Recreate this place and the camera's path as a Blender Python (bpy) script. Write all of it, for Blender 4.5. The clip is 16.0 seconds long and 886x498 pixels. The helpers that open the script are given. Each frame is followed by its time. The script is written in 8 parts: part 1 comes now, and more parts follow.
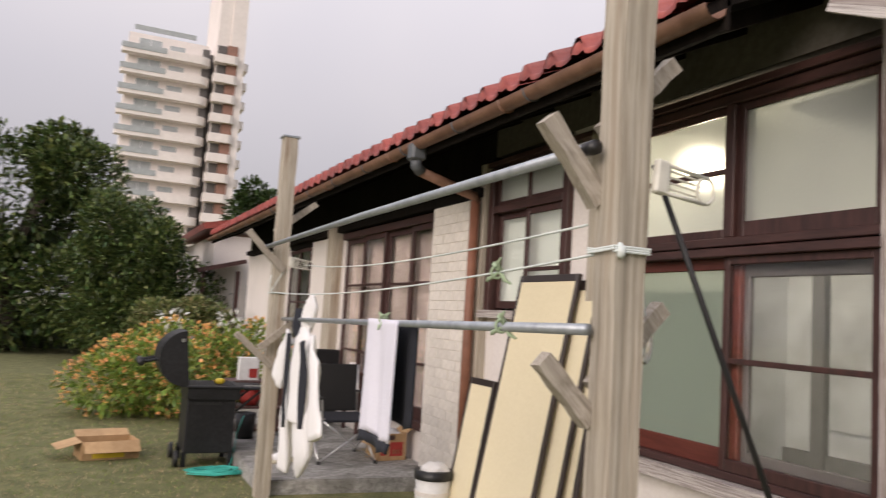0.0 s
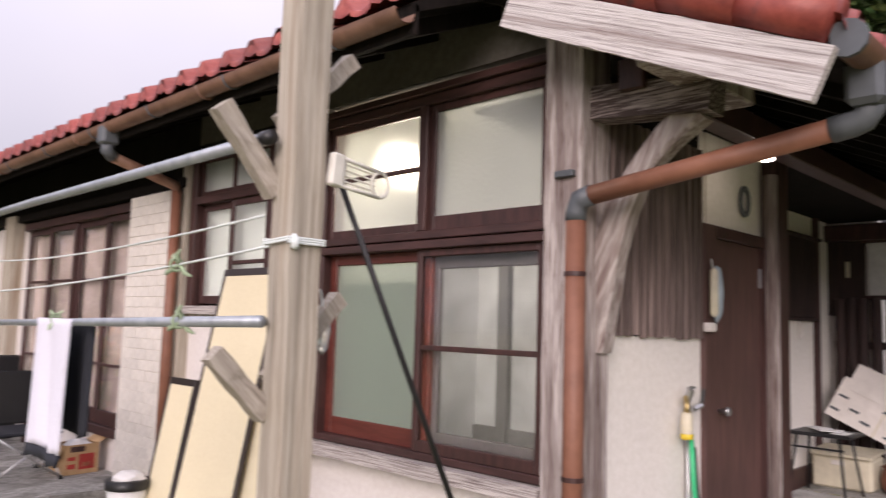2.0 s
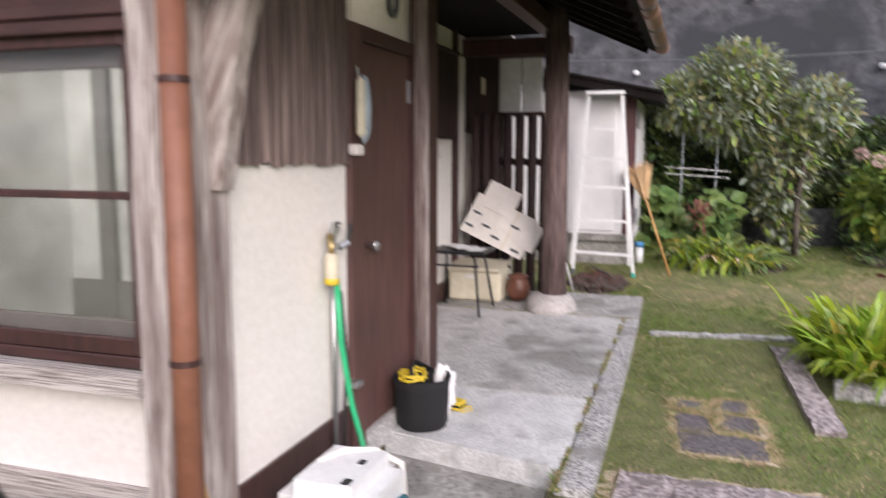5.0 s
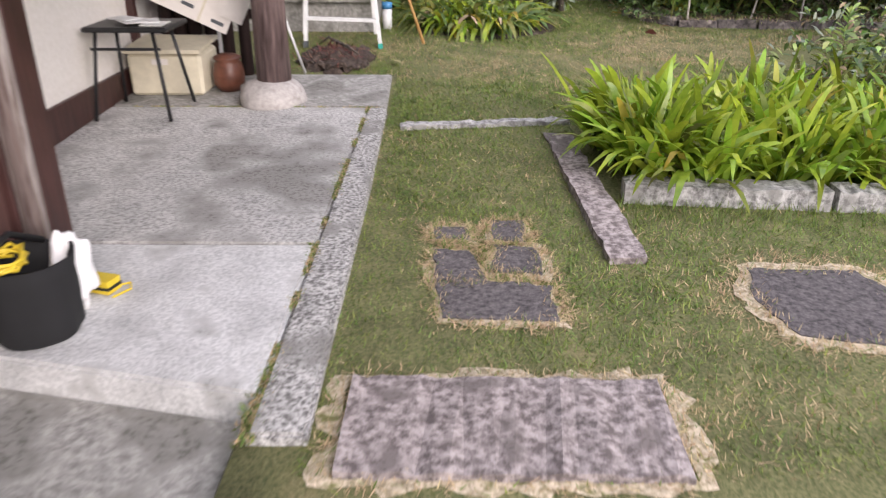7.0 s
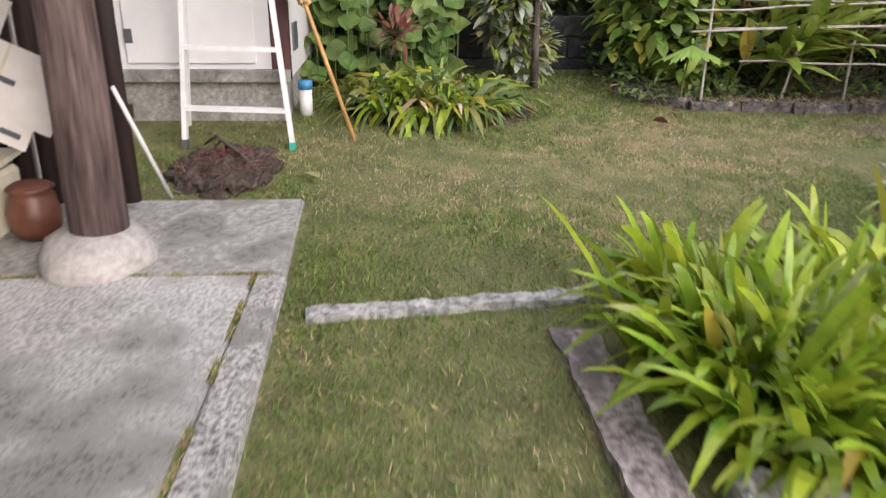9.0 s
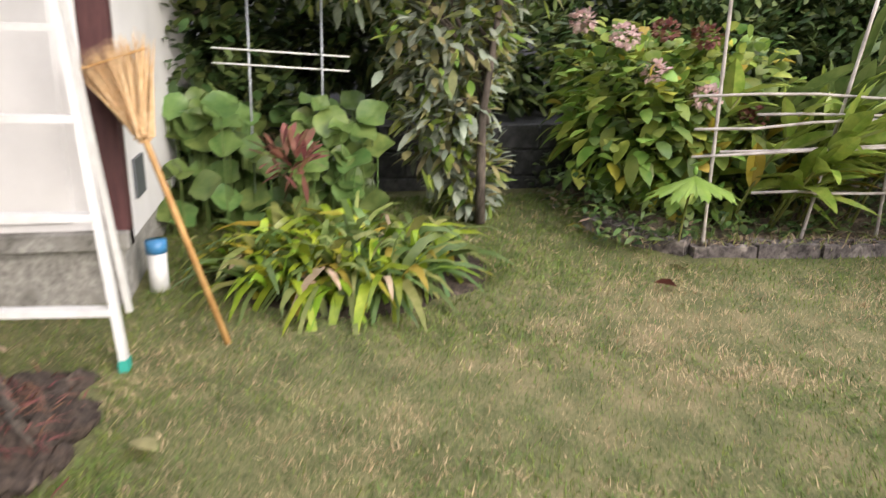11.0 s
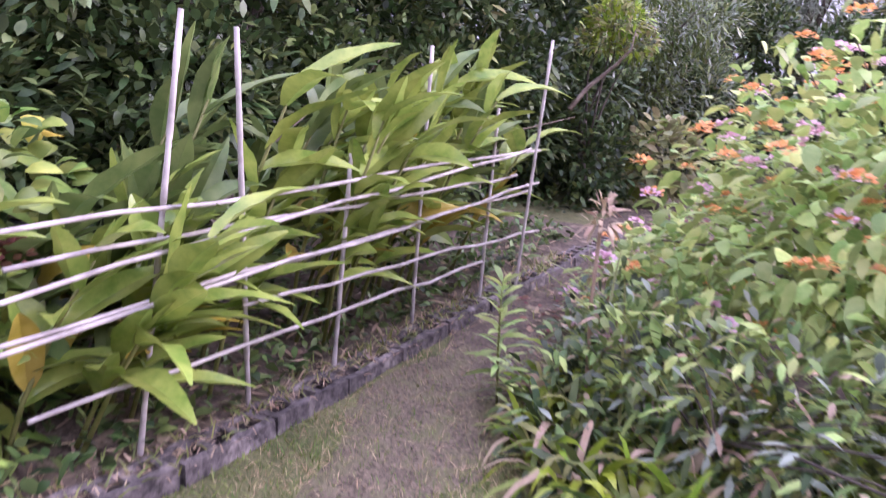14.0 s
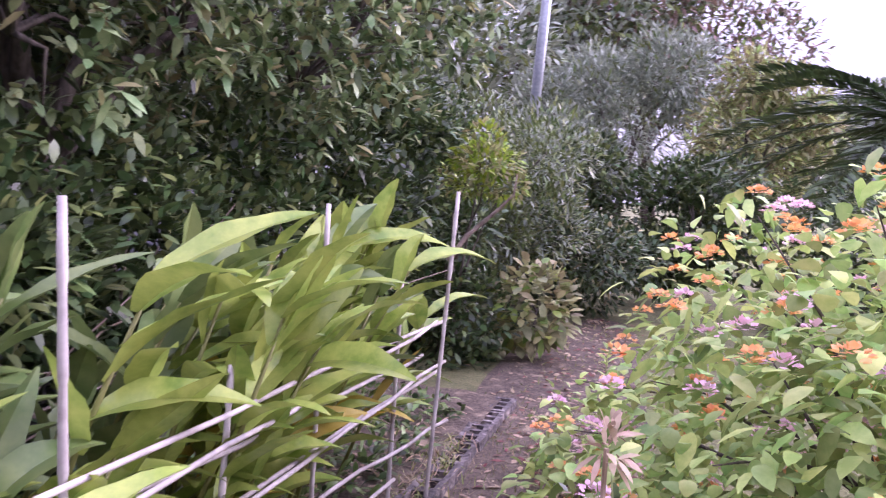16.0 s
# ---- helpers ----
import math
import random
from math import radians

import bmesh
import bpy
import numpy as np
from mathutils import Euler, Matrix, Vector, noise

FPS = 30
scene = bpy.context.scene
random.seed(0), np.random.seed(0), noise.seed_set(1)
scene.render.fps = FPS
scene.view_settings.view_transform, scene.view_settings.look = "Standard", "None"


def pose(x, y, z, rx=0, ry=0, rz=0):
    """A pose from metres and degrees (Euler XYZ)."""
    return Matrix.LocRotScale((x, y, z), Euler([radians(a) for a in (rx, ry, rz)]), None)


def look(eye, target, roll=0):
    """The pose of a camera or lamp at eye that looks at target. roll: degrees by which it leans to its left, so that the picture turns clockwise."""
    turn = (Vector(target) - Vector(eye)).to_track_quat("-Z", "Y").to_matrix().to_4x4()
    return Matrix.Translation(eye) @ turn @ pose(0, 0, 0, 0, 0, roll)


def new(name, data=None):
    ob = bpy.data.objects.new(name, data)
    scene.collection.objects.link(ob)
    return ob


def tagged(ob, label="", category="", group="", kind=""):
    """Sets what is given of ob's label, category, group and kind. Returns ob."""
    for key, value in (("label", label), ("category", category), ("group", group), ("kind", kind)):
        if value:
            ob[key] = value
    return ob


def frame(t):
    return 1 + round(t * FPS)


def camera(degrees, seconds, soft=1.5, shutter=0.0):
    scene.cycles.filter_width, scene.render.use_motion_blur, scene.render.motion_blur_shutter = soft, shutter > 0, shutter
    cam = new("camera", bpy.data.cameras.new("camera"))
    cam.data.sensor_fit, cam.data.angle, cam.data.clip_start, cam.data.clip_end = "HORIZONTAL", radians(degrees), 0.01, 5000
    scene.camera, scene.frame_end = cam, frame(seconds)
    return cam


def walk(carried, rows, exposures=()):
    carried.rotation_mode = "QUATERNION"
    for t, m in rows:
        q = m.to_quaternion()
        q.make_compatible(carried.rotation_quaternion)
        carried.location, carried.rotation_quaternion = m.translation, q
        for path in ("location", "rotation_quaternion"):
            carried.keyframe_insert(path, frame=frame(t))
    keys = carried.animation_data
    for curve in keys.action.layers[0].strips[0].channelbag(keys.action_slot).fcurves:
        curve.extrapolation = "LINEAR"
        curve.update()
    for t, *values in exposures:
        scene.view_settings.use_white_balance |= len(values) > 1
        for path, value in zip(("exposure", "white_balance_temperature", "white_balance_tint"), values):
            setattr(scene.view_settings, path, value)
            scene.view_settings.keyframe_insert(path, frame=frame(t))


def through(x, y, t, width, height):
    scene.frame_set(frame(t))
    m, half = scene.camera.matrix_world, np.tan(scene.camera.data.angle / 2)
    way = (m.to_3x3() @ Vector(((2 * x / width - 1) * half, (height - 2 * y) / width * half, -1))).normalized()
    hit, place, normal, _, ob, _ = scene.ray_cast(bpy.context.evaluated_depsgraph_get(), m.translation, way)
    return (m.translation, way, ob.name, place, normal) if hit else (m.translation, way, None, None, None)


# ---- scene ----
cam = camera(60.3, 16.0, soft=1.2, shutter=0.6)
METRES, EYE, TILT, LEAN, TURN = 10.0, 1.5, 0.0, 0.0, -24.7
ROWS = [
    (0.0, 0.0, 0.0, 0.0, -0.32, 5.12, -3.53),
    (0.5, 0.0007, -0.0004, 0.0003, -5.54, 5.58, -3.2),
    (1.0, 0.0036, -0.0009, 0.0006, -10.57, 5.87, -2.59),
    (1.5, 0.0074, -0.0012, 0.0005, -15.39, 5.83, -2.06),
    (2.0, 0.0114, -0.0012, -0.0001, -20.91, 5.62, -1.72),
    (2.5, 0.0131, -0.0015, 0.0001, -26.75, 5.28, -1.66),
    (3.0, 0.0112, -0.0005, 0.0001, -30.33, 4.72, -1.82),
    (3.5, 0.0076, 0.0076, -0.003, -29.43, 3.28, -1.59),
    (4.0, 0.0186, 0.0261, -0.0057, -33.05, 0.35, -0.74),
    (4.5, 0.0381, 0.0479, -0.0034, -39.86, -3.56, -0.43),
    (5.0, 0.0662, 0.0691, 0.0021, -47.09, -7.33, -0.12),
    (7.5, 0.2519, 0.1526, -0.0163, -66.21, -25.49, -0.03),
    (8.0, 0.2996, 0.1771, -0.0171, -68.34, -22.43, -0.1),
    (8.5, 0.3518, 0.1975, -0.0189, -68.51, -21.62, -0.32),
    (11.0, 0.5646, 0.2856, -0.0024, -75.68, -16.54, -0.76),
    (11.5, 0.6071, 0.2925, -0.0045, -85.81, -17.26, 0.39),
    (12.0, 0.6463, 0.2954, -0.0023, -99.7, -17.05, 1.09),
    (12.5, 0.6853, 0.2883, 0.0016, -110.86, -16.31, 1.55),
    (13.0, 0.72, 0.2687, 0.0039, -118.0, -15.39, 0.95),
    (13.5, 0.7541, 0.252, 0.0049, -123.33, -14.7, -0.34),
    (14.0, 0.7869, 0.2412, 0.008, -125.24, -13.7, -1.5),
    (14.5, 0.819, 0.2284, 0.0126, -122.55, -11.04, -2.19),
    (15.0, 0.8454, 0.2231, 0.0163, -124.77, -7.35, -2.52),
    (15.5, 0.8675, 0.218, 0.0209, -134.03, -4.73, -2.25),
    (16.0, 0.8861, 0.2109, 0.0197, -139.28, -3.95, -1.41),
]
EXPOSURES = [(0.0, 0.30, 7000, 18), (1.5, 0.44, 6700, 22), (2.5, 0.72, 6600, 27), (3.0, 0.78, 6200, 23), (5.0, 0.92, 6450, 20), (8.0, 0.98, 6600, 18), (11.0, 1.20, 6900, 14), (11.5, 1.36, 6500, 22), (12.0, 1.56, 5500, 22), (12.5, 1.72, 5500, 28), (13.5, 1.70, 5700, 50), (14.5, 1.76, 5700, 48), (15.0, 1.85, 5800, 48), (16.0, 1.66, 5750, 54)]
walk(cam, [(t, pose(0, 0, EYE, TILT, LEAN, TURN) @ pose(METRES * x, METRES * y, METRES * z, 90 + pitch, roll, yaw)) for t, x, y, z, yaw, pitch, roll in ROWS], EXPOSURES)

# ---- light: a bright overcast evening sky ----
world = bpy.data.worlds.new("overcast_sky")
scene.world = world
world.use_nodes = True
wt = world.node_tree
wt.nodes.clear()
w_out = wt.nodes.new("ShaderNodeOutputWorld")
w_bg = wt.nodes.new("ShaderNodeBackground")
w_sky = wt.nodes.new("ShaderNodeTexSky")
w_sky.sky_type, w_sky.sun_disc = "NISHITA", False
w_sky.sun_elevation, w_sky.sun_rotation = radians(21), radians(237)
w_dim = wt.nodes.new("ShaderNodeMixRGB")
w_dim.blend_type, w_dim.inputs[0].default_value = "MULTIPLY", 1.0
w_dim.inputs[2].default_value = (0.1, 0.1, 0.1, 1)
w_co = wt.nodes.new("ShaderNodeTexCoord")
w_cl = wt.nodes.new("ShaderNodeTexNoise")
w_cl.inputs["Scale"].default_value, w_cl.inputs["Detail"].default_value = 1.6, 4
w_rmp = wt.nodes.new("ShaderNodeValToRGB")
w_rmp.color_ramp.elements[0].position, w_rmp.color_ramp.elements[0].color = 0.3, (0.60, 0.63, 0.72, 1)
w_rmp.color_ramp.elements[1].position, w_rmp.color_ramp.elements[1].color = 0.75, (0.74, 0.75, 0.80, 1)
w_mix = wt.nodes.new("ShaderNodeMixRGB")
w_mix.inputs[0].default_value = 0.9
wt.links.new(w_co.outputs["Generated"], w_cl.inputs["Vector"])
wt.links.new(w_cl.outputs["Fac"], w_rmp.inputs["Fac"])
wt.links.new(w_sky.outputs[0], w_dim.inputs[1])
wt.links.new(w_dim.outputs[0], w_mix.inputs[1])
wt.links.new(w_rmp.outputs[0], w_mix.inputs[2])
w_sep = wt.nodes.new("ShaderNodeSeparateXYZ")
w_grad = wt.nodes.new("ShaderNodeMapRange")
w_grad.inputs["From Min"].default_value, w_grad.inputs["From Max"].default_value = 0.0, 1.0
w_grad.inputs["To Min"].default_value, w_grad.inputs["To Max"].default_value = 0.46, 1.75
wt.links.new(w_co.outputs["Generated"], w_sep.inputs[0])
wt.links.new(w_sep.outputs["Z"], w_grad.inputs["Value"])
wt.links.new(w_mix.outputs[0], w_bg.inputs[0])
wt.links.new(w_grad.outputs[0], w_bg.inputs[1])
wt.links.new(w_bg.outputs[0], w_out.inputs[0])
sun = new("sun", bpy.data.lights.new("sun", "SUN"))
sun.data.energy, sun.data.angle, sun.data.color = 1.8, radians(35), (1.0, 0.95, 0.89)
sun.matrix_world = look((0, 0, 11), (23.7, 15.4, 0))
room_lamp = new("room_lamp", bpy.data.lights.new("room_lamp", "POINT"))
room_lamp.data.energy, room_lamp.data.color, room_lamp.data.shadow_soft_size = 11, (1.0, 0.92, 0.72), 0.10
room_lamp.location = (3.35, 3.5, 2.5)

# ---- materials ----
def mk(name, c1, c2, scale=6.0, stretch=(1, 1, 1), rough=0.7, bump=0.2, metal=0.0, big=0.35, vary="", spot=None, spot_at=0.62, spot_scale=2.0, contrast=(0.35, 0.65), hue=0.0, grit=False, turn=None, spec=None, stain=None, streak=False, soft_spot=0.06):
    """Two-colour grain, broad stains, optional spots of a third colour, bump; vary: '' / 'object' / 'island'."""
    m = bpy.data.materials.new(name)
    m.use_nodes = True
    nt = m.node_tree
    N, L = nt.nodes, nt.links
    bsdf = N["Principled BSDF"]
    co = N.new("ShaderNodeTexCoord")
    mp = N.new("ShaderNodeMapping")
    if turn:
        mp.vector_type = "TEXTURE"
        mp.inputs["Rotation"].default_value = [radians(a) for a in turn]
        mp.inputs["Scale"].default_value = [1 / v for v in stretch]
    else:
        mp.inputs["Scale"].default_value = stretch
    if spec is not None:
        bsdf.inputs["Specular IOR Level"].default_value = spec
    L.new(co.outputs["Object"], mp.inputs["Vector"])
    fine = N.new("ShaderNodeTexNoise")
    fine.inputs["Scale"].default_value, fine.inputs["Detail"].default_value, fine.inputs["Roughness"].default_value = scale, 7, 0.65
    L.new(mp.outputs[0], fine.inputs["Vector"])
    rmp = N.new("ShaderNodeValToRGB")
    rmp.color_ramp.elements[0].position, rmp.color_ramp.elements[0].color = contrast[0], (*c1, 1)
    rmp.color_ramp.elements[1].position, rmp.color_ramp.elements[1].color = contrast[1], (*c2, 1)
    L.new(fine.outputs["Fac"], rmp.inputs["Fac"])
    col = rmp.outputs[0]
    broad = N.new("ShaderNodeTexNoise")
    broad.inputs["Scale"].default_value, broad.inputs["Detail"].default_value = spot_scale, 5
    L.new(mp.outputs[0] if streak else co.outputs["Object"], broad.inputs["Vector"])
    if spot:
        sr = N.new("ShaderNodeValToRGB")
        sr.color_ramp.elements[0].position, sr.color_ramp.elements[1].position = spot_at + 0.02 - soft_spot, spot_at + 0.02 + soft_spot
        if stain:
            vd = N.new("ShaderNodeVectorMath")
            vd.operation = "DISTANCE"
            vd.inputs[1].default_value = stain[:3]
            vr = N.new("ShaderNodeMapRange")
            vr.inputs["From Max"].default_value, vr.inputs["To Min"].default_value, vr.inputs["To Max"].default_value = stain[3], 0.17, -0.06
            va = N.new("ShaderNodeMath")
            L.new(co.outputs["Object"], vd.inputs[0])
            L.new(vd.outputs["Value"], vr.inputs["Value"])
            L.new(vr.outputs[0], va.inputs[0])
            L.new(broad.outputs["Fac"], va.inputs[1])
            L.new(va.outputs[0], sr.inputs["Fac"])
        else:
            L.new(broad.outputs["Fac"], sr.inputs["Fac"])
        sm = N.new("ShaderNodeMixRGB")
        sm.inputs[2].default_value = (*spot, 1)
        if grit:
            gr = N.new("ShaderNodeMapRange")
            gr.inputs["From Min"].default_value, gr.inputs["From Max"].default_value = 0.25, 0.60
            gm = N.new("ShaderNodeMath")
            gm.operation = "MULTIPLY"
            L.new(fine.outputs["Fac"], gr.inputs["Value"])
            L.new(sr.outputs[0], gm.inputs[0])
            L.new(gr.outputs[0], gm.inputs[1])
            L.new(gm.outputs[0], sm.inputs[0])
        else:
            L.new(sr.outputs[0], sm.inputs[0])
        L.new(col, sm.inputs[1])
        col = sm.outputs[0]
    hsv = N.new("ShaderNodeHueSaturation")
    val = N.new("ShaderNodeMapRange")
    val.inputs["From Min"].default_value, val.inputs["From Max"].default_value = 0.3, 0.7
    val.inputs["To Min"].default_value, val.inputs["To Max"].default_value = 1 - big, 1 + big * 0.6
    if vary:
        rnd = N.new("ShaderNodeObjectInfo" if vary == "object" else "ShaderNodeNewGeometry")
        src = rnd.outputs["Random" if vary == "object" else "Random Per Island"]
        val.inputs["From Min"].default_value, val.inputs["From Max"].default_value = 0, 1
        L.new(src, val.inputs["Value"])
        if hue:
            hr = N.new("ShaderNodeMapRange")
            hr.inputs["To Min"].default_value, hr.inputs["To Max"].default_value = 0.5 - hue, 0.5 + hue
            ml = N.new("ShaderNodeMath")
            ml.operation = "MULTIPLY"
            ml.inputs[1].default_value = 7.31
            fr = N.new("ShaderNodeMath")
            fr.operation = "FRACT"
            L.new(src, ml.inputs[0])
            L.new(ml.outputs[0], fr.inputs[0])
            L.new(fr.outputs[0], hr.inputs["Value"])
            L.new(hr.outputs[0], hsv.inputs["Hue"])
    else:
        L.new(broad.outputs["Fac"], val.inputs["Value"])
    L.new(val.outputs[0], hsv.inputs["Value"])
    L.new(col, hsv.inputs["Color"])
    L.new(hsv.outputs[0], bsdf.inputs["Base Color"])
    bsdf.inputs["Roughness"].default_value, bsdf.inputs["Metallic"].default_value = rough, metal
    if bump:
        b = N.new("ShaderNodeBump")
        b.inputs["Strength"].default_value, b.inputs["Distance"].default_value = bump, 0.01
        L.new(fine.outputs["Fac"], b.inputs["Height"])
        L.new(b.outputs[0], bsdf.inputs["Normal"])
    return m


def leaf_mat(name, c1, c2, big=0.45, hue=0.03, rough=0.5, through=0.25):
    """Leaf green that differs from leaf to leaf, with some light passing through."""
    m = mk(name, c1, c2, scale=9, rough=rough, bump=0.05, big=big, vary="island", hue=hue)
    nt = m.node_tree
    bsdf, out = nt.nodes["Principled BSDF"], nt.nodes["Material Output"]
    tr = nt.nodes.new("ShaderNodeBsdfTranslucent")
    mix = nt.nodes.new("ShaderNodeMixShader")
    mix.inputs[0].default_value = through
    nt.links.new(bsdf.inputs["Base Color"].links[0].from_socket, tr.inputs["Color"])
    nt.links.new(bsdf.outputs[0], mix.inputs[1])
    nt.links.new(tr.outputs[0], mix.inputs[2])
    nt.links.new(mix.outputs[0], out.inputs["Surface"])
    return m


def glass_mat(name, tint, rough):
    m = bpy.data.materials.new(name)
    m.use_nodes = True
    nt = m.node_tree
    b = nt.nodes["Principled BSDF"]
    b.inputs["Base Color"].default_value = (*tint, 1)
    b.inputs["Transmission Weight"].default_value, b.inputs["Roughness"].default_value = (0.82 if rough > 0.1 else 1.0), rough
    b.inputs["IOR"].default_value = 1.3
    if rough > 0.1:
        n = nt.nodes.new("ShaderNodeTexNoise")
        n.inputs["Scale"].default_value, n.inputs["Detail"].default_value = 45, 3
        co = nt.nodes.new("ShaderNodeTexCoord")
        bp = nt.nodes.new("ShaderNodeBump")
        bp.inputs["Strength"].default_value, bp.inputs["Distance"].default_value = 0.35, 0.004
        nt.links.new(co.outputs["Object"], n.inputs["Vector"])
        nt.links.new(n.outputs["Fac"], bp.inputs["Height"])
        nt.links.new(bp.outputs[0], b.inputs["Normal"])
    return m


def plain(name, c, rough=0.6, metal=0.0, big=0.12):
    return mk(name, tuple(v * 0.85 for v in c), c, scale=14, rough=rough, metal=metal, bump=0.06, big=big)


M_WOODZ = mk("weathered_wood_upright", (0.25, 0.205, 0.15), (0.53, 0.475, 0.39), scale=9, stretch=(7, 7, 0.22), rough=0.9, bump=0.6, big=0.3, spot=(0.22, 0.155, 0.105), spot_at=0.59, spot_scale=3, contrast=(0.26, 0.60), grit=True, streak=True)
M_WOODL = mk("weathered_wood_strut", (0.22, 0.185, 0.145), (0.47, 0.42, 0.355), scale=22, stretch=(7, 7, 0.2), rough=0.9, bump=0.45, big=0.25, contrast=(0.3, 0.62), turn=(0, -45, 0), streak=True)
M_BARGE = mk("weathered_barge_board", (0.24, 0.20, 0.19), (0.63, 0.59, 0.565), scale=14, stretch=(7, 0.14, 7), rough=0.9, bump=0.5, big=0.2, contrast=(0.32, 0.54), turn=(22, 0, 0), spot=(0.20, 0.15, 0.135), spot_at=0.60, spot_scale=4, grit=True, streak=True)
M_BRACE = mk("flaking_brace", (0.19, 0.135, 0.115), (0.53, 0.47, 0.435), scale=11, stretch=(6, 6, 0.4), rough=0.9, bump=0.7, big=0.25, contrast=(0.34, 0.58), turn=(25, 0, 0), spot=(0.13, 0.08, 0.07), spot_at=0.56, spot_scale=3, grit=True, streak=True)
M_WOODY = mk("weathered_wood_y", (0.17, 0.13, 0.12), (0.56, 0.51, 0.475), scale=22, stretch=(7, 0.2, 7), rough=0.9, bump=0.5, big=0.25, contrast=(0.34, 0.58), streak=True)
M_FLAKE = mk("flaking_brown_wood", (0.20, 0.14, 0.12), (0.60, 0.535, 0.50), scale=13, stretch=(6, 6, 0.35), rough=0.85, bump=0.8, big=0.2, spot=(0.105, 0.064, 0.056), spot_at=0.49, spot_scale=2.6, contrast=(0.36, 0.54), grit=True, streak=True)
M_FLAKEY = mk("flaking_brown_beam", (0.07, 0.046, 0.041), (0.40, 0.335, 0.305), scale=13, stretch=(6, 0.3, 6), rough=0.85, bump=0.5, big=0.25, contrast=(0.45, 0.62), streak=True)
M_BROWN = mk("brown_painted_wood", (0.035, 0.015, 0.013), (0.075, 0.03, 0.026), scale=7, stretch=(4, 4, 0.5), rough=0.5, bump=0.15, big=0.2)
M_BROWNY = mk("brown_painted_rail", (0.035, 0.015, 0.013), (0.075, 0.032, 0.028), scale=7, stretch=(4, 0.5, 4), rough=0.5, bump=0.15, big=0.2)
M_REDBR = mk("red_brown_sash", (0.09, 0.018, 0.012), (0.14, 0.035, 0.024), scale=7, stretch=(4, 0.5, 4), rough=0.45, bump=0.1, big=0.2)
# near-black with low specular: shade under eaves and in gaps is in this colour
M_DARK = mk("dark_wood_and_shade", (0.006, 0.005, 0.0045), (0.016, 0.012, 0.010), scale=6, stretch=(5, 5, 0.6), rough=0.9, bump=0.3, spec=0.12)
M_SLAT = mk("bark_brown_batten", (0.055, 0.035, 0.031), (0.30, 0.225, 0.20), scale=18, stretch=(6, 6, 0.12), rough=0.85, bump=0.3, big=0.3, vary="object", contrast=(0.36, 0.68))
M_LATT = mk("dark_brown_board", (0.018, 0.009, 0.008), (0.045, 0.022, 0.019), scale=6, stretch=(5, 5, 0.6), rough=0.75, bump=0.3, big=0.25, vary="object")
M_COLUMN = mk("brown_log", (0.065, 0.037, 0.035), (0.25, 0.175, 0.165), scale=8, stretch=(5, 5, 0.4), rough=0.75, bump=0.5, contrast=(0.36, 0.68), spot=(0.40, 0.35, 0.33), spot_at=0.68, spot_scale=3, grit=True, streak=True)
M_DOOR = mk("brown_door_board", (0.075, 0.036, 0.031), (0.125, 0.062, 0.053), scale=5, stretch=(5, 5, 0.5), rough=0.6, bump=0.15, big=0.25)
M_PLASTER = mk("cream_plaster", (0.76, 0.72, 0.66), (0.84, 0.80, 0.75), scale=30, rough=0.9, bump=0.25, big=0.07, spot_scale=1.2)
M_PINKPL = mk("off_white_plaster", (0.74, 0.68, 0.64), (0.82, 0.77, 0.73), scale=30, rough=0.9, bump=0.2, big=0.07, spot_scale=1.2)
M_BRICK = mk("white_painted_brick", (0.66, 0.61, 0.55), (0.78, 0.73, 0.66), scale=18, rough=0.75, bump=0.35, big=0.08, vary="object")
M_TILE = mk("red_clay_tile", (0.21, 0.035, 0.028), (0.40, 0.085, 0.06), scale=10, rough=0.5, bump=0.15, big=0.3, vary="object", spot=(0.12, 0.05, 0.045), spot_at=0.66, spot_scale=9)
M_GUTTER = mk("brown_plastic_gutter", (0.17, 0.085, 0.055), (0.26, 0.14, 0.095), scale=9, rough=0.45, bump=0.08, big=0.25, spot_scale=3)
M_PIPE = mk("brown_downpipe", (0.21, 0.085, 0.05), (0.27, 0.115, 0.07), scale=8, rough=0.55, bump=0.05, big=0.15)
M_GREY = plain("grey_plastic", (0.10, 0.11, 0.12), 0.5)
M_STEEL = mk("galvanised_pipe", (0.30, 0.33, 0.36), (0.44, 0.47, 0.50), scale=20, rough=0.4, bump=0.05, metal=0.5, big=0.15)
M_CONC = mk("concrete_slab", (0.31, 0.302, 0.285), (0.66, 0.648, 0.622), scale=58, rough=0.9, bump=0.5, big=0.3, spot=(0.14, 0.133, 0.12), spot_at=0.55, spot_scale=3.0, contrast=(0.38, 0.58), grit=True, stain=(6.15, 1.1, 0.05, 1.2), soft_spot=0.085)
M_FOOT = mk("stained_footing", (0.24, 0.232, 0.215), (0.50, 0.485, 0.45), scale=30, rough=0.95, bump=0.4, big=0.3, spot=(0.13, 0.125, 0.11), spot_at=0.52, spot_scale=4, grit=True)
M_WORN = mk("worn_dry_earth", (0.075, 0.062, 0.036), (0.32, 0.25, 0.17), scale=70, rough=1.0, bump=1.0, big=0.35, contrast=(0.38, 0.62), spot=(0.13, 0.135, 0.055), spot_at=0.55, spot_scale=9, grit=True, soft_spot=0.1)
M_BATTEN = mk("flaking_white_batten", (0.40, 0.33, 0.31), (0.76, 0.71, 0.69), scale=13, stretch=(6, 6, 0.35), rough=0.85, bump=0.5, big=0.2, spot=(0.20, 0.13, 0.11), spot_at=0.62, spot_scale=2.6, contrast=(0.32, 0.5), grit=True, streak=True)
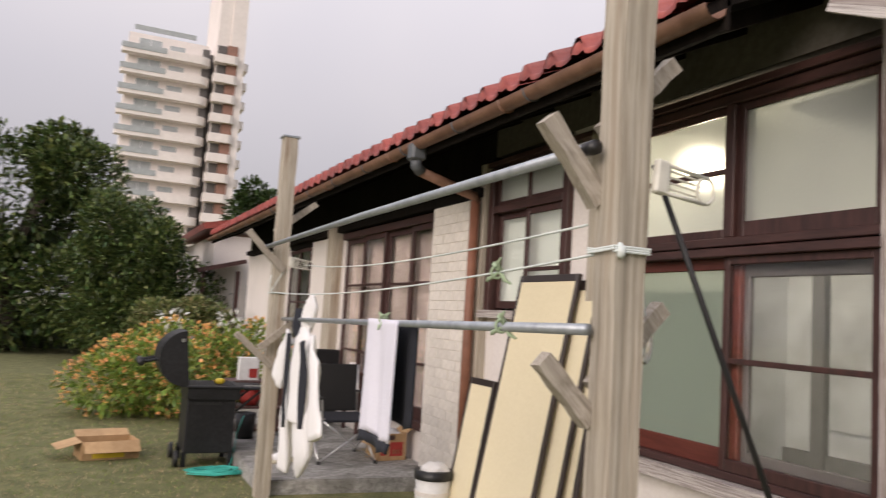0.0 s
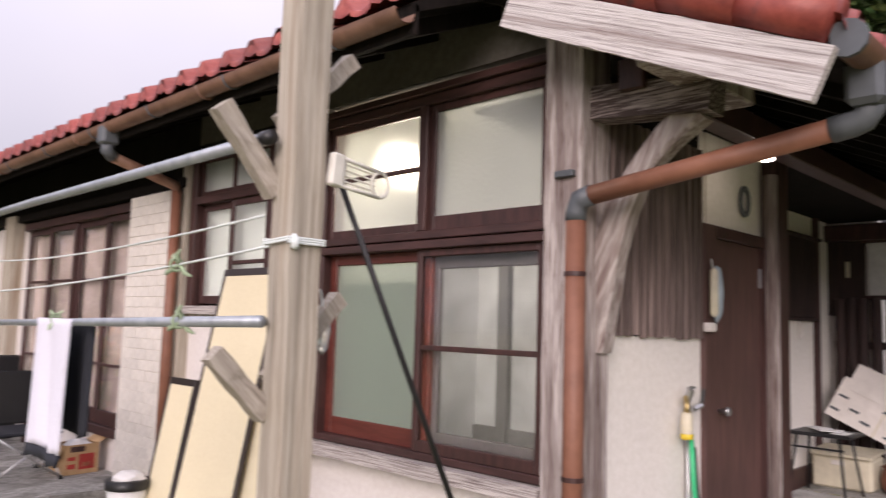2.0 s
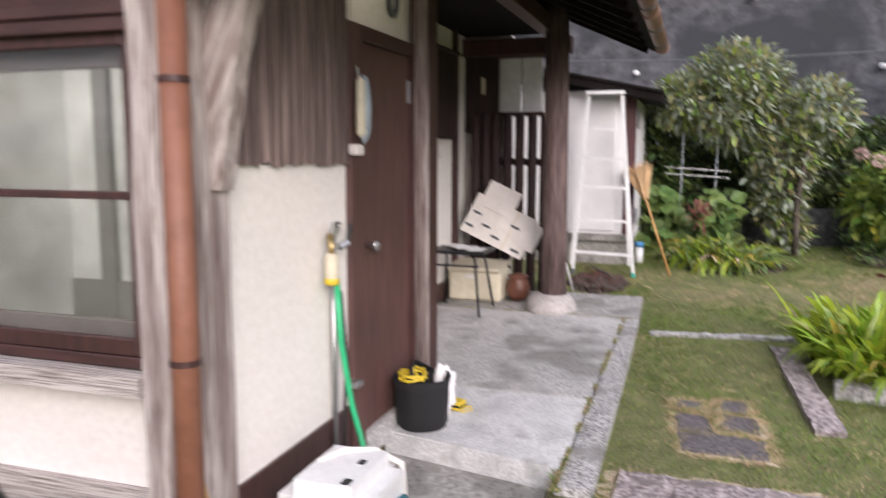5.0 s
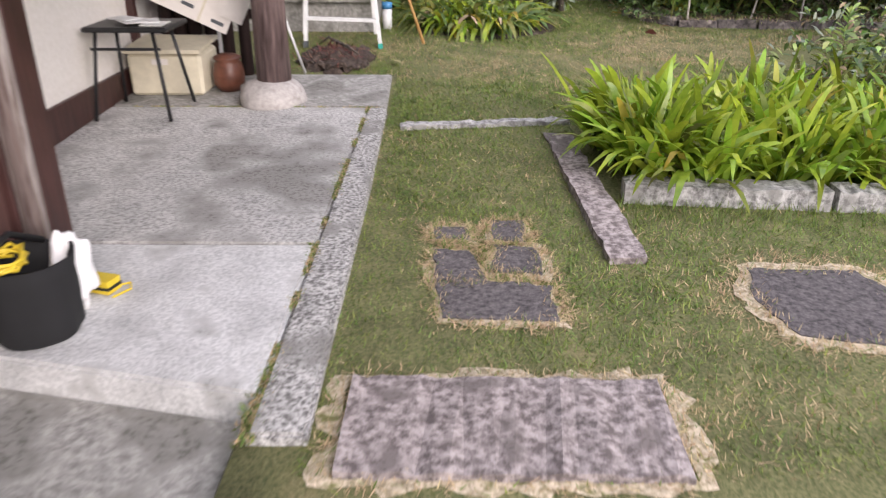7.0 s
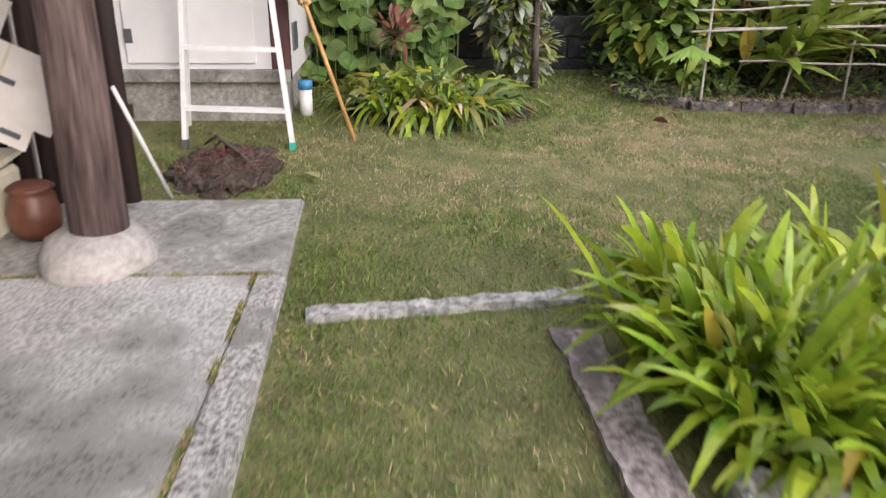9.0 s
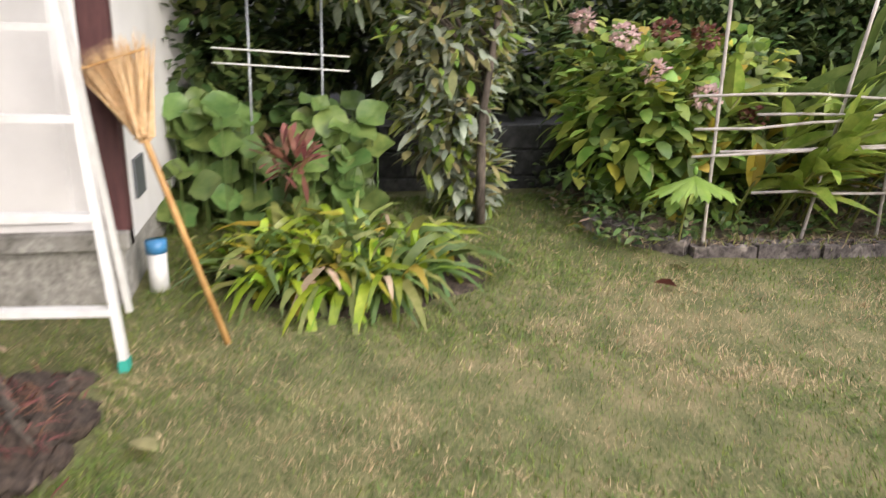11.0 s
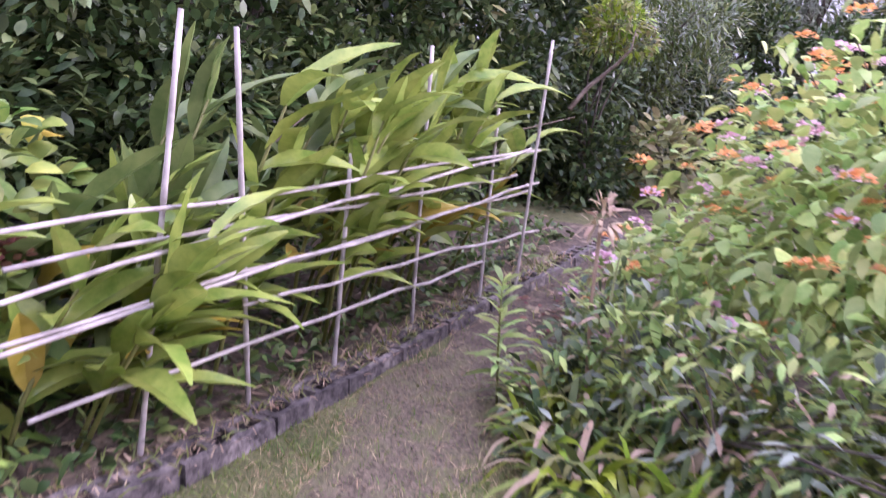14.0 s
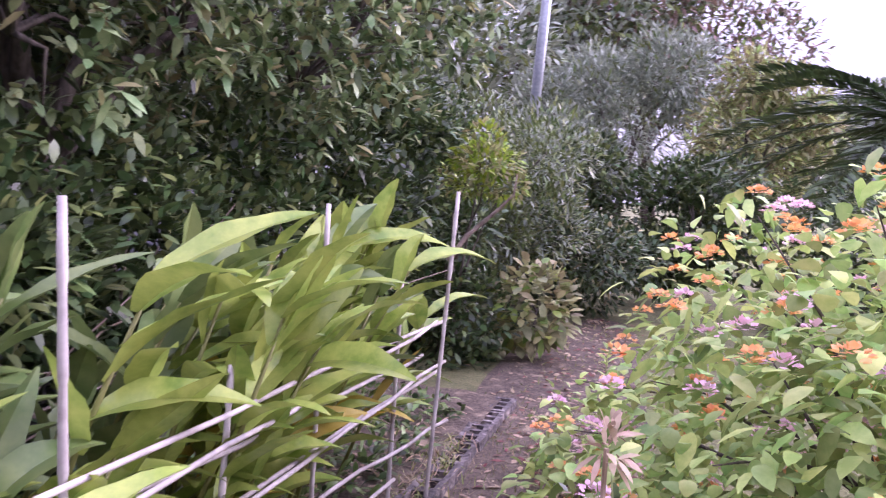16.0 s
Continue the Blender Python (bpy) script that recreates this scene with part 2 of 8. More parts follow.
M_CONCB = mk("pale_concrete_slab", (0.44, 0.445, 0.435), (0.70, 0.695, 0.68), scale=70, rough=0.9, bump=0.45, big=0.25, spot=(0.26, 0.255, 0.24), spot_at=0.60, spot_scale=4.5, contrast=(0.34, 0.60), grit=True)
M_KERB = mk("weathered_kerb_stone", (0.17, 0.165, 0.155), (0.56, 0.545, 0.525), scale=28, rough=0.95, bump=0.7, big=0.3, contrast=(0.38, 0.60), spot=(0.19, 0.185, 0.17), spot_at=0.56, spot_scale=6, grit=True)
M_KERBP = mk("pink_grey_kerb_stone", (0.14, 0.115, 0.11), (0.46, 0.40, 0.385), scale=30, rough=0.95, bump=0.8, big=0.3, contrast=(0.40, 0.60), spot=(0.10, 0.085, 0.078), spot_at=0.58, spot_scale=7, grit=True)
M_STONE = mk("dark_grey_paving_stone", (0.042, 0.038, 0.039), (0.17, 0.15, 0.15), scale=45, rough=0.95, bump=0.7, big=0.25, vary="object")
M_BOULDER = mk("pale_base_stone", (0.33, 0.30, 0.285), (0.50, 0.47, 0.445), scale=25, rough=0.9, bump=0.4, big=0.15)
M_BLOCK = mk("dark_concrete_block", (0.045, 0.045, 0.047), (0.13, 0.13, 0.13), scale=14, rough=0.95, bump=0.5, big=0.3, vary="object")
M_CLIFF = mk("dark_sprayed_concrete_slope", (0.030, 0.030, 0.033), (0.10, 0.10, 0.105), scale=3.5, rough=0.95, bump=0.8, big=0.4, spot=(0.022, 0.024, 0.026), spot_at=0.54, spot_scale=0.5)
M_SOIL = mk("brown_soil", (0.06, 0.043, 0.031), (0.21, 0.162, 0.118), scale=45, rough=1.0, bump=1.0, big=0.35, spot=(0.27, 0.21, 0.145), spot_at=0.63, spot_scale=9)
M_SOILD = mk("dark_soil", (0.025, 0.018, 0.015), (0.115, 0.083, 0.064), scale=45, rough=1.0, bump=1.0, big=0.35, spot=(0.17, 0.13, 0.10), spot_at=0.66, spot_scale=12)
M_TOWER = mk("pale_pink_render", (0.74, 0.68, 0.64), (0.80, 0.74, 0.70), scale=0.4, rough=0.9, bump=0.0, big=0.05)
M_TOWERW = plain("tower_glass", (0.42, 0.45, 0.45), 0.25)
M_TOWERB = plain("tower_brick_panel", (0.30, 0.16, 0.12), 0.8)
# dark colour that stands for shade in the tower's recesses
M_TOWERSHADE = plain("tower_shade", (0.12, 0.11, 0.105), 0.8)
M_WHITE = plain("white_paint", (0.80, 0.80, 0.79), 0.5)
M_SHED = mk("white_shed_panel", (0.74, 0.73, 0.73), (0.80, 0.79, 0.79), scale=2, rough=0.55, bump=0.03, big=0.06)
M_CREAM = plain("cream_plastic", (0.68, 0.62, 0.47), 0.55)
M_FUSUMA = mk("pale_yellow_paper", (0.75, 0.66, 0.45), (0.80, 0.71, 0.50), scale=60, rough=0.85, bump=0.06, big=0.05, spot_scale=1.2)
M_BLACK = plain("black_plastic", (0.014, 0.014, 0.015), 0.45)
M_IRON = mk("black_sheet_iron", (0.012, 0.012, 0.013), (0.024, 0.024, 0.026), scale=30, rough=0.5, bump=0.1, metal=0.3)
M_CLOTH = mk("white_cotton", (0.78, 0.77, 0.76), (0.84, 0.83, 0.83), scale=120, rough=0.95, bump=0.2, big=0.06)
M_TOWEL = mk("pale_lilac_towel", (0.72, 0.71, 0.80), (0.80, 0.79, 0.87), scale=140, rough=1.0, bump=0.4, big=0.05)
M_NAVY = plain("dark_navy_cloth", (0.02, 0.022, 0.03), 0.95)
M_CARD = mk("brown_cardboard", (0.42, 0.26, 0.13), (0.52, 0.34, 0.18), scale=12, rough=0.9, bump=0.1, big=0.15)
M_CARDG = mk("grey_cardboard", (0.70, 0.655, 0.61), (0.78, 0.735, 0.69), scale=12, rough=0.9, bump=0.08, big=0.12)
M_RUBBER = plain("soft_black_rubber", (0.012, 0.012, 0.013), 0.9)
M_RED = plain("red_print", (0.42, 0.04, 0.03), 0.6)
M_GREENH = plain("green_hose_plastic", (0.02, 0.48, 0.20), 0.35)
M_TURQ = plain("turquoise_cord", (0.03, 0.42, 0.34), 0.7)
M_ROPE = mk("pale_cord", (0.62, 0.68, 0.66), (0.72, 0.77, 0.75), scale=60, rough=0.9, bump=0.3, big=0.1)
M_YELLOW = plain("yellow_plastic", (0.75, 0.55, 0.04), 0.45)
M_BRASS = plain("brass", (0.55, 0.42, 0.2), 0.35, 0.9)
M_CHROME = plain("dull_chrome", (0.55, 0.55, 0.55), 0.3, 0.9)
M_TERRA = mk("brown_clay_pot", (0.10, 0.035, 0.02), (0.20, 0.075, 0.045), scale=9, rough=0.45, bump=0.15)
M_BAMBOO = mk("grey_bamboo_cane", (0.25, 0.215, 0.195), (0.54, 0.485, 0.455), scale=8, stretch=(1, 1, 1), rough=0.7, bump=0.2, big=0.2, contrast=(0.3, 0.6))
M_BROOM = mk("straw_bristles", (0.60, 0.38, 0.18), (0.80, 0.58, 0.34), scale=30, stretch=(3, 3, 0.3), rough=0.8, bump=0.4, big=0.3, vary="island")
M_CANE = mk("yellow_cane_handle", (0.46, 0.24, 0.08), (0.60, 0.36, 0.14), scale=12, rough=0.5, bump=0.1)
M_MAROON = mk("maroon_post", (0.055, 0.018, 0.02), (0.10, 0.038, 0.038), scale=8, stretch=(4, 4, 0.6), rough=0.7, bump=0.3)
M_BARK = mk("grey_bark", (0.05, 0.04, 0.033), (0.16, 0.13, 0.105), scale=14, stretch=(2, 2, 0.6), rough=0.95, bump=0.7)
M_TEAL = plain("teal_plastic", (0.02, 0.16, 0.20), 0.4)
M_SCREEN = mk("interior_cream_wall", (0.68, 0.69, 0.68), (0.76, 0.77, 0.76), scale=5, rough=0.9, bump=0.05)
M_ROOM = mk("interior_pale_floor", (0.34, 0.38, 0.40), (0.44, 0.48, 0.50), scale=5, rough=0.9, bump=0.05)
M_FROST = glass_mat("frosted_glass", (0.80, 0.84, 0.79), 0.3)
M_FROSTG = glass_mat("green_frosted_glass", (0.60, 0.68, 0.59), 0.3)
M_PANE = glass_mat("clear_glass", (0.93, 0.95, 0.95), 0.02)
M_DIM = plain("grey_inner_trim", (0.30, 0.29, 0.285), 0.7)
M_NET = plain("fly_screen_frame", (0.13, 0.115, 0.11), 0.5)

M_LAWN = mk("lawn_earth", (0.07, 0.09, 0.028), (0.24, 0.225, 0.10), scale=75, rough=1.0, bump=0.9, big=0.3, spot=(0.235, 0.185, 0.10), spot_at=0.60, spot_scale=4.5, stain=(9.0, -1.15, 0.15, 1.5), grit=True, soft_spot=0.12)
M_DRY = mk("dry_grass_rim", (0.25, 0.205, 0.115), (0.66, 0.555, 0.405), scale=55, rough=1.0, bump=0.8, big=0.3, contrast=(0.34, 0.58), spot=(0.16, 0.155, 0.06), spot_at=0.63, spot_scale=14)
L_GRASS = leaf_mat("grass_blade", (0.12, 0.195, 0.035), (0.25, 0.32, 0.075), 0.5, 0.03, 0.6, 0.3)
L_STRAW = leaf_mat("dry_grass_blade", (0.44, 0.32, 0.175), (0.63, 0.49, 0.30), 0.35, 0.02, 0.8, 0.2)
L_STRAP = leaf_mat("fresh_strap_leaf", (0.17, 0.29, 0.02), (0.38, 0.49, 0.05), 0.5, 0.025, 0.32, 0.3)
L_STRAPD = leaf_mat("dull_strap_leaf", (0.18, 0.235, 0.05), (0.36, 0.37, 0.13), 0.45, 0.03, 0.5, 0.3)
L_YELLOW = leaf_mat("yellow_leaf", (0.45, 0.38, 0.03), (0.60, 0.52, 0.10), 0.3, 0.03, 0.5, 0.3)
L_DRYL = leaf_mat("withered_leaf", (0.40, 0.28, 0.17), (0.58, 0.44, 0.31), 0.3, 0.02, 0.8, 0.2)
L_TREE = leaf_mat("dark_tree_leaf", (0.030, 0.060, 0.018), (0.085, 0.135, 0.04), 0.6, 0.03, 0.45, 0.15)
L_TREE2 = leaf_mat("mid_tree_leaf", (0.10, 0.15, 0.04), (0.21, 0.26, 0.085), 0.55, 0.03, 0.45, 0.2)
L_PALE = leaf_mat("pale_olive_leaf", (0.24, 0.25, 0.10), (0.46, 0.43, 0.20), 0.5, 0.04, 0.55, 0.3)
L_SILVER = leaf_mat("grey_green_leaf", (0.21, 0.26, 0.19), (0.40, 0.44, 0.34), 0.4, 0.03, 0.6, 0.2)
L_HYD = leaf_mat("broad_green_leaf", (0.16, 0.27, 0.045), (0.34, 0.42, 0.09), 0.45, 0.035, 0.45, 0.25)
L_GINGER = leaf_mat("ginger_leaf", (0.17, 0.32, 0.05), (0.43, 0.55, 0.12), 0.5, 0.03, 0.28, 0.3)
# darker copy of the ginger leaf for shaded plants; also naturally dark leaves
L_DARK_SHADED = leaf_mat("dark_and_shaded_leaf", (0.10, 0.185, 0.05), (0.21, 0.29, 0.09), 0.4, 0.025, 0.35, 0.25)
L_LIME = leaf_mat("lime_palmate_leaf", (0.19, 0.33, 0.05), (0.28, 0.42, 0.09), 0.15, 0.02, 0.45, 0.35)
L_LANT = leaf_mat("lantana_leaf", (0.28, 0.45, 0.11), (0.58, 0.68, 0.24), 0.5, 0.03, 0.5, 0.3)
L_ORANGE = leaf_mat("orange_petal", (0.92, 0.44, 0.14), (0.95, 0.58, 0.28), 0.12, 0.02, 0.6, 0.3)
L_PINK = leaf_mat("pink_petal", (0.90, 0.56, 0.68), (0.95, 0.71, 0.79), 0.12, 0.012, 0.6, 0.3)
L_BLUSH = leaf_mat("faded_pink_petal", (0.62, 0.42, 0.40), (0.78, 0.58, 0.56), 0.25, 0.02, 0.7, 0.3)
L_RUST = leaf_mat("rust_brown_petal", (0.16, 0.06, 0.045), (0.28, 0.12, 0.085), 0.3, 0.03, 0.7, 0.2)
L_EVER = leaf_mat("evergreen_leaf", (0.13, 0.215, 0.08), (0.34, 0.43, 0.20), 0.6, 0.03, 0.35, 0.2)
L_AUTUMN = leaf_mat("russet_hill_leaf", (0.20, 0.13, 0.11), (0.34, 0.24, 0.19), 0.4, 0.03, 0.7, 0.2)
# plaster colour darkened by hand for the shadow of the eave
M_UPPER_SHADED = mk("eave_shaded_plaster", (0.105, 0.095, 0.08), (0.15, 0.135, 0.115), scale=20, rough=0.9, bump=0.2, big=0.15, spec=0.2)

# ---- building helpers ----
rng = np.random.default_rng(7)


def put(name, bm, material, smooth=False):
    me = bpy.data.meshes.new(name)
    bmesh.ops.recalc_face_normals(bm, faces=bm.faces)
    bm.to_mesh(me)
    bm.free()
    for m in material if isinstance(material, (list, tuple)) else [material]:
        me.materials.append(m)
    if smooth:
        me.polygons.foreach_set("use_smooth", [True] * len(me.polygons))
    return new(name, me)


def part(name, bm, material, parent, label="", smooth=False):
    ob = put(name, bm, material, smooth)
    ob.parent = parent
    if label:
        ob["label"] = label
    return ob


def thing(name, label, category, group="", kind="", at=(0, 0, 0)):
    """An Empty at the thing's base that parents its parts; parts are written in the thing's own coordinates."""
    ob = new(name)
    ob.location = at
    ob.empty_display_size = 0.1
    return tagged(ob, label, category, group, kind)


def box(x0, x1, y0, y1, z0, z1, bev=0.0, bm=None):
    bm = bm or bmesh.new()
    r = bmesh.ops.create_cube(bm, size=1)
    for v in r["verts"]:
        v.co = ((x0 + x1) / 2 + v.co.x * (x1 - x0), (y0 + y1) / 2 + v.co.y * (y1 - y0), (z0 + z1) / 2 + v.co.z * (z1 - z0))
    if bev:
        es = list({e for v in r["verts"] for e in v.link_edges})
        bmesh.ops.bevel(bm, geom=es, offset=bev, segments=1, affect="EDGES", clamp_overlap=True)
    return bm


def beam(p0, p1, w, h, bev=0.0, bm=None, up=(0, 0, 1), segs=1, wob=0.0):
    """A bar with a rectangular section from p0 to p1; w sideways, h along up; wob roughens its line."""
    bm = bm or bmesh.new()
    p0, p1 = Vector(p0), Vector(p1)
    d = (p1 - p0).normalized()
    u = Vector(up)
    if abs(d.dot(u)) > 0.98:
        u = Vector((0, 1, 0))
    s = d.cross(u).normalized()
    u = s.cross(d).normalized()
    rings = []
    for i in range(segs + 1):
        c = p0.lerp(p1, i / segs)
        j = [(random.uniform(-wob, wob), random.uniform(-wob, wob)) for _ in range(4)]
        q = [(-1, -1), (1, -1), (1, 1), (-1, 1)]
        rings.append([bm.verts.new(c + s * (a * w / 2 + k[0]) + u * (b * h / 2 + k[1])) for (a, b), k in zip(q, j)])
    fs = []
    for a, b in zip(rings, rings[1:]):
        for i in range(4):
            fs.append(bm.faces.new((a[i], a[(i + 1) % 4], b[(i + 1) % 4], b[i])))
    fs.append(bm.faces.new(rings[0][::-1]))
    fs.append(bm.faces.new(rings[-1]))
    if bev:
        es = list({e for f in fs for e in f.edges if len(e.link_faces) == 2 and e.calc_face_angle(0) > 0.5})
        bmesh.ops.bevel(bm, geom=es, offset=bev, segments=1, affect="EDGES", clamp_overlap=True)
    return bm


def tube(pts, r, n=8, bm=None, closed=False):
    """A round bar along pts; r a number or one for each point."""
    bm = bm or bmesh.new()
    pts = [Vector(p) for p in pts]
    rs = r if isinstance(r, (list, tuple)) else [r] * len(pts)
    rings, ref = [], None
    for i, p in enumerate(pts):
        a, b = pts[max(i - 1, 0)], pts[min(i + 1, len(pts) - 1)]
        if closed:
            a, b = pts[i - 1], pts[(i + 1) % len(pts)]
        d = (b - a).normalized()
        if ref is None:
            ref = Vector((0, 0, 1)) if abs(d.z) < 0.9 else Vector((1, 0, 0))
        s = d.cross(ref).normalized()
        ref = s.cross(d).normalized()
        rings.append([bm.verts.new(p + (s * math.cos(t) + ref * math.sin(t)) * rs[i]) for t in [k * 2 * math.pi / n for k in range(n)]])
    pairs = list(zip(rings, rings[1:])) + ([(rings[-1], rings[0])] if closed else [])
    for a, b in pairs:
        for i in range(n):
            bm.faces.new((a[i], a[(i + 1) % n], b[(i + 1) % n], b[i]))
    if not closed:
        bm.faces.new(rings[0][::-1])
        bm.faces.new(rings[-1])
    return bm


def lathe(profile, at=(0, 0, 0), n=24, bm=None):
    """A turned body: profile of (radius, height)."""
    bm = bm or bmesh.new()
    rings = [[bm.verts.new((at[0] + max(r, 0.0005) * math.cos(k * 2 * math.pi / n), at[1] + max(r, 0.0005) * math.sin(k * 2 * math.pi / n), at[2] + z)) for k in range(n)] for r, z in profile]
    for a, b in zip(rings, rings[1:]):
        for i in range(n):
            bm.faces.new((a[i], a[(i + 1) % n], b[(i + 1) % n], b[i]))
    bm.faces.new(rings[0][::-1])
    bm.faces.new(rings[-1])
    return bm


def blob(center, radii, rough=0.12, sub=3, seed=0, flat=None):
    """An uneven rounded stone or heap."""
    bm = bmesh.new()
    bmesh.ops.create_icosphere(bm, subdivisions=sub, radius=1)
    for v in bm.verts:
        n = noise.noise(v.co * 1.7 + Vector((seed, seed * 2, 0))) * rough + noise.noise(v.co * 5 + Vector((seed, 0, 0))) * rough * 0.3
        v.co = Vector(center) + Vector((v.co.x * radii[0], v.co.y * radii[1], v.co.z * radii[2])) * (1 + n)
        if flat is not None:
            v.co.z = max(v.co.z, flat)
    return bm


LANCE = ((0, 0.12), (0.3, 0.9), (0.6, 1.0), (0.85, 0.55), (1, 0.02))
STRAP = ((0, 0.8), (0.25, 1.0), (0.5, 1.0), (0.75, 0.8), (0.92, 0.45), (1, 0.03))
OVAL = ((0, 0.15), (0.35, 1.0), (0.7, 0.85), (1, 0.05))
BLADE = ((0, 1.0), (0.55, 0.7), (1, 0.05))
ROUND = ((0, 0.2), (0.2, 0.75), (0.5, 1.0), (0.8, 0.7), (1, 0.06))
SMALL = ((0, 0.1), (0.5, 1.0), (1, 0.05))


def leaves(name, sets, parent=None):
    """One mesh of many leaves. sets: rows of (material, shape, pos, direction, length, width, droop, fold, curl)."""
    vs, fs, mi, mats, base = [], [], [], [], 0
    for material, shape, pos, way, ln, wd, droop, fold in sets:
        pos, way = np.asarray(pos, float).reshape(-1, 3), np.asarray(way, float).reshape(-1, 3)
        n = len(pos)
        if n == 0:
            continue
        way = way / (np.linalg.norm(way, axis=1, keepdims=True) + 1e-9)
        ln, wd, droop = (np.broadcast_to(np.asarray(a, float), (n,)) for a in (ln, wd, droop))
        side = np.cross(way, [0, 0, 1.0]) + rng.normal(0, 0.25, (n, 3))
        side -= way * np.sum(side * way, axis=1, keepdims=True)
        side /= np.linalg.norm(side, axis=1, keepdims=True) + 1e-9
        up = np.cross(side, way)
        k = len(shape)
        block = np.empty((n, k, 2, 3))
        for j, (t, w) in enumerate(shape):
            spine = pos + way * (ln * t)[:, None]
            spine[:, 2] -= droop * ln * t * t
            lift = up * (wd * w * fold * 0.5)[:, None]
            block[:, j, 0] = spine - side * (wd * w / 2)[:, None] + lift
            block[:, j, 1] = spine + side * (wd * w / 2)[:, None] - lift * 0.2
        vs.append(block.reshape(-1, 3))
        o = base + np.arange(n)[:, None] * (2 * k) + np.arange(k - 1)[None, :] * 2
        fs.append(np.stack([o, o + 1, o + 3, o + 2], axis=-1).reshape(-1, 4))
        mats.append(material)
        mi.append(np.full(n * (k - 1), len(mats) - 1))
        base += n * 2 * k
    v, f, mi = np.concatenate(vs), np.concatenate(fs), np.concatenate(mi)
    me = bpy.data.meshes.new(name)
    me.vertices.add(len(v))
    me.vertices.foreach_set("co", v.astype(np.float32).ravel())
    me.loops.add(f.size)
    me.loops.foreach_set("vertex_index", f.astype(np.int32).ravel())
    me.polygons.add(len(f))
    me.polygons.foreach_set("loop_start", np.arange(0, f.size, 4, dtype=np.int32))
    for m in mats:
        me.materials.append(m)
    me.polygons.foreach_set("material_index", mi.astype(np.int32))
    me.polygons.foreach_set("use_smooth", np.ones(len(f), bool))
    me.update(calc_edges=True)
    me.validate()
    ob = new(name, me)
    if parent:
        ob.parent = parent
    return ob


def cloud(lobes, n, inner=0.55):
    """n points spread through the outer part of uneven lobes (cx, cy, cz, rx, ry, rz), and the way out from each."""
    lob = np.array(lobes, float)
    wt = lob[:, 3] * lob[:, 4] + lob[:, 3] * lob[:, 5]
    pick = rng.choice(len(lob), n, p=wt / wt.sum())
    d = rng.normal(0, 1, (n, 3))
    d /= np.linalg.norm(d, axis=1, keepdims=True)
    r = inner + (1 - inner) * rng.random(n) ** 0.6
    bump = 1 + 0.16 * np.sin(d[:, 0] * 6 + pick * 2.1) * np.sin(d[:, 1] * 5 + pick) * np.cos(d[:, 2] * 7 + pick * 1.3)
    return lob[pick, :3] + d * lob[pick, 3:] * (r * bump)[:, None], d


def ground_z(x, y):
    return 0.06 * max(0.0, x - 6.0)


def ground_za(x):
    return 0.06 * np.maximum(0.0, x - 6.0)


def slab_z(x):
    return 0.06 + 0.027 * (x - 5.0)

# ---- ground ----
bm = bmesh.new()
xs = [-400, -120, -40, -20, -12, -8, -6, -4, -2, 0, 2, 2.98, 3.02, 4.5, 4.54, 5, 6, 6.5, 7, 7.5, 8, 8.5, 9, 9.5, 10, 10.5, 11, 12, 14, 18, 30, 60, 150, 400]
ys = [-400, -150, -60, -30, -20, -14, -10, -8, -6, -5, -4, -3, -2, -1, 0, 0.5, 0.92, 0.96, 2, 4, 6, 8, 10, 13, 16, 20, 30, 60, 150, 500]
grid = [[bm.verts.new((x, y, min(ground_z(x, y), 0.34) + (0.015 * noise.noise(Vector((x * 1.3, y * 1.3, 0))) if abs(x) < 20 else 0) - (0.14 if 3 < x < 4.52 and 0.95 < y < 3 else 0))) for y in ys] for x in xs]
for i in range(len(xs) - 1):
    for j in range(len(ys) - 1):
        bm.faces.new((grid[i][j], grid[i + 1][j], grid[i + 1][j + 1], grid[i][j + 1]))
tagged(put("ground", bm, M_LAWN, True), "mown lawn with dry straw-coloured patches", "lawn", kind="structure")


def quad_slab(name, corners, thick, material, label, category):
    """A slab with the given top corners (x, y, z), a skirt of that thickness and worn edges."""
    bm = bmesh.new()
    top = [bm.verts.new(c) for c in corners]
    low = [bm.verts.new((c[0], c[1], c[2] - thick)) for c in corners]
    bm.faces.new(top)
    bm.faces.new(low[::-1])
    n = len(top)
    for i in range(n):
        bm.faces.new((top[i], low[i], low[(i + 1) % n], top[(i + 1) % n]))
    bmesh.ops.bevel(bm, geom=[e for e in bm.edges if e.verts[0] in top and e.verts[1] in top], offset=0.012, segments=2, affect="EDGES")
    return tagged(put(name, bm, material), label, category, kind="structure")


# porch slab in two casts, its edge strip, and the far strip
quad_slab("pavement_porch_near", [(4.30, 0.893, slab_z(4.30)), (5.31, 0.886, slab_z(5.31)), (5.31, 1.86, slab_z(5.31)), (4.50, 1.86, slab_z(4.50))], 0.25, M_CONCB, "pale grey concrete porch slab, nearer cast", "slab")
quad_slab("pavement_porch_far", [(5.32, 0.885, slab_z(5.3)), (7.37, 0.87, slab_z(7.37)), (7.37, 2.66, slab_z(7.37)), (5.32, 2.66, slab_z(5.3))], 0.25, M_CONC, "stained grey concrete porch slab, farther cast", "slab")
M_STRIP = mk("speckled_edge_concrete", (0.15, 0.145, 0.135), (0.66, 0.645, 0.62), scale=60, rough=0.95, bump=0.6, big=0.3, contrast=(0.40, 0.60), spot=(0.17, 0.165, 0.15), spot_at=0.55, spot_scale=3.2, grit=True)
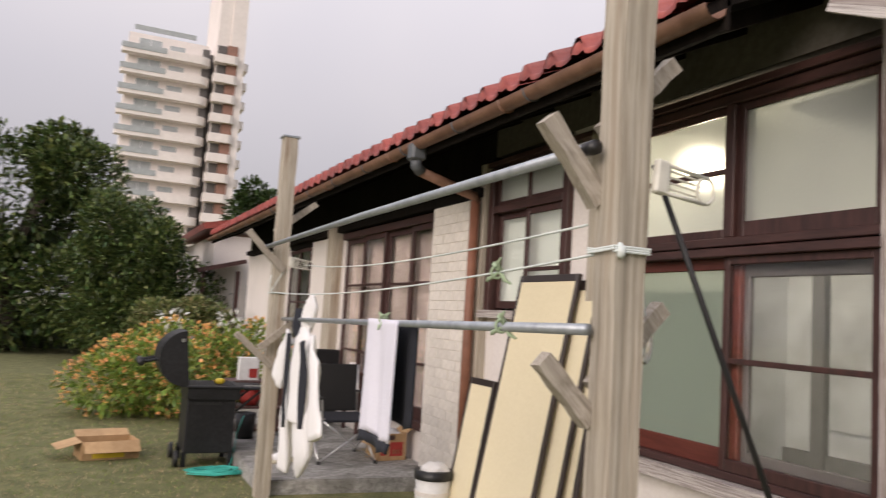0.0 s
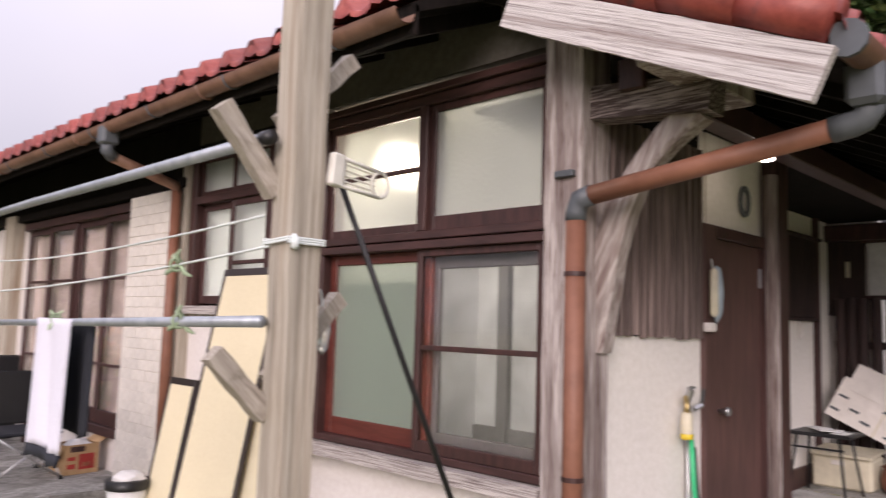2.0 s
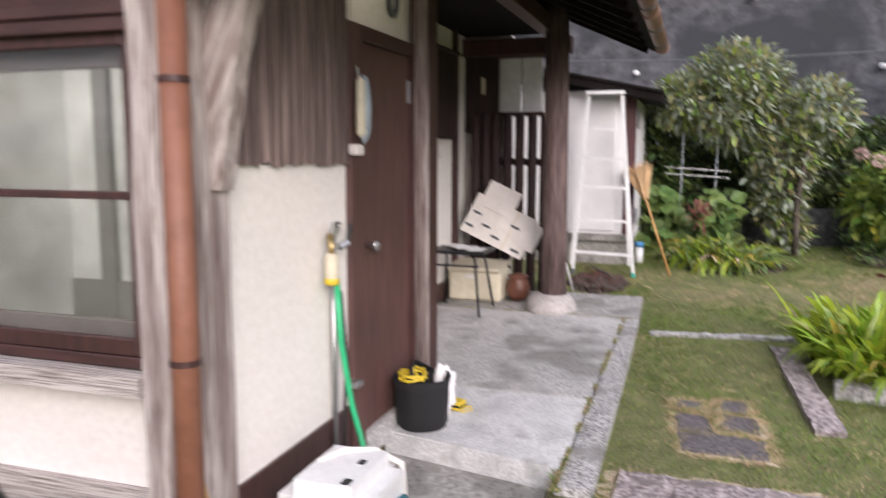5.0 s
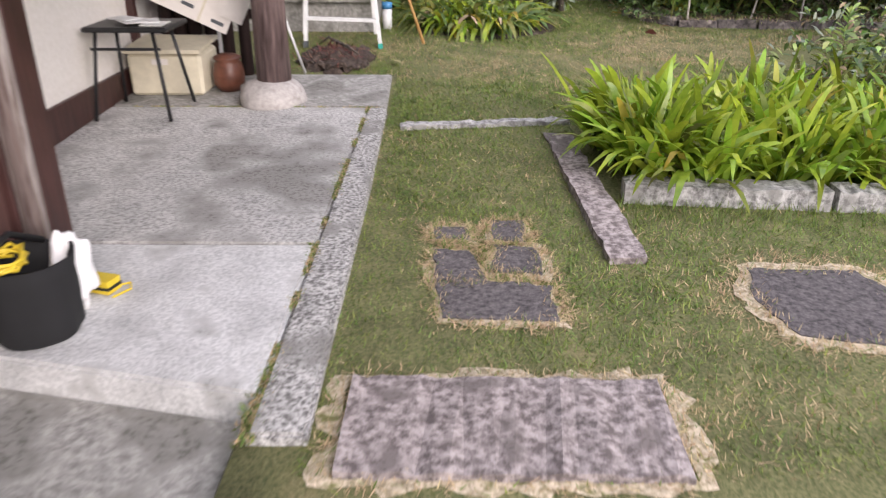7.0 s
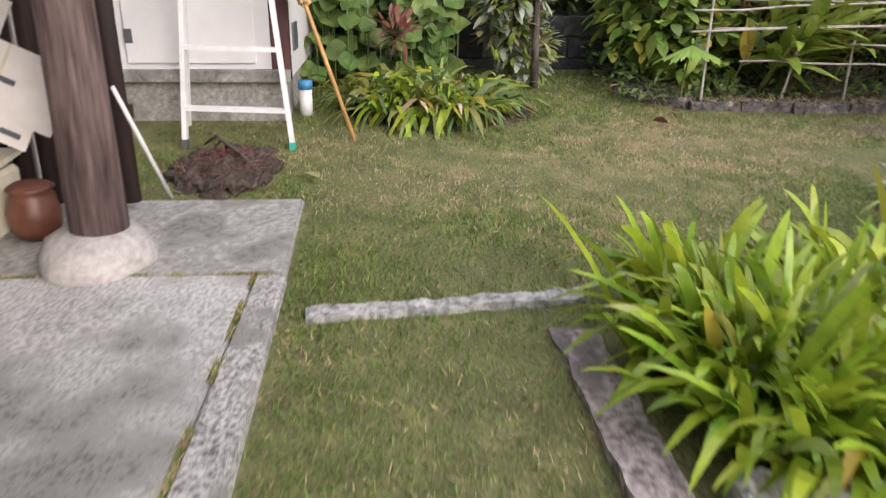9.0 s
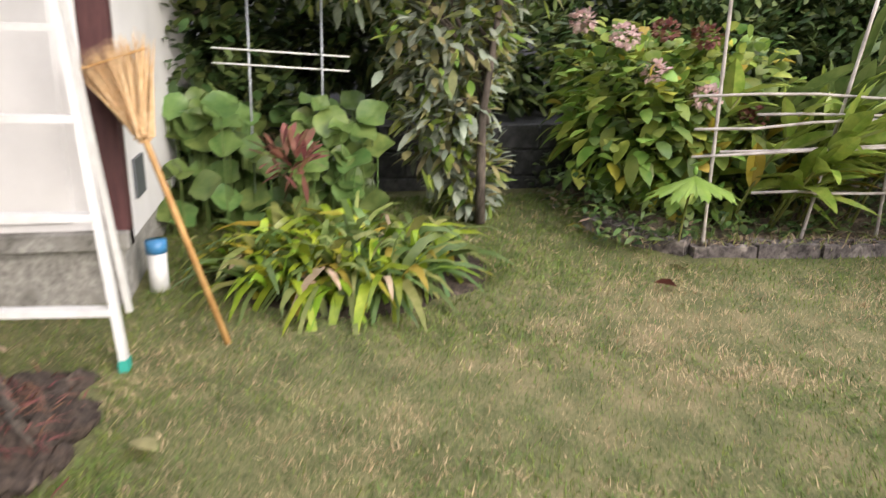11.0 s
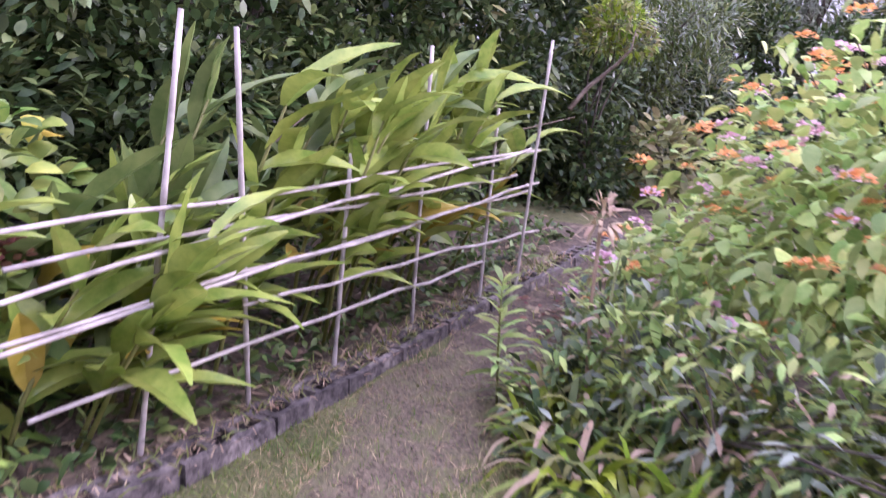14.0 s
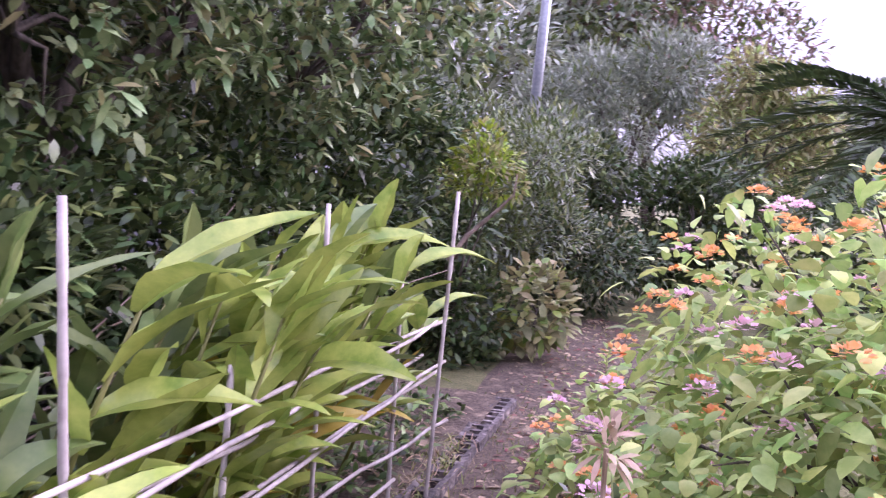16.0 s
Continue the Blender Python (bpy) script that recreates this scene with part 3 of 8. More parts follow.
quad_slab("pavement_porch_strip", [(4.12, 0.72, slab_z(4.12)), (7.37, 0.745, slab_z(7.37)), (7.37, 0.866, slab_z(7.37)), (4.12, 0.890, slab_z(4.12))], 0.25, M_STRIP, "speckled concrete edging strip of the porch", "edging")
quad_slab("pavement_porch_end", [(7.385, 0.75, slab_z(7.4)), (8.28, 0.77, slab_z(8.28)), (8.28, 2.66, slab_z(8.28)), (7.385, 2.66, slab_z(7.4))], 0.25, M_FOOT, "grey concrete porch slab beyond the mossy joint", "slab")
quad_slab("pavement_step", [(2.99, 0.94, -0.07), (4.31, 0.94, -0.07), (4.52, 1.9, -0.07), (2.99, 1.9, -0.07)], 0.2, M_FOOT, "low grey concrete step before the porch", "step")
quad_slab("pavement_terrace", [(1.38, 6.2, 0.12), (3.0, 6.12, 0.12), (3.0, 11.5, 0.12), (1.38, 11.5, 0.12)], 0.3, M_FOOT, "weathered grey concrete terrace", "terrace")

# ---- house: west wall (outer face x = 3.0) and south wall (outer face y = 1.87) ----
WX, SY = 3.0, 1.87


def wall_boxes(name, boxes, material, label):
    bm = bmesh.new()
    for b in boxes:
        box(*b, bm=bm)
    return tagged(put(name, bm, material), label, "wall", kind="structure")


wall_boxes("wall_west", [(WX, 3.15, 2.08, 3.86, 0.34, 0.70), (WX, 3.15, 3.86, 4.42, 0.34, 2.86), (WX, 3.15, 4.42, 5.56, 0.34, 1.52),
    (WX, 3.15, 5.56, 6.5, 0, 2.5), (WX, 3.15, 6.5, 9.55, 0, 0.48), (WX, 3.15, 9.55, 11.2, 0, 2.5), (WX, 3.15, 11.2, 12.6, 0, 0.9),
    (WX, 3.15, 12.6, 16.0, 0, 2.5)], M_PINKPL, "off-white plastered house wall")
# this band has the eave's shadow in its colour
wall_boxes("wall_west_upper", [(WX, 3.15, 2.08, 5.56, 2.86, 3.3)], M_UPPER_SHADED, "brown-grey plaster band above the window, darkened for the eave's shade")
# wall top coloured near-black to carry the eave's shade
wall_boxes("wall_west_eave", [(WX + 0.002, 3.15, 5.56, 11.2, 2.5, 3.3), (WX + 0.002, 3.15, 11.2, 12.6, 2.45, 3.3), (WX + 0.002, 3.15, 12.6, 16.0, 2.5, 3.3)], M_DARK, "upper wall under the eave, coloured near-black for its shade")
wall_boxes("wall_west_base", [(2.97, 3.16, 2.0, 5.6, -0.1, 0.34)], M_WOODY, "weathered dark wooden base board of the wall")
wall_boxes("wall_south", [(3.12, 4.08, SY, 2.0, 0.32, 1.47), (3.12, 4.2, SY + 0.03, 2.0, 1.47, 3.0), (4.2, 5.1, SY + 0.02, 2.0, 2.08, 3.0), (4.08, 4.2, SY + 0.05, 2.0, 0, 3.0)], M_PLASTER, "cream plaster wall with a dark base")
wall_boxes("wall_south_base", [(3.12, 4.08, SY - 0.015, 2.0, -0.16, 0.32)], M_BROWN, "dark brown base board of the porch wall")
wall_boxes("wall_recess_side", [(5.0, 5.14, 2.0, 2.7, 0, 3.0)], M_PLASTER, "cream plaster return of the porch recess")
wall_boxes("wall_recess", [(5.14, 8.34, 2.57, 2.72, 0.3, 3.2)], M_PLASTER, "cream plaster back wall of the porch recess")
wall_boxes("wall_recess_base", [(5.14, 7.9, 2.545, 2.71, 0, 0.3)], M_BROWN, "dark brown base board of the recess wall")
wall_boxes("wall_east", [(8.42, 8.55, 2.12, 8.0, 0, 3.2)], M_PINKPL, "off-white plastered end wall of the house")
wall_boxes("wall_north", [(3.0, 8.55, 16.0, 16.15, 0, 3.3)], M_PINKPL, "off-white plastered far end wall")
wall_boxes("wall_back", [(8.42, 8.55, 8.0, 16.15, 0, 3.3)], M_PINKPL, "off-white plastered rear wall")
# rooms behind the glass
wall_boxes("wall_room_back", [(4.7, 4.8, 2.0, 16.0, 0, 3.0)], M_SCREEN, "cream inner wall of the rooms")
wall_boxes("wall_room_divide", [(3.16, 4.7, 4.05, 4.13, 0, 3.0), (3.16, 4.7, 6.1, 6.18, 0, 3.0), (3.16, 4.7, 9.8, 9.88, 0, 3.0), (3.16, 4.7, 12.9, 12.98, 0, 3.0)], M_SCREEN, "cream partition between rooms")
# added sheet that gives the lower frosted pane its dark green tone
tagged(put("wall_room_dark_sheet", box(3.19, 3.2, 3.2, 3.88, 0.72, 1.74), mk("dark_green_sheet", (0.04, 0.06, 0.045), (0.07, 0.095, 0.075), scale=4, rough=0.8, bump=0.05)), "dark green sheet added behind frosted glass to darken the pane", "board", kind="structure")
tbr = thing("low_table", "low table with a pale blue cloth behind the window", "table", at=(3.45, 2.60, 0.42))
part("tabletop", box(-0.24, 0.25, -0.45, 0.43, 0.26, 0.30, 0.008), plain("pale_blue_cloth", (0.50, 0.66, 0.74), 0.8), tbr, "pale blue cloth top")
for x in (-0.2, 0.2):
    for y in (-0.4, 0.38):
        part("leg", box(x - 0.02, x + 0.02, y - 0.02, y + 0.02, 0, 0.26), M_BROWN, tbr)
tagged(put("trim_room_base", box(4.66, 4.70, 2.0, 4.05, 0.42, 0.72, 0.003), M_DIM), "grey skirting of the inner wall", "skirting", kind="structure")
tagged(put("trim_room_post", box(4.63, 4.70, 3.69, 3.79, 0.42, 2.96, 0.004), M_DIM), "grey post on the inner wall behind the window", "post", kind="structure")
bl = thing("window_blind", "white slatted blind on the inner wall behind the glass", "blind", at=(4.68, 3.5, 0))
for i in range(26):
    part("slat", box(-0.012, 0.008, -0.17, 0.17, 0.9 + i * 0.06, 0.9592 + i * 0.06, 0.0005), M_SCREEN, bl)
# dark ceiling added to keep light off the top of the recess
tagged(put("ceiling_porch", box(3.1, 8.4, 1.68, 2.68, 2.64, 2.67), M_DARK), "dark board ceiling added over the porch recess to dim it", "ceiling", kind="structure")
tagged(put("trim_screen_head", box(8.24, 8.36, 1.5, 2.6, 2.44, 2.6, 0.006), M_BROWN), "dark brown beam over the board screen", "beam", kind="structure")
tagged(put("floor", box(3.15, 4.7, 2.0, 16.0, 0.36, 0.42), M_ROOM), "grey board floor of the rooms", "floor", kind="structure")
tagged(put("ceiling", box(3.15, 8.4, 2.0, 16.0, 2.96, 3.0), M_SCREEN), "cream board ceiling of the rooms", "ceiling", kind="structure")


# ---- windows in the west wall ----
def bar_y(x0, x1, y0, y1, z0, z1):
    return box(x0, x1, y0, y1, z0, z1, 0.004)


def sash(win, name, x, y0, y1, z0, z1, material, pane_mat, bars=(), st=0.05, bottom=0.07):
    """A framed sash with one or more panes, x the outer face; bars: heights of glazing bars."""
    s = part(name, bar_y(x, x + 0.035, y0, y0 + st, z0, z1), material, win)
    part("stile", bar_y(x, x + 0.035, y1 - st, y1, z0, z1), material, s)
    part("top_rail", bar_y(x, x + 0.034, y0 + st, y1 - st, z1 - st, z1), material, s)
    part("bottom_rail", bar_y(x, x + 0.034, y0 + st, y1 - st, z0, z0 + bottom), material, s)
    for b in bars:
        part("glazing_bar", bar_y(x + 0.004, x + 0.03, y0 + st, y1 - st, b - 0.014, b + 0.014), material, s)
    lows = [z0 + bottom] + [b + 0.014 for b in bars]
    highs = [b - 0.014 for b in bars] + [z1 - st]
    for a, b in zip(lows, highs):
        p = part("pane", box(x + 0.014, x + 0.019, y0 + st, y1 - st, a, b), pane_mat, s)
        p.visible_shadow = False
    return s


win = thing("window_1", "large brown wooden window with frosted upper and sliding lower panes", "window", kind="structure")
part("window_sill", beam((2.95, 2.06, 0.74), (2.95, 3.95, 0.74), 0.13, 0.07, 0.006, segs=8, wob=0.003), M_WOODY, win, "weathered grey window sill")
part("window_head", bar_y(2.93, 3.1, 2.0, 5.6, 2.76, 2.80), M_BROWNY, win, "flaking head board")
part("head_rail", bar_y(2.955, 3.1, 2.08, 3.86, 2.70, 2.755), M_BROWNY, win)
part("bottom_track", bar_y(2.96, 3.12, 2.08, 3.86, 0.78, 0.82), M_BROWNY, win)
part("transom", bar_y(2.95, 3.12, 2.08, 3.86, 1.955, 2.0), M_BROWNY, win)
part("transom_lip", bar_y(2.935, 3.12, 2.08, 3.86, 1.90, 1.945), M_BROWNY, win)
part("jamb", bar_y(2.955, 3.12, 3.80, 3.90, 0.78, 2.75), M_BROWN, win)
part("jamb", bar_y(2.965, 3.12, 2.05, 2.10, 0.78, 2.75), M_WOODZ, win)
part("mullion", bar_y(2.95, 3.1, 2.90, 2.96, 2.0, 2.70), M_BROWN, win)
sash(win, "upper_sash", 2.985, 2.96, 3.80, 2.0, 2.70, M_BROWN, M_FROST, (2.36,), 0.04, 0.05)
sash(win, "upper_sash", 2.985, 2.10, 2.90, 2.0, 2.70, M_BROWN, M_FROST, (), 0.04, 0.08)
sash(win, "lower_sash", 3.02, 2.90, 3.80, 0.82, 1.90, M_REDBR, M_FROSTG, (), 0.06, 0.10)
sash(win, "lower_sash", 2.97, 2.10, 2.97, 0.82, 1.90, M_BROWN, M_PANE, (1.37,), 0.04, 0.06)
inner = sash(win, "inner_sash", 3.055, 2.10, 2.97, 0.82, 1.90, M_NET, M_PANE, (), 0.10, 0.10)

win = thing("window_2", "brown wooden window with frosted panes and a short transom light", "window", kind="structure")
part("window_sill", beam((2.95, 4.36, 1.55), (2.95, 5.56, 1.55), 0.12, 0.06, 0.006, segs=6, wob=0.003), M_WOODY, win, "weathered grey window sill")
part("jamb", bar_y(2.95, 3.12, 5.48, 5.56, 1.58, 2.75), M_BROWN, win)
part("jamb", bar_y(2.95, 3.12, 4.40, 4.47, 1.58, 2.75), M_BROWN, win)
part("transom", bar_y(2.95, 3.12, 4.47, 5.48, 2.37, 2.43), M_BROWNY, win)
sash(win, "upper_sash", 2.99, 4.97, 5.48, 2.43, 2.74, M_BROWN, M_FROST, (), 0.04, 0.04)
sash(win, "upper_sash", 2.985, 4.47, 5.0, 2.43, 2.74, M_BROWN, M_FROST, (), 0.04, 0.04)
sash(win, "lower_sash", 3.02, 4.94, 5.48, 1.60, 2.37, M_BROWN, M_FROST, (), 0.05, 0.06)
sash(win, "lower_sash", 2.98, 4.47, 5.0, 1.60, 2.37, M_BROWN, M_FROST, (1.9,), 0.05, 0.06)

# added pale panel that catches daylight so the frosted panes look bright
part("bright_panel", box(3.09, 3.10, 4.48, 5.48, 1.6, 2.74), M_SCREEN, win, "pale panel added behind the glass to brighten the panes")
M_CURT = mk("pinkish_curtain", (0.40, 0.31, 0.28), (0.52, 0.42, 0.38), scale=8, stretch=(1, 6, 0.4), rough=0.95, bump=0.1)
win = thing("window_3", "row of brown wooden sliding glass doors onto the terrace", "glass door", kind="structure")
part("threshold", bar_y(2.93, 3.14, 6.5, 9.55, 0.42, 0.50), M_BROWNY, win)
part("head_rail", bar_y(2.95, 3.12, 6.5, 9.55, 2.42, 2.5), M_BROWNY, win)
for i in range(4):
    a = 6.52 + i * 0.757
    sash(win, "sliding_door", 2.985 + 0.035 * (i % 2), a, a + 0.77, 0.5, 2.42, M_BROWN, M_PANE, (1.03, 1.83), 0.06, 0.12)
part("curtain", box(3.10, 3.12, 6.55, 9.5, 0.5, 2.42), M_CURT, win, "pale curtain behind the glass")
win = thing("window_4", "far brown wooden window in the west wall", "window", kind="structure")
for i in range(2):
    sash(win, "sash", 2.985 + 0.035 * i, 11.2 + i * 0.7, 11.9 + i * 0.7, 0.92, 2.43, M_BROWN, M_PANE, (1.6,), 0.05, 0.06)

# ---- posts, boards and trims of the house ----
tagged(put("corner_post", beam((2.98, 1.93, -0.15), (2.98, 1.93, 3.1), 0.22, 0.2, 0.01, segs=22, wob=0.004), M_FLAKE), "weathered flaking corner post of the house", "post", kind="structure")
tagged(put("trim_corner", box(2.925, 2.955, 2.03, 2.075, 0.05, 2.80, 0.004), M_BATTEN), "thin flaking white corner batten", "batten", kind="structure")
tagged(put("trim_window_post", box(2.93, 3.02, 4.0, 4.12, 0.3, 2.8, 0.006), M_WOODZ), "weathered grey post between the windows", "post", kind="structure")
tagged(put("trim_post_west", box(2.92, 3.02, 5.57, 5.66, 0.2, 2.8, 0.006), M_WOODZ), "weathered grey post beside the brick pier", "post", kind="structure")
tagged(put("trim_post_far", box(2.86, 3.0, 9.65, 9.95, 0.1, 2.6, 0.01), M_WOODZ), "weathered grey post beside the glass doors", "post", kind="structure")
tagged(put("trim_head_far", box(2.9, 3.0, 5.6, 16.0, 2.52, 2.6, 0.006), M_DARK), "dark head board below the eave", "board", kind="structure")

# ---- roofs ----
RS = 0.45


def tile_mesh():
    """One barrel clay tile: 0.27 wide along y, 0.34 deep up the slope (x), with a rolled crown and a turned-down nose."""
    bm = bmesh.new()
    prof = [(-0.135, 0.0), (-0.10, -0.016), (-0.05, -0.02), (0.0, -0.006), (0.025, 0.035), (0.055, 0.072), (0.09, 0.075), (0.12, 0.042), (0.14, 0.0)]
    rows = []
    for x, dz in ((-0.02, 0.012), (0.0, 0.016), (0.34, 0.0)):
        rows.append([bm.verts.new((x, y, z + dz + x * RS)) for y, z in prof])
    low = [bm.verts.new((-0.02, y, z - 0.014 - 0.02 * RS)) for y, z in prof]
    for a, b in zip(rows, rows[1:]):
        for i in range(len(prof) - 1):
            bm.faces.new((a[i], a[i + 1], b[i + 1], b[i]))
    for i in range(len(prof) - 1):
        bm.faces.new((low[i], low[i + 1], rows[0][i + 1], rows[0][i]))
    cap = [rows[0][i] for i in range(3, 9)]
    base = bm.verts.new((-0.022, 0.07, -0.02))
    bm.faces.new(cap + [base])
    me = bpy.data.meshes.new("roof_tile")
    bmesh.ops.recalc_face_normals(bm, faces=bm.faces)
    bm.to_mesh(me)
    bm.free()
    me.materials.append(M_TILE)
    me.polygons.foreach_set("use_smooth", [True] * len(me.polygons))
    return me


TILE = tile_mesh()


def roof(name, label, plane, tiles):
    bm = bmesh.new()
    top = [bm.verts.new(c) for c in plane]
    low = [bm.verts.new((c[0], c[1], c[2] - 0.05)) for c in plane]
    bm.faces.new(top)
    bm.faces.new(low[::-1])
    for i in range(4):
        bm.faces.new((top[i], low[i], low[(i + 1) % 4], top[(i + 1) % 4]))
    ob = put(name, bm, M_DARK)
    tagged(ob, label, "roof", kind="structure")
    return ob


EAVE_X, EAVE_Z = 2.28, 2.90
main_roof = roof("roof_main", "main roof of red barrel tiles on dark boards", [(EAVE_X, 2.3, EAVE_Z), (EAVE_X, 16.6, EAVE_Z), (6.0, 16.6, EAVE_Z + 3.72 * RS), (6.0, 2.3, EAVE_Z + 3.72 * RS)], 0)
roof("roof_main_rear", "rear slope of the main roof", [(6.0, 2.3, EAVE_Z + 3.72 * RS), (6.0, 16.6, EAVE_Z + 3.72 * RS), (9.3, 16.6, 3.1), (9.3, 2.3, 3.1)], 0)
porch_roof = roof("roof_porch", "porch roof of red barrel tiles on dark boards", [(2.6, 0.72, 2.44), (8.05, 0.72, 2.44), (8.05, 3.4, 2.44 + 2.68 * RS), (2.6, 3.4, 2.44 + 2.68 * RS)], 0)
bm = bmesh.new()
tri = [bm.verts.new(c) for c in ((3.05, 2.34, 3.2), (8.5, 2.34, 3.2), (6.0, 2.34, 4.5))]
bm.faces.new(tri)
tagged(put("wall_gable", bm, M_PINKPL), "plastered gable of the main roof", "gable", kind="structure")
GUT_Z = EAVE_Z - 0.06


def gutter(name, p0, p1, label, parent_label):
    """A half-round gutter with its brackets."""
    g = thing(name, label, "gutter", kind="structure")
    bm = bmesh.new()
    d = Vector(p1) - Vector(p0)
    s = Vector((-d.y, d.x, 0)).normalized()
    for r, flip in ((0.06, 1), (0.055, -1)):
        rows = []
        for p in (p0, p1):
            rows.append([bm.verts.new(Vector(p) + s * math.cos(a) * r + Vector((0, 0, -math.sin(a) * r))) for a in [k * math.pi / 10 for k in range(11)]])
        for i in range(10):
            bm.faces.new((rows[0][i], rows[0][i + 1], rows[1][i + 1], rows[1][i]))
    part("trough", bm, M_GUTTER, g, smooth=True)
    n = int(d.length / 0.9)
    for i in range(n):
        c = Vector(p0) + d * ((i + 0.5) / n)
        bm = bmesh.new()
        tube([c + s * math.cos(a) * 0.064 + Vector((0, 0, -math.sin(a) * 0.064)) for a in [k * math.pi / 8 for k in range(9)]], 0.006, 5, bm)
        part("bracket", bm, M_GREY, g)
        if i % 2:
            part("joint_ring", tube([c + s * math.cos(a) * 0.061 + d.normalized() * 0.3 + Vector((0, 0, -math.sin(a) * 0.061)) for a in [k * math.pi / 8 for k in range(9)]], 0.012, 5), M_GUTTER, g)
    return g


gut_w = gutter("gutter_west", (EAVE_X - 0.06, 2.3, GUT_Z), (EAVE_X - 0.06, 16.6, GUT_Z), "brown half-round plastic gutter of the main eave", "")
gut_s = gutter("gutter_south", (2.62, 0.67, 2.43), (8.05, 0.67, 2.43), "brown half-round plastic gutter of the porch eave", "")
part("end_cap", lathe([(0.062, 0), (0.062, 0.02)], (0, 0, 0), 12), M_GREY, gut_s).matrix_local = pose(2.60, 0.67, 2.425, 0, 90, 0)

# rafters and fascias
for i in range(32):
    y = 2.45 + i * 0.455
    tagged(put("rafter", beam((2.33, y, EAVE_Z - 0.085), (3.1, y, EAVE_Z - 0.085 + 0.77 * RS), 0.05, 0.075), M_DARK), "dark wooden eave rafter", "rafter", "rafters of the main eave", "structure")
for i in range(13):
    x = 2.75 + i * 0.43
    tagged(put("porch_rafter", beam((x, 0.78, 2.40), (x, 3.3, 2.40 + 2.52 * RS), 0.05, 0.07, up=(0, 0, 1)), M_DARK), "dark wooden porch rafter", "rafter", "rafters of the porch", "structure")
# added strip that blocks the sliver of sky between gutter and roof
tagged(put("trim_gutter_gap", box(2.275, 2.30, 2.3, 16.6, 2.75, 2.885), M_DARK), "dark board added behind the main gutter to block the sky gap", "board", kind="structure")
tagged(put("trim_barge_board", beam((2.58, 0.73, 2.31), (2.58, 2.02, 2.31 + 1.29 * RS), 0.04, 0.18, 0.006, segs=20, wob=0.002), M_BARGE), "weathered grey barge board of the porch roof", "barge board", kind="structure")
tagged(put("trim_porch_plate", box(2.9, 8.3, 1.55, 1.67, 2.52, 2.66, 0.006), M_BROWN), "dark brown beam along the porch", "beam", kind="structure")
tagged(put("trim_purlin", box(2.62, 3.4, 1.28, 1.42, 2.5, 2.62, 0.008), M_FLAKE), "short purlin end below the barge board", "purlin", kind="structure")
tagged(put("trim_corbel", beam((3.0, 1.86, 2.51), (3.0, 1.27, 2.455), 0.14, 0.15, 0.01, segs=8, wob=0.002), M_FLAKEY), "flaking corbel beam at the house corner", "corbel", kind="structure")
bm = bmesh.new()
brace = [Vector(p) for p in ((3.05, 1.875, 1.40), (3.05, 1.845, 1.62), (3.04, 1.785, 1.86), (3.03, 1.68, 2.10), (3.03, 1.53, 2.29), (3.03, 1.36, 2.42))]
rings = []
for i in range(26):
    f = i / 25 * 5
    k = min(int(f), 4)
    p0, p1, p2, p3 = brace[max(k - 1, 0)], brace[k], brace[k + 1], brace[min(k + 2, 5)]
    u = f - k
    c = p1 + (p2 - p0) * 0.5 * u + (p0 * 2 - p1 * 5 + p2 * 4 - p3) * 0.5 * u * u + (p1 * 3 - p0 - p2 * 3 + p3) * 0.5 * u ** 3
    d = (p2 - p1).lerp(p3 - p2 if k < 4 else p2 - p1, u).normalized()
    nrm = d.cross(Vector((1, 0, 0))).normalized()
    h = 0.066 + 0.012 * math.sin(f * 1.3)
    ring = []
    for a, b in ((-1, -0.7), (-0.7, -1), (0.7, -1), (1, -0.7), (1, 0.7), (0.7, 1), (-0.7, 1), (-1, 0.7)):
        q = c + Vector((a * 0.055, 0, 0)) + nrm * b * h
        ring.append(bm.verts.new(q + nrm * 0.006 * noise.noise(q * 9)))
    rings.append(ring)
for p, q in zip(rings, rings[1:]):
    for i in range(8):
        bm.faces.new((p[i], p[(i + 1) % 8], q[(i + 1) % 8], q[i]))
bm.faces.new(rings[0][::-1])
bm.faces.new(rings[-1])
tagged(put("curved_brace", bm, M_BRACE), "curved weathered wooden brace at the house corner", "brace", kind="structure")

# roof tiles, two courses along each eave
for c in range(2):
    for i in range(53):
        o = new("tile", TILE)
        o.parent = main_roof
        o.matrix_local = pose(EAVE_X - 0.03 + c * 0.32, 2.42 + i * 0.27, EAVE_Z + 0.045 + c * 0.32 * RS, random.uniform(-1, 1), 0, random.uniform(-1, 1))
for c in range(2):
    for i in range(20):
        o = new("tile", TILE)
        o.parent = porch_roof
        o.matrix_local = pose(2.70 + i * 0.27, 0.69 + c * 0.32, 2.485 + c * 0.32 * RS, 0, random.uniform(-1, 1), 90 + random.uniform(-1, 1)) @ Matrix.Diagonal((1, -1, 1, 1))
for i in range(6):
    y = 0.70 + i * 0.29
    bm = tube([(2.60, y, 2.50 + (y - 0.72) * RS), (2.60, y + 0.31, 2.495 + (y + 0.31 - 0.72) * RS)], [0.085, 0.075], 10)
    part("verge_tile", bm, M_TILE, porch_roof, smooth=True)
bm = bmesh.new()
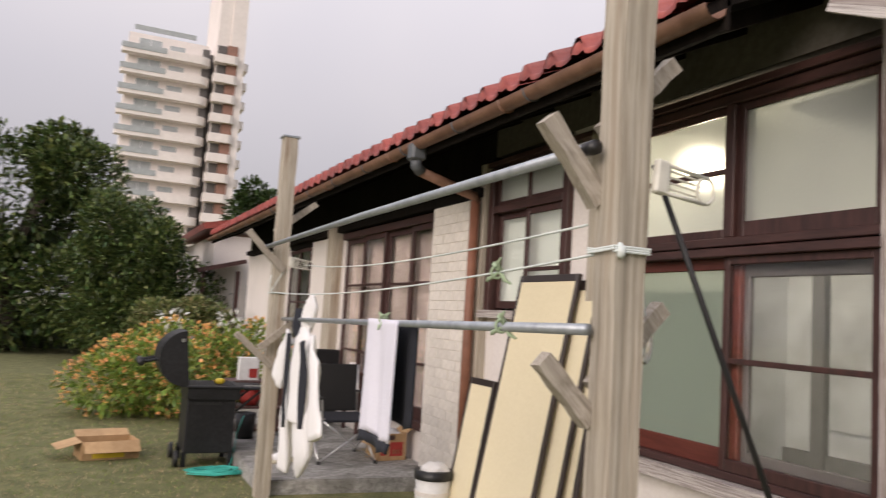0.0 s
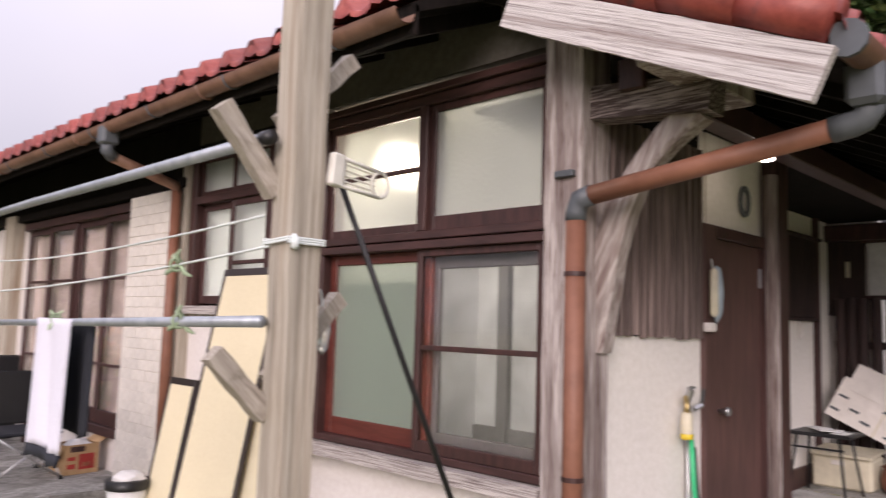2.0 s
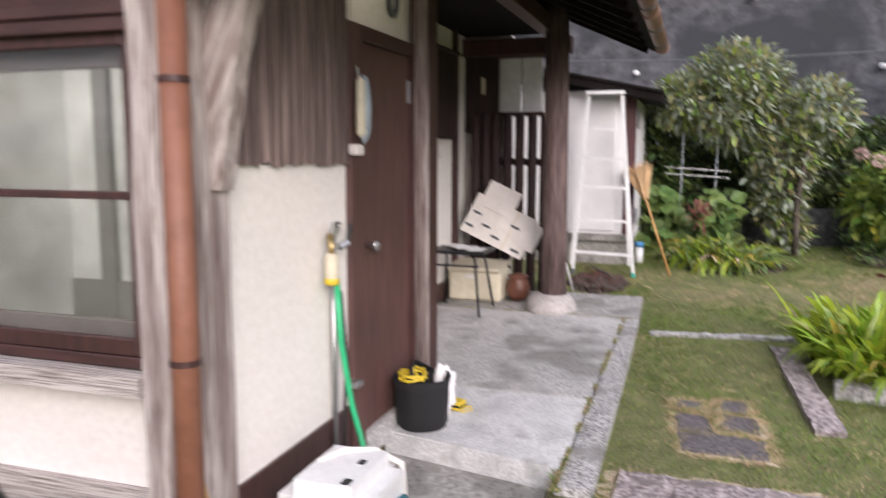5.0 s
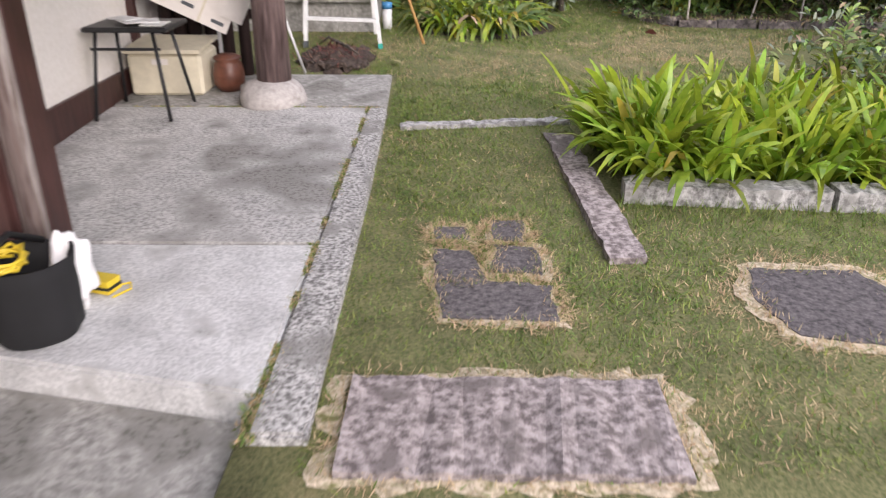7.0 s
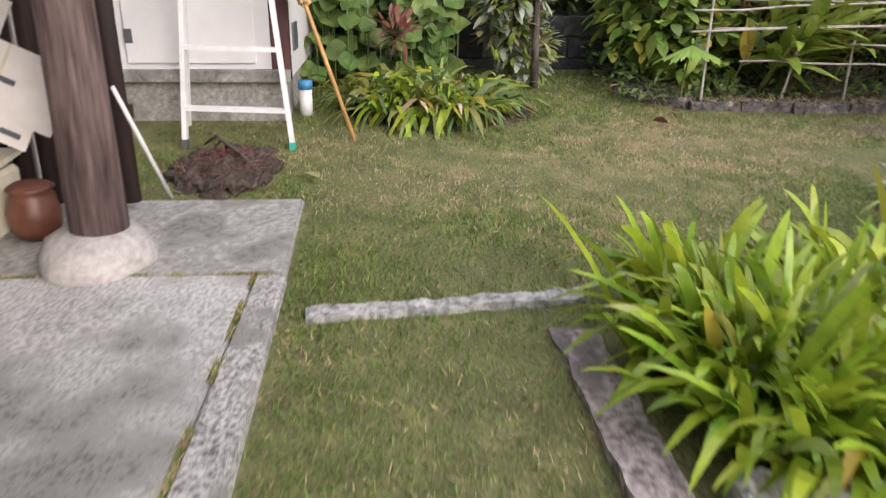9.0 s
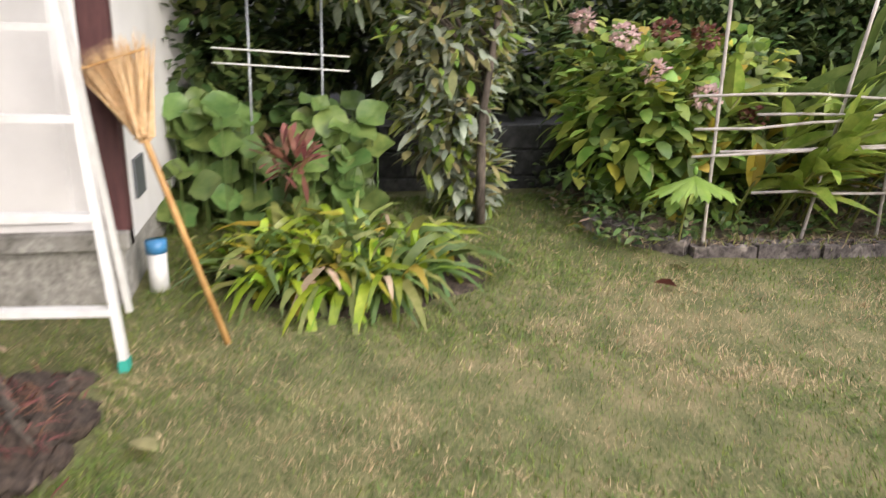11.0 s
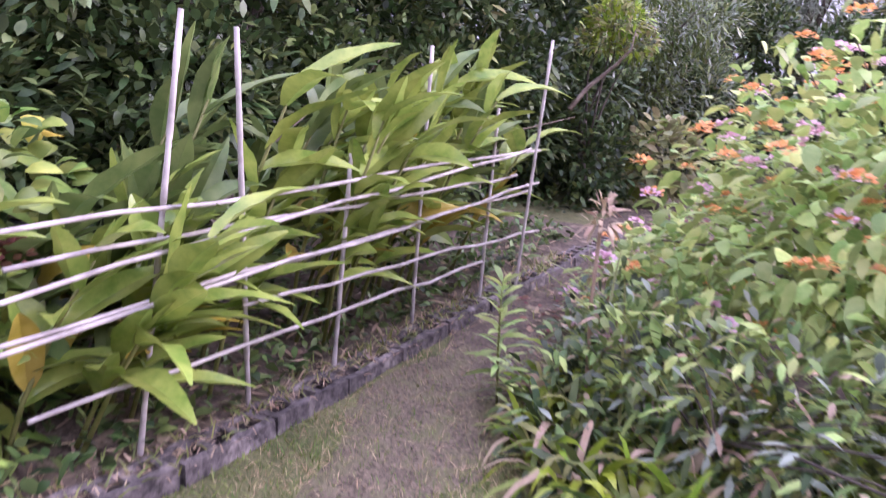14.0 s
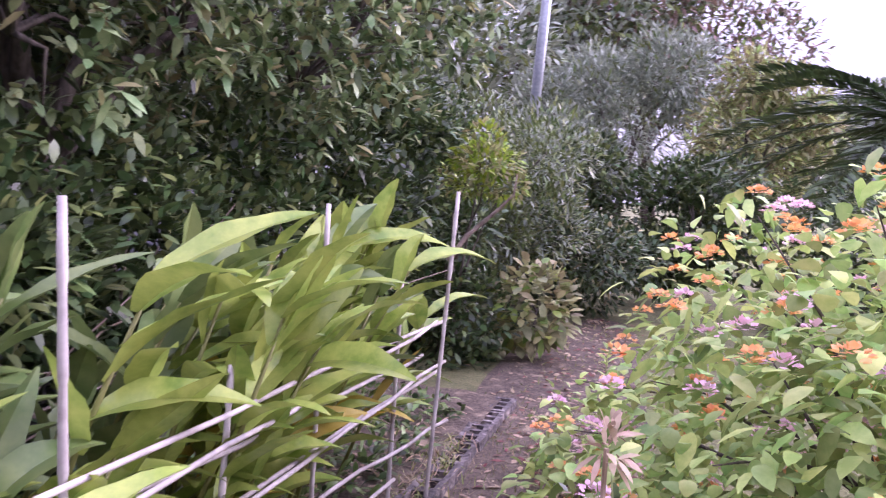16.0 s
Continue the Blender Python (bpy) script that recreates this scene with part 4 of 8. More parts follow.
for c in range(2, 9):
    x = EAVE_X - 0.03 + c * 0.32
    for i in range(53):
        y = 2.42 + i * 0.27
        vs = [bm.verts.new((x + dx, y + dy, EAVE_Z + 0.045 + (c * 0.32 + dx) * RS + dz)) for dx in (0, 0.34) for dy, dz in ((-0.135, 0), (0.0, 0), (0.07, 0.055), (0.14, 0))]
        for k in range(3):
            bm.faces.new((vs[k], vs[k + 1], vs[k + 5], vs[k + 4]))
tagged(part("upper_courses", bm, M_TILE, main_roof), kind="stuff")

# downpipes
dp = thing("downpipe", "brown round downpipe with grey elbows at the house corner", "downpipe", kind="structure")
part("hopper", box(-0.08, 0.08, -0.06, 0.06, -0.14, 0.02, 0.02), M_GREY, dp, "grey plastic hopper").matrix_local = pose(2.86, 0.68, 2.40)
part("elbow", tube([(2.86, 0.68, 2.29), (2.86, 0.68, 2.255), (2.86, 0.70, 2.225), (2.86, 0.74, 2.212), (2.86, 0.80, 2.203)], 0.047, 12), M_GREY, dp, "grey plastic elbow", True)
part("cross_pipe", tube([(2.86, 0.79, 2.205), (2.83, 1.78, 2.062)], 0.042, 14), M_PIPE, dp, smooth=True)
part("elbow", tube([(2.83, 1.75, 2.067), (2.83, 1.81, 2.05), (2.83, 1.83, 2.0), (2.83, 1.83, 1.96)], 0.047, 12), M_GREY, dp, "grey plastic elbow", True)
part("pipe", tube([(2.83, 1.83, 1.99), (2.83, 1.83, -0.02)], 0.045, 14), M_PIPE, dp, smooth=True)
for z in (1.72, 0.86):
    part("clip", lathe([(0.049, 0), (0.049, 0.02)], (2.83, 1.83, z), 14), M_BROWN, dp)
part("junction_box", box(2.84, 2.9, 1.86, 1.96, 2.165, 2.195, 0.004), M_GREY, dp)
dp = thing("downpipe", "brown downpipe from the main gutter beside the brick pier", "downpipe", kind="structure")
part("hopper", box(2.16, 2.28, 5.36, 5.48, 2.70, 2.84, 0.015), M_GREY, dp, "grey plastic hopper")
part("elbow", tube([(2.22, 5.42, 2.72), (2.22, 5.42, 2.66), (2.27, 5.44, 2.62)], 0.045, 10), M_GREY, dp, "grey plastic elbow", True)
part("cross_pipe", tube([(2.26, 5.44, 2.625), (2.84, 5.62, 2.52), (2.86, 5.63, 2.46)], 0.04, 12), M_GUTTER, dp, smooth=True)
part("pipe", tube([(2.86, 5.63, 2.48), (2.86, 5.63, 0.0)], 0.04, 12), M_PIPE, dp, smooth=True)

# door, slatted panel and posts of the porch
dr = thing("door_1", "plain brown wooden back door, closed", "door", kind="structure")
part("frame_post", box(4.08, 4.22, SY - 0.03, SY + 0.08, 0.0, 2.1, 0.005), M_DOOR, dr)
part("frame_post", box(4.90, 4.98, SY - 0.03, SY + 0.08, 0.0, 2.1, 0.005), M_BROWN, dr)
part("frame_head", box(4.22, 4.90, SY - 0.03, SY + 0.08, 2.03, 2.1, 0.005), M_BROWN, dr)
leaf = part("door_leaf", box(4.22, 4.90, SY, SY + 0.04, 0.12, 2.03, 0.004), M_DOOR, dr)
part("knob", lathe([(0.012, 0), (0.012, 0.03), (0.026, 0.04), (0.028, 0.055), (0.018, 0.065)], (0, 0, 0), 14), M_CHROME, leaf, "round steel knob", True).matrix_local = pose(4.31, SY, 1.06, 90, 0, 0)
part("hinge", box(4.865, 4.895, SY - 0.012, SY, 1.78, 1.9, 0.003), M_CHROME, leaf)
part("sill", box(4.22, 4.9, SY - 0.04, SY + 0.1, 0.0, 0.12, 0.005), M_CONC, dr, "concrete door step")
part("vent_ring", tube([(4.68 + 0.055 * math.cos(a), SY - 0.0, 2.30 + 0.085 * math.sin(a)) for a in [k * math.pi / 8 for k in range(16)]], 0.014, 8, closed=True), M_GREY, dr, "grey vent ring above the door", True)
tagged(put("porch_post", box(4.98, 5.14, SY - 0.09, SY + 0.13, 0.0, 2.75, 0.012), M_BROWN), "dark brown porch post", "post", kind="structure")
tagged(put("trim_door_post", tube([(4.945, SY - 0.06, 0.05), (4.95, SY - 0.05, 2.5)], 0.045, 10), M_FLAKE, True), "rough round post beside the back door", "post", kind="structure")
sp = thing("slatted_panel", "upright bark-brown battens over the porch wall", "panelling", kind="structure")
n = 13
for i in range(n):
    x = 3.13 + (i + 0.5) * 0.95 / n
    part("batten", tube([(x, SY - 0.005, 1.465 + random.uniform(-0.012, 0.012)), (x, SY - 0.005, 2.5)], random.uniform(0.024, 0.029), 7), M_SLAT, sp)
# near-black sheet over the plaster gives the shade between the battens
part("gap_shade", box(3.125, 4.085, SY + 0.012, SY + 0.028, 1.49, 2.6), M_DARK, sp)
sp = thing("recess_panel", "dark brown slatted panel over the recess wall", "panelling", kind="structure")
for i in range(19):
    x = 6.12 + i * 0.093
    part("batten", box(x, x + 0.066, 2.52, 2.57, 1.66, 2.40, 0.006), M_LATT, sp)
# near-black sheet that stands for shade in the gaps of this panel
part("gap_shade", box(6.1, 7.9, 2.556, 2.572, 1.66, 2.40), M_DARK, sp)
part("bottom_rail", box(6.1, 7.9, 2.51, 2.57, 1.63, 1.66, 0.004), M_LATT, sp)
part("top_rail", box(6.1, 7.92, 2.48, 2.57, 2.40, 2.43, 0.004), M_LATT, sp)
tagged(put("trim_recess_post", box(7.9, 7.965, 2.52, 2.60, 0.1, 2.9, 0.006), M_BROWN), "dark brown post on the recess wall", "post", kind="structure")
tagged(put("wall_ring", tube([(7.52 + 0.045 * math.cos(a), 2.555, 1.545 + 0.075 * math.sin(a)) for a in [k * math.pi / 8 for k in range(16)]], 0.013, 8, closed=True), M_CARDG, True), "pale oval ring hung on the recess wall", "ring")

# lattice screen at the end of the porch (plane x = 8.3) and the log column
ls = thing("board_screen", "dark brown upright board screen at the end of the porch", "screen", kind="structure")
for i, y in enumerate((2.43, 2.33, 2.23, 2.115, 1.99, 1.865, 1.74, 1.62)):
    top = 1.87 + random.uniform(-0.02, 0.02)
    w = 0.046 if i > 2 else 0.053
    part("board", tube([(8.27, y, 0.14), (8.27, y + random.uniform(-0.006, 0.006), 1.0), (8.27, y, top - 0.015), (8.27, y, top)], [w, w * random.uniform(0.92, 1.02), w, w * 0.8], 10), M_LATT, ls, smooth=True)
for z in (0.55, 1.38):
    part("rail", box(8.30, 8.345, 1.58, 2.5, z, z + 0.07, 0.004), M_LATT, ls)
col = thing("porch_column", "brown log column standing on a rounded pale stone", "column", kind="structure")
part("log", tube([(7.52, 1.50, 0.24), (7.525, 1.50, 1.0), (7.52, 1.505, 1.8), (7.51, 1.51, 2.75)], [0.115, 0.105, 0.105, 0.10], 18), M_COLUMN, col, smooth=True)
part("base_stone", blob((7.53, 1.52, 0.14), (0.25, 0.23, 0.16), 0.12, 3, 4, 0.1), M_BOULDER, col, "rounded pale base stone", True)
pw = thing("porch_window", "white paper window above the board screen", "window", kind="structure")
part("frame", box(8.35, 8.42, 1.78, 2.24, 1.86, 1.90), M_BROWN, pw)
part("frame", box(8.32, 8.42, 1.76, 2.26, 2.42, 2.48, 0.004), M_BROWN, pw)
for a in (1.80, 2.01):
    part("panel", box(8.37, 8.40, a, a + 0.195, 1.90, 2.42, 0.003), M_WHITE, pw)
part("post", box(8.34, 8.42, 2.24, 2.57, 1.7, 2.48), M_LATT, pw)
part("number_plate", box(8.33, 8.34, 2.36, 2.40, 2.08, 2.24, 0.002), M_CREAM, pw, "small cream name plate")

# ---- brick pier on the west wall ----
pier = tagged(put("wall_pier", box(2.865, 3.0, 5.72, 6.46, 0.0, 2.5), M_BRICK), "pier of white-painted brick between window and glass doors", "pier", kind="structure")
brick_me = bpy.data.meshes.new("brick")
bm = box(-0.0035, 0.004, -0.121, 0.121, -0.0405, 0.0405, 0.002)
bm.to_mesh(brick_me)
bm.free()
brick_me.materials.append(M_BRICK)
half_me = bpy.data.meshes.new("half_brick")
bm = box(-0.0035, 0.004, -0.059, 0.059, -0.0405, 0.0405, 0.002)
bm.to_mesh(half_me)
bm.free()
half_me.materials.append(M_BRICK)
for r in range(28):
    z = 0.16 + r * 0.085
    row = [(5.84, 0), (6.09, 0), (6.34, 0)] if r % 2 == 0 else [(5.778, 1), (5.965, 0), (6.215, 0), (6.402, 1)]
    for y, h in row:
        o = new("brick", half_me if h else brick_me)
        o.parent = pier
        o.location = (2.862 + random.uniform(-0.001, 0.001), y, z)

# ---- garden edges, kerbs and stones ----
def kerb(name, p0, p1, w, h, material, label, category="kerb stone", group=""):
    bm = beam((p0[0], p0[1], p0[2] - h / 2), (p1[0], p1[1], p1[2] - h / 2), w, h, 0.014, segs=22, wob=0.008)
    return tagged(put(name, bm, material), label, category, group)


kerb("kerb_stone", (5.28, -0.405, 0.030), (6.95, -0.32, 0.075), 0.16, 0.16, M_KERBP, "long speckled pink-grey kerb stone laid in the lawn")
kerb("kerb_stone", (7.09, 0.64, 0.085), (7.20, -0.42, 0.10), 0.09, 0.12, M_KERB, "narrow pale kerb stone across the lawn")
kerb("kerb_stone", (6.03, -0.53, 0.10), (5.94, -1.50, 0.10), 0.15, 0.2, M_KERB, "pale concrete kerb block beside the strap-leaved bush", group="kerb blocks of the bed")
kerb("kerb_stone", (5.935, -1.53, 0.10), (5.85, -2.5, 0.10), 0.15, 0.2, M_KERB, "pale concrete kerb block beside the strap-leaved bush", group="kerb blocks of the bed")
kerb("stepping_slab", (4.2, 0.63, 0.03), (4.19, -0.30, 0.03), 0.44, 0.1, M_KERBP, "wide pink-grey stone slab sunk in the lawn", "stone slab")


def stone(pts, z, label, group, rim=0.05):
    """A flat paving stone with a worn, uneven outline."""
    bm = bmesh.new()
    out = []
    n = len(pts)
    for i in range(n):
        a, b = Vector((*pts[i], 0)), Vector((*pts[(i + 1) % n], 0))
        k = max(2, int((b - a).length / 0.05))
        for j in range(k):
            p = a.lerp(b, j / k)
            out.append(p + Vector((random.uniform(-0.012, 0.012), random.uniform(-0.012, 0.012), 0)))
    top = [bm.verts.new((p.x, p.y, z + 0.004 * noise.noise(p * 6))) for p in out]
    low = [bm.verts.new((p.x, p.y, z - 0.06)) for p in out]
    f = bm.faces.new(top)
    m = len(top)
    for i in range(m):
        bm.faces.new((top[i], low[i], low[(i + 1) % m], top[(i + 1) % m]))
    bmesh.ops.inset_region(bm, faces=[f], thickness=0.012, depth=0.008)
    ob = tagged(put("paving_stone", bm, M_STONE), label, "paving stone", group)
    bm = bmesh.new()
    cx, cy = sum(p.x for p in out) / m, sum(p.y for p in out) / m
    ring = []
    for p in out:
        d = Vector((p.x - cx, p.y - cy, 0))
        ring.append(Vector((p.x, p.y, 0)) + d.normalized() * (rim * (0.75 + 0.9 * noise.noise(p * 11 + Vector((0, 0, 4)))) + random.uniform(-0.02, 0.02)))
    a = [bm.verts.new((p.x, p.y, 0.009)) for p in out]
    b = [bm.verts.new((p.x, p.y, 0.004)) for p in ring]
    for i in range(m):
        bm.faces.new((a[i], a[(i + 1) % m], b[(i + 1) % m], b[i]))
    tagged(put("ground_dry_rim", bm, M_DRY), "bleached dry grass along the stone edge", "dry grass", kind="structure")
    return ob


G = "paving stones in the lawn"
stone([(4.43, 0.64), (3.98, 0.64), (3.98, -0.31), (4.43, -0.31)], 0.0, "low bedding stone under the wide slab", G, 0.09)
stone([(5.50, 0.40), (5.50, 0.255), (5.63, 0.25), (5.64, 0.39)], 0.012, "small dark grey paving stone in the lawn", G)
stone([(5.50, 0.14), (5.47, 0.01), (5.70, 0.0), (5.71, 0.13)], 0.012, "small dark grey paving stone in the lawn", G)
stone([(5.18, 0.17), (5.16, -0.04), (5.42, -0.03), (5.44, 0.13)], 0.012, "squarish dark grey paving stone in the lawn", G)
stone([(5.40, 0.40), (4.80, 0.36), (4.78, -0.05), (5.06, -0.06), (5.10, 0.19), (5.38, 0.25)], 0.014, "large dark grey angled paving stone in the lawn", G)
stone([(5.22, -0.88), (4.95, -0.80), (4.70, -0.86), (4.62, -1.2), (4.9, -1.38), (5.2, -1.3)], 0.014, "dark grey paving stone ringed by dry grass", G, 0.09)

# flat soil and dry patches that lie on the lawn
def patch(name, center, rx, ry, z, material, label, category, seed=0, n=40):
    bm = bmesh.new()
    ring = []
    for k in range(n):
        a = k * 2 * math.pi / n
        r = 1 + 0.18 * noise.noise(Vector((math.cos(a) * 2 + seed, math.sin(a) * 2, 0))) + 0.06 * noise.noise(Vector((math.cos(a) * 7, math.sin(a) * 7, seed)))
        ring.append((center[0] + rx * r * math.cos(a), center[1] + ry * r * math.sin(a)))
    c = bm.verts.new((center[0], center[1], z(*center) + 0.012))
    mid = [bm.verts.new((center[0] + (x - center[0]) * 0.8, center[1] + (y - center[1]) * 0.8, z(x, y) + 0.010)) for x, y in ring]
    rim = [bm.verts.new((x, y, z(x, y) - 0.01)) for x, y in ring]
    for k in range(n):
        bm.faces.new((c, mid[k], mid[(k + 1) % n]))
        bm.faces.new((mid[k], rim[k], rim[(k + 1) % n], mid[(k + 1) % n]))
    return tagged(put(name, bm, material, True), label, category, kind="structure")


patch("ground_soil_path", (9.55, -7.4), 0.72, 4.3, ground_z, M_SOIL, "bare brown earth path with leaf litter", "earth path", 2, 60)
patch("ground_soil_bush", (7.95, -4.1), 1.25, 2.1, ground_z, M_SOILD, "dark bare soil under the flowering shrubs", "soil", 6, 60)
patch("ground_worn_path", (9.5, -3.9), 0.44, 1.3, lambda x, y: ground_z(x, y) - 0.004, M_WORN, "worn dry earth beside the bed edging", "worn earth", 4, 60)
patch("ground_soil_lily", (10.05, 0.0), 0.62, 0.75, ground_z, M_SOILD, "dark soil under the yellowing clump", "soil", 9)

# raised bed behind the bamboo rails
bm = bmesh.new()
pts = [(10.62, -1.50), (10.30, -1.66), (10.08, -1.88), (9.98, -2.6), (9.97, -4.3), (9.92, -5.6), (9.9, -7.0)]
for (a, b), (c, d) in zip(pts, pts[1:]):
    lo, hi = (0.20, 0.27) if b > -1.6 else (0.29, 0.29), (0.25, 0.40) if b > -1.6 else (0.42, 0.42)
    q = [bm.verts.new(v) for v in ((a + 0.05, b, lo[0]), (c + 0.05, d, lo[1]), (11.58, d, hi[1]), (11.58, b, hi[0]))]
    bm.faces.new(q)
bmesh.ops.subdivide_edges(bm, edges=bm.edges, cuts=5, use_grid_fill=True)
for v in bm.verts:
    v.co.z += 0.03 * noise.noise(v.co * 4)
bmesh.ops.remove_doubles(bm, verts=bm.verts, dist=0.002)
tagged(put("ground_bed", bm, M_SOIL, True), "raised brown soil bed with litter", "soil bed", kind="structure")
M_EDGE = mk("mossy_edging_block", (0.05, 0.043, 0.042), (0.23, 0.195, 0.185), scale=30, rough=1.0, bump=0.9, big=0.35, spot=(0.36, 0.31, 0.28), spot_at=0.58, spot_scale=9, grit=True)


def hollow_block(a, b, z, w=0.15, h=0.17):
    """A hollow block set in the ground, its openings upwards and half full of earth."""
    a, b = Vector((*a, z)), Vector((*b, z))
    d = b - a
    n = Vector((-d.y, d.x, 0)).normalized()
    bm = bmesh.new()
    half = Vector((0, 0, h / 2))
    for s in (-1, 1):
        o = n * s * (w / 2 - 0.017) - half
        beam(a + o, b + o, 0.034, h, 0.009, segs=5, wob=0.008, bm=bm)
    for k in (0.04, 0.35, 0.65, 0.96):
        c = a.lerp(b, k) - half
        beam(c - n * (w / 2 - 0.02), c + n * (w / 2 - 0.02), 0.034, h - 0.008, 0.008, bm=bm)
    c = Vector((0, 0, -h / 2 - random.uniform(0.045, 0.09)))
    beam(a + c, b + c, w - 0.05, h - 0.04, 0.004, segs=5, wob=0.012, bm=bm)
    return bm


for (a, b), (c, d) in zip(pts, pts[1:]):
    p0, p1 = Vector((a, b, 0)), Vector((c, d, 0))
    n = max(1, round((p1 - p0).length / 0.40))
    for i in range(n):
        u, v = p0.lerp(p1, i / n), p0.lerp(p1, (i + 0.97) / n)
        z = ground_z(u.x, u.y) + 0.07 + random.uniform(-0.014, 0.014)
        tagged(put("edging_block", hollow_block((u.x + 0.03, u.y), (v.x + 0.03 + random.uniform(-0.012, 0.012), v.y), z), M_EDGE), "dark weathered hollow edging block of the raised bed", "edging block", "edging blocks of the bed")

# block retaining wall, upper terrace, sprayed-concrete slope
rw = tagged(put("wall_retaining", box(11.62, 11.82, -9.0, 2.6, 0.0, 0.76), M_BLOCK), "low retaining wall of dark concrete blocks", "retaining wall", kind="structure")
blk = bpy.data.meshes.new("block")
bm = box(-0.012, 0.012, -0.19, 0.19, -0.088, 0.088, 0.008)
bm.to_mesh(blk)
bm.free()
blk.materials.append(M_BLOCK)
for r in range(3):
    for i in range(28):
        o = new("block", blk)
        o.parent = rw
        o.location = (11.615 + random.uniform(-0.003, 0.003), 2.3 - i * 0.395 - (0.2 if r % 2 else 0), 0.32 + r * 0.19)
bm = bmesh.new()
gx, gy = [11.8, 13.0, 14.5, 15.2, 16.0, 17.0, 18.0, 19.0, 20.0, 24.0, 40.0], [-14 + i * 1.5 for i in range(27)]
gz = [0.74, 0.8, 0.95, 1.2, 2.4, 3.9, 5.2, 6.0, 6.3, 6.8, 9.0]
rows = [[bm.verts.new((x + 0.25 * noise.noise(Vector((x, y * 0.5, 3))), y, z + 0.25 * noise.noise(Vector((x * 0.7, y * 0.6, 0))) * (x > 13))) for y in gy] for x, z in zip(gx, gz)]
for a, b in zip(rows, rows[1:]):
    for i in range(len(gy) - 1):
        bm.faces.new((a[i], a[i + 1], b[i + 1], b[i]))
tagged(put("backdrop_slope", bm, M_CLIFF, True), "dark grey sprayed-concrete slope behind the garden", "slope", kind="structure")
for i in range(18):
    y, z = -9 + (i % 9) * 2.1, 3.0 + (i // 9) * 1.5
    x = 16.4 + (z - 3.0) * 0.7
    tagged(put("drain_pipe", tube([(x - 0.25, y, z), (x + 0.3, y, z + 0.05)], 0.05, 8), M_WHITE, True), "short pale weep pipe in the slope", "drain pipe", "weep pipes of the slope")
tagged(put("power_cable", tube([(13.5, 9.0, 3.35), (13.5, 4.0, 3.0), (13.5, 0, 2.9), (13.5, -4.0, 3.0), (13.5, -9.0, 3.3)], 0.012, 5), M_GREY, True), "thin grey cable strung before the slope", "cable")


# ---- plants ----
def upish(n, spread, lean=(0, 0, 0)):
    d = rng.normal(0, spread, (n, 3))
    d[:, 2] = 1
    return d + np.array(lean)


def outward(d, up=0.3, jitter=0.5):
    w = d + rng.normal(0, jitter, d.shape)
    w[:, 2] += up
    return w


def strap_clump(name, label, cells, per, ln, wd, mats, droop=(0.35, 0.8), lean=0.45, category="plant"):
    """Tufts of arching strap leaves at the given (x, y) places. mats: (material, share)."""
    t = thing(name, label, category, at=(0, 0, 0))
    order = sorted(cells, key=lambda c: (round(c[1] * 2.5), c[0]))
    for k in range(0, len(order), 5):
        strap_tuft(t, order[k:k + 5], per, ln, wd, mats, droop, lean)
    return t


def strap_tuft(t, cells, per, ln, wd, mats, droop, lean):
    sets = []
    for m, share in mats:
        n = int(len(cells) * per * share)
        c = np.array(cells)[rng.integers(0, len(cells), n)]
        a = rng.random(n) * 2 * np.pi
        r = rng.random(n) * 0.09
        pos = np.stack([c[:, 0] + r * np.cos(a), c[:, 1] + r * np.sin(a), ground_za(c[:, 0]) + 0.0], axis=1)
        s = lean * (0.3 + rng.random(n) * 1.2)
        way = np.stack([np.cos(a) * s, np.sin(a) * s, np.ones(n)], axis=1)
        sets.append((m, STRAP, pos, way, rng.uniform(*ln, n), rng.uniform(*wd, n), rng.uniform(*droop, n), 0.5))
    tagged(leaves("leaf_tuft", sets, t), kind="stuff")


def cells_in(x0, x1, y0, y1, n, keep=lambda x, y: True):
    out = []
    while len(out) < n:
        x, y = rng.uniform(x0, x1), rng.uniform(y0, y1)
        if keep(x, y):
            out.append((x, y))
    return out


strap_clump("strap_leaf_bush", "dense bush of bright green arching strap leaves", cells_in(6.12, 7.1, -2.6, -0.55, 55, lambda x, y: x < 7.2 + (y + 0.4) * 0.25 or x < 6.7), 36, (0.50, 0.88), (0.030, 0.048), [(L_STRAP, 0.9), (L_STRAPD, 0.07), (L_YELLOW, 0.03)], (0.3, 0.8), 0.52, "bush")
# the L_TREE share is dark leaf colour standing for shaded gaps
strap_clump("strap_leaf_border", "border of green strap leaves with withered pink-brown tips", cells_in(7.6, 9.2, -4.4, -2.45, 118, lambda x, y: x < 8.12 + (-2.45 - y) * 0.95), 30, (0.36, 0.60), (0.022, 0.036), [(L_STRAPD, 0.28), (L_DRYL, 0.11), (L_STRAP, 0.38), (L_TREE, 0.23)], (0.45, 1.0), 0.65, "border plant")
# the darkest green share paints the shaded inside of the clump
cl = strap_clump("lily_clump", "wide clump of green and yellowing strap leaves with a rusty heart", cells_in(9.7, 10.5, -0.42, 0.55, 26, lambda x, y: (x - 10.1) ** 2 / 0.16 + y * y / 0.3 < 1), 38, (0.46, 0.84), (0.030, 0.052), [(L_STRAPD, 0.20), (L_DARK_SHADED, 0.36), (L_STRAP, 0.34), (L_YELLOW, 0.10), (L_DRYL, 0.02)], (0.5, 1.2), 0.75, "clump")
pos, d = cloud([(10.38, 0.30, 0.78, 0.11, 0.11, 0.10)], 70)
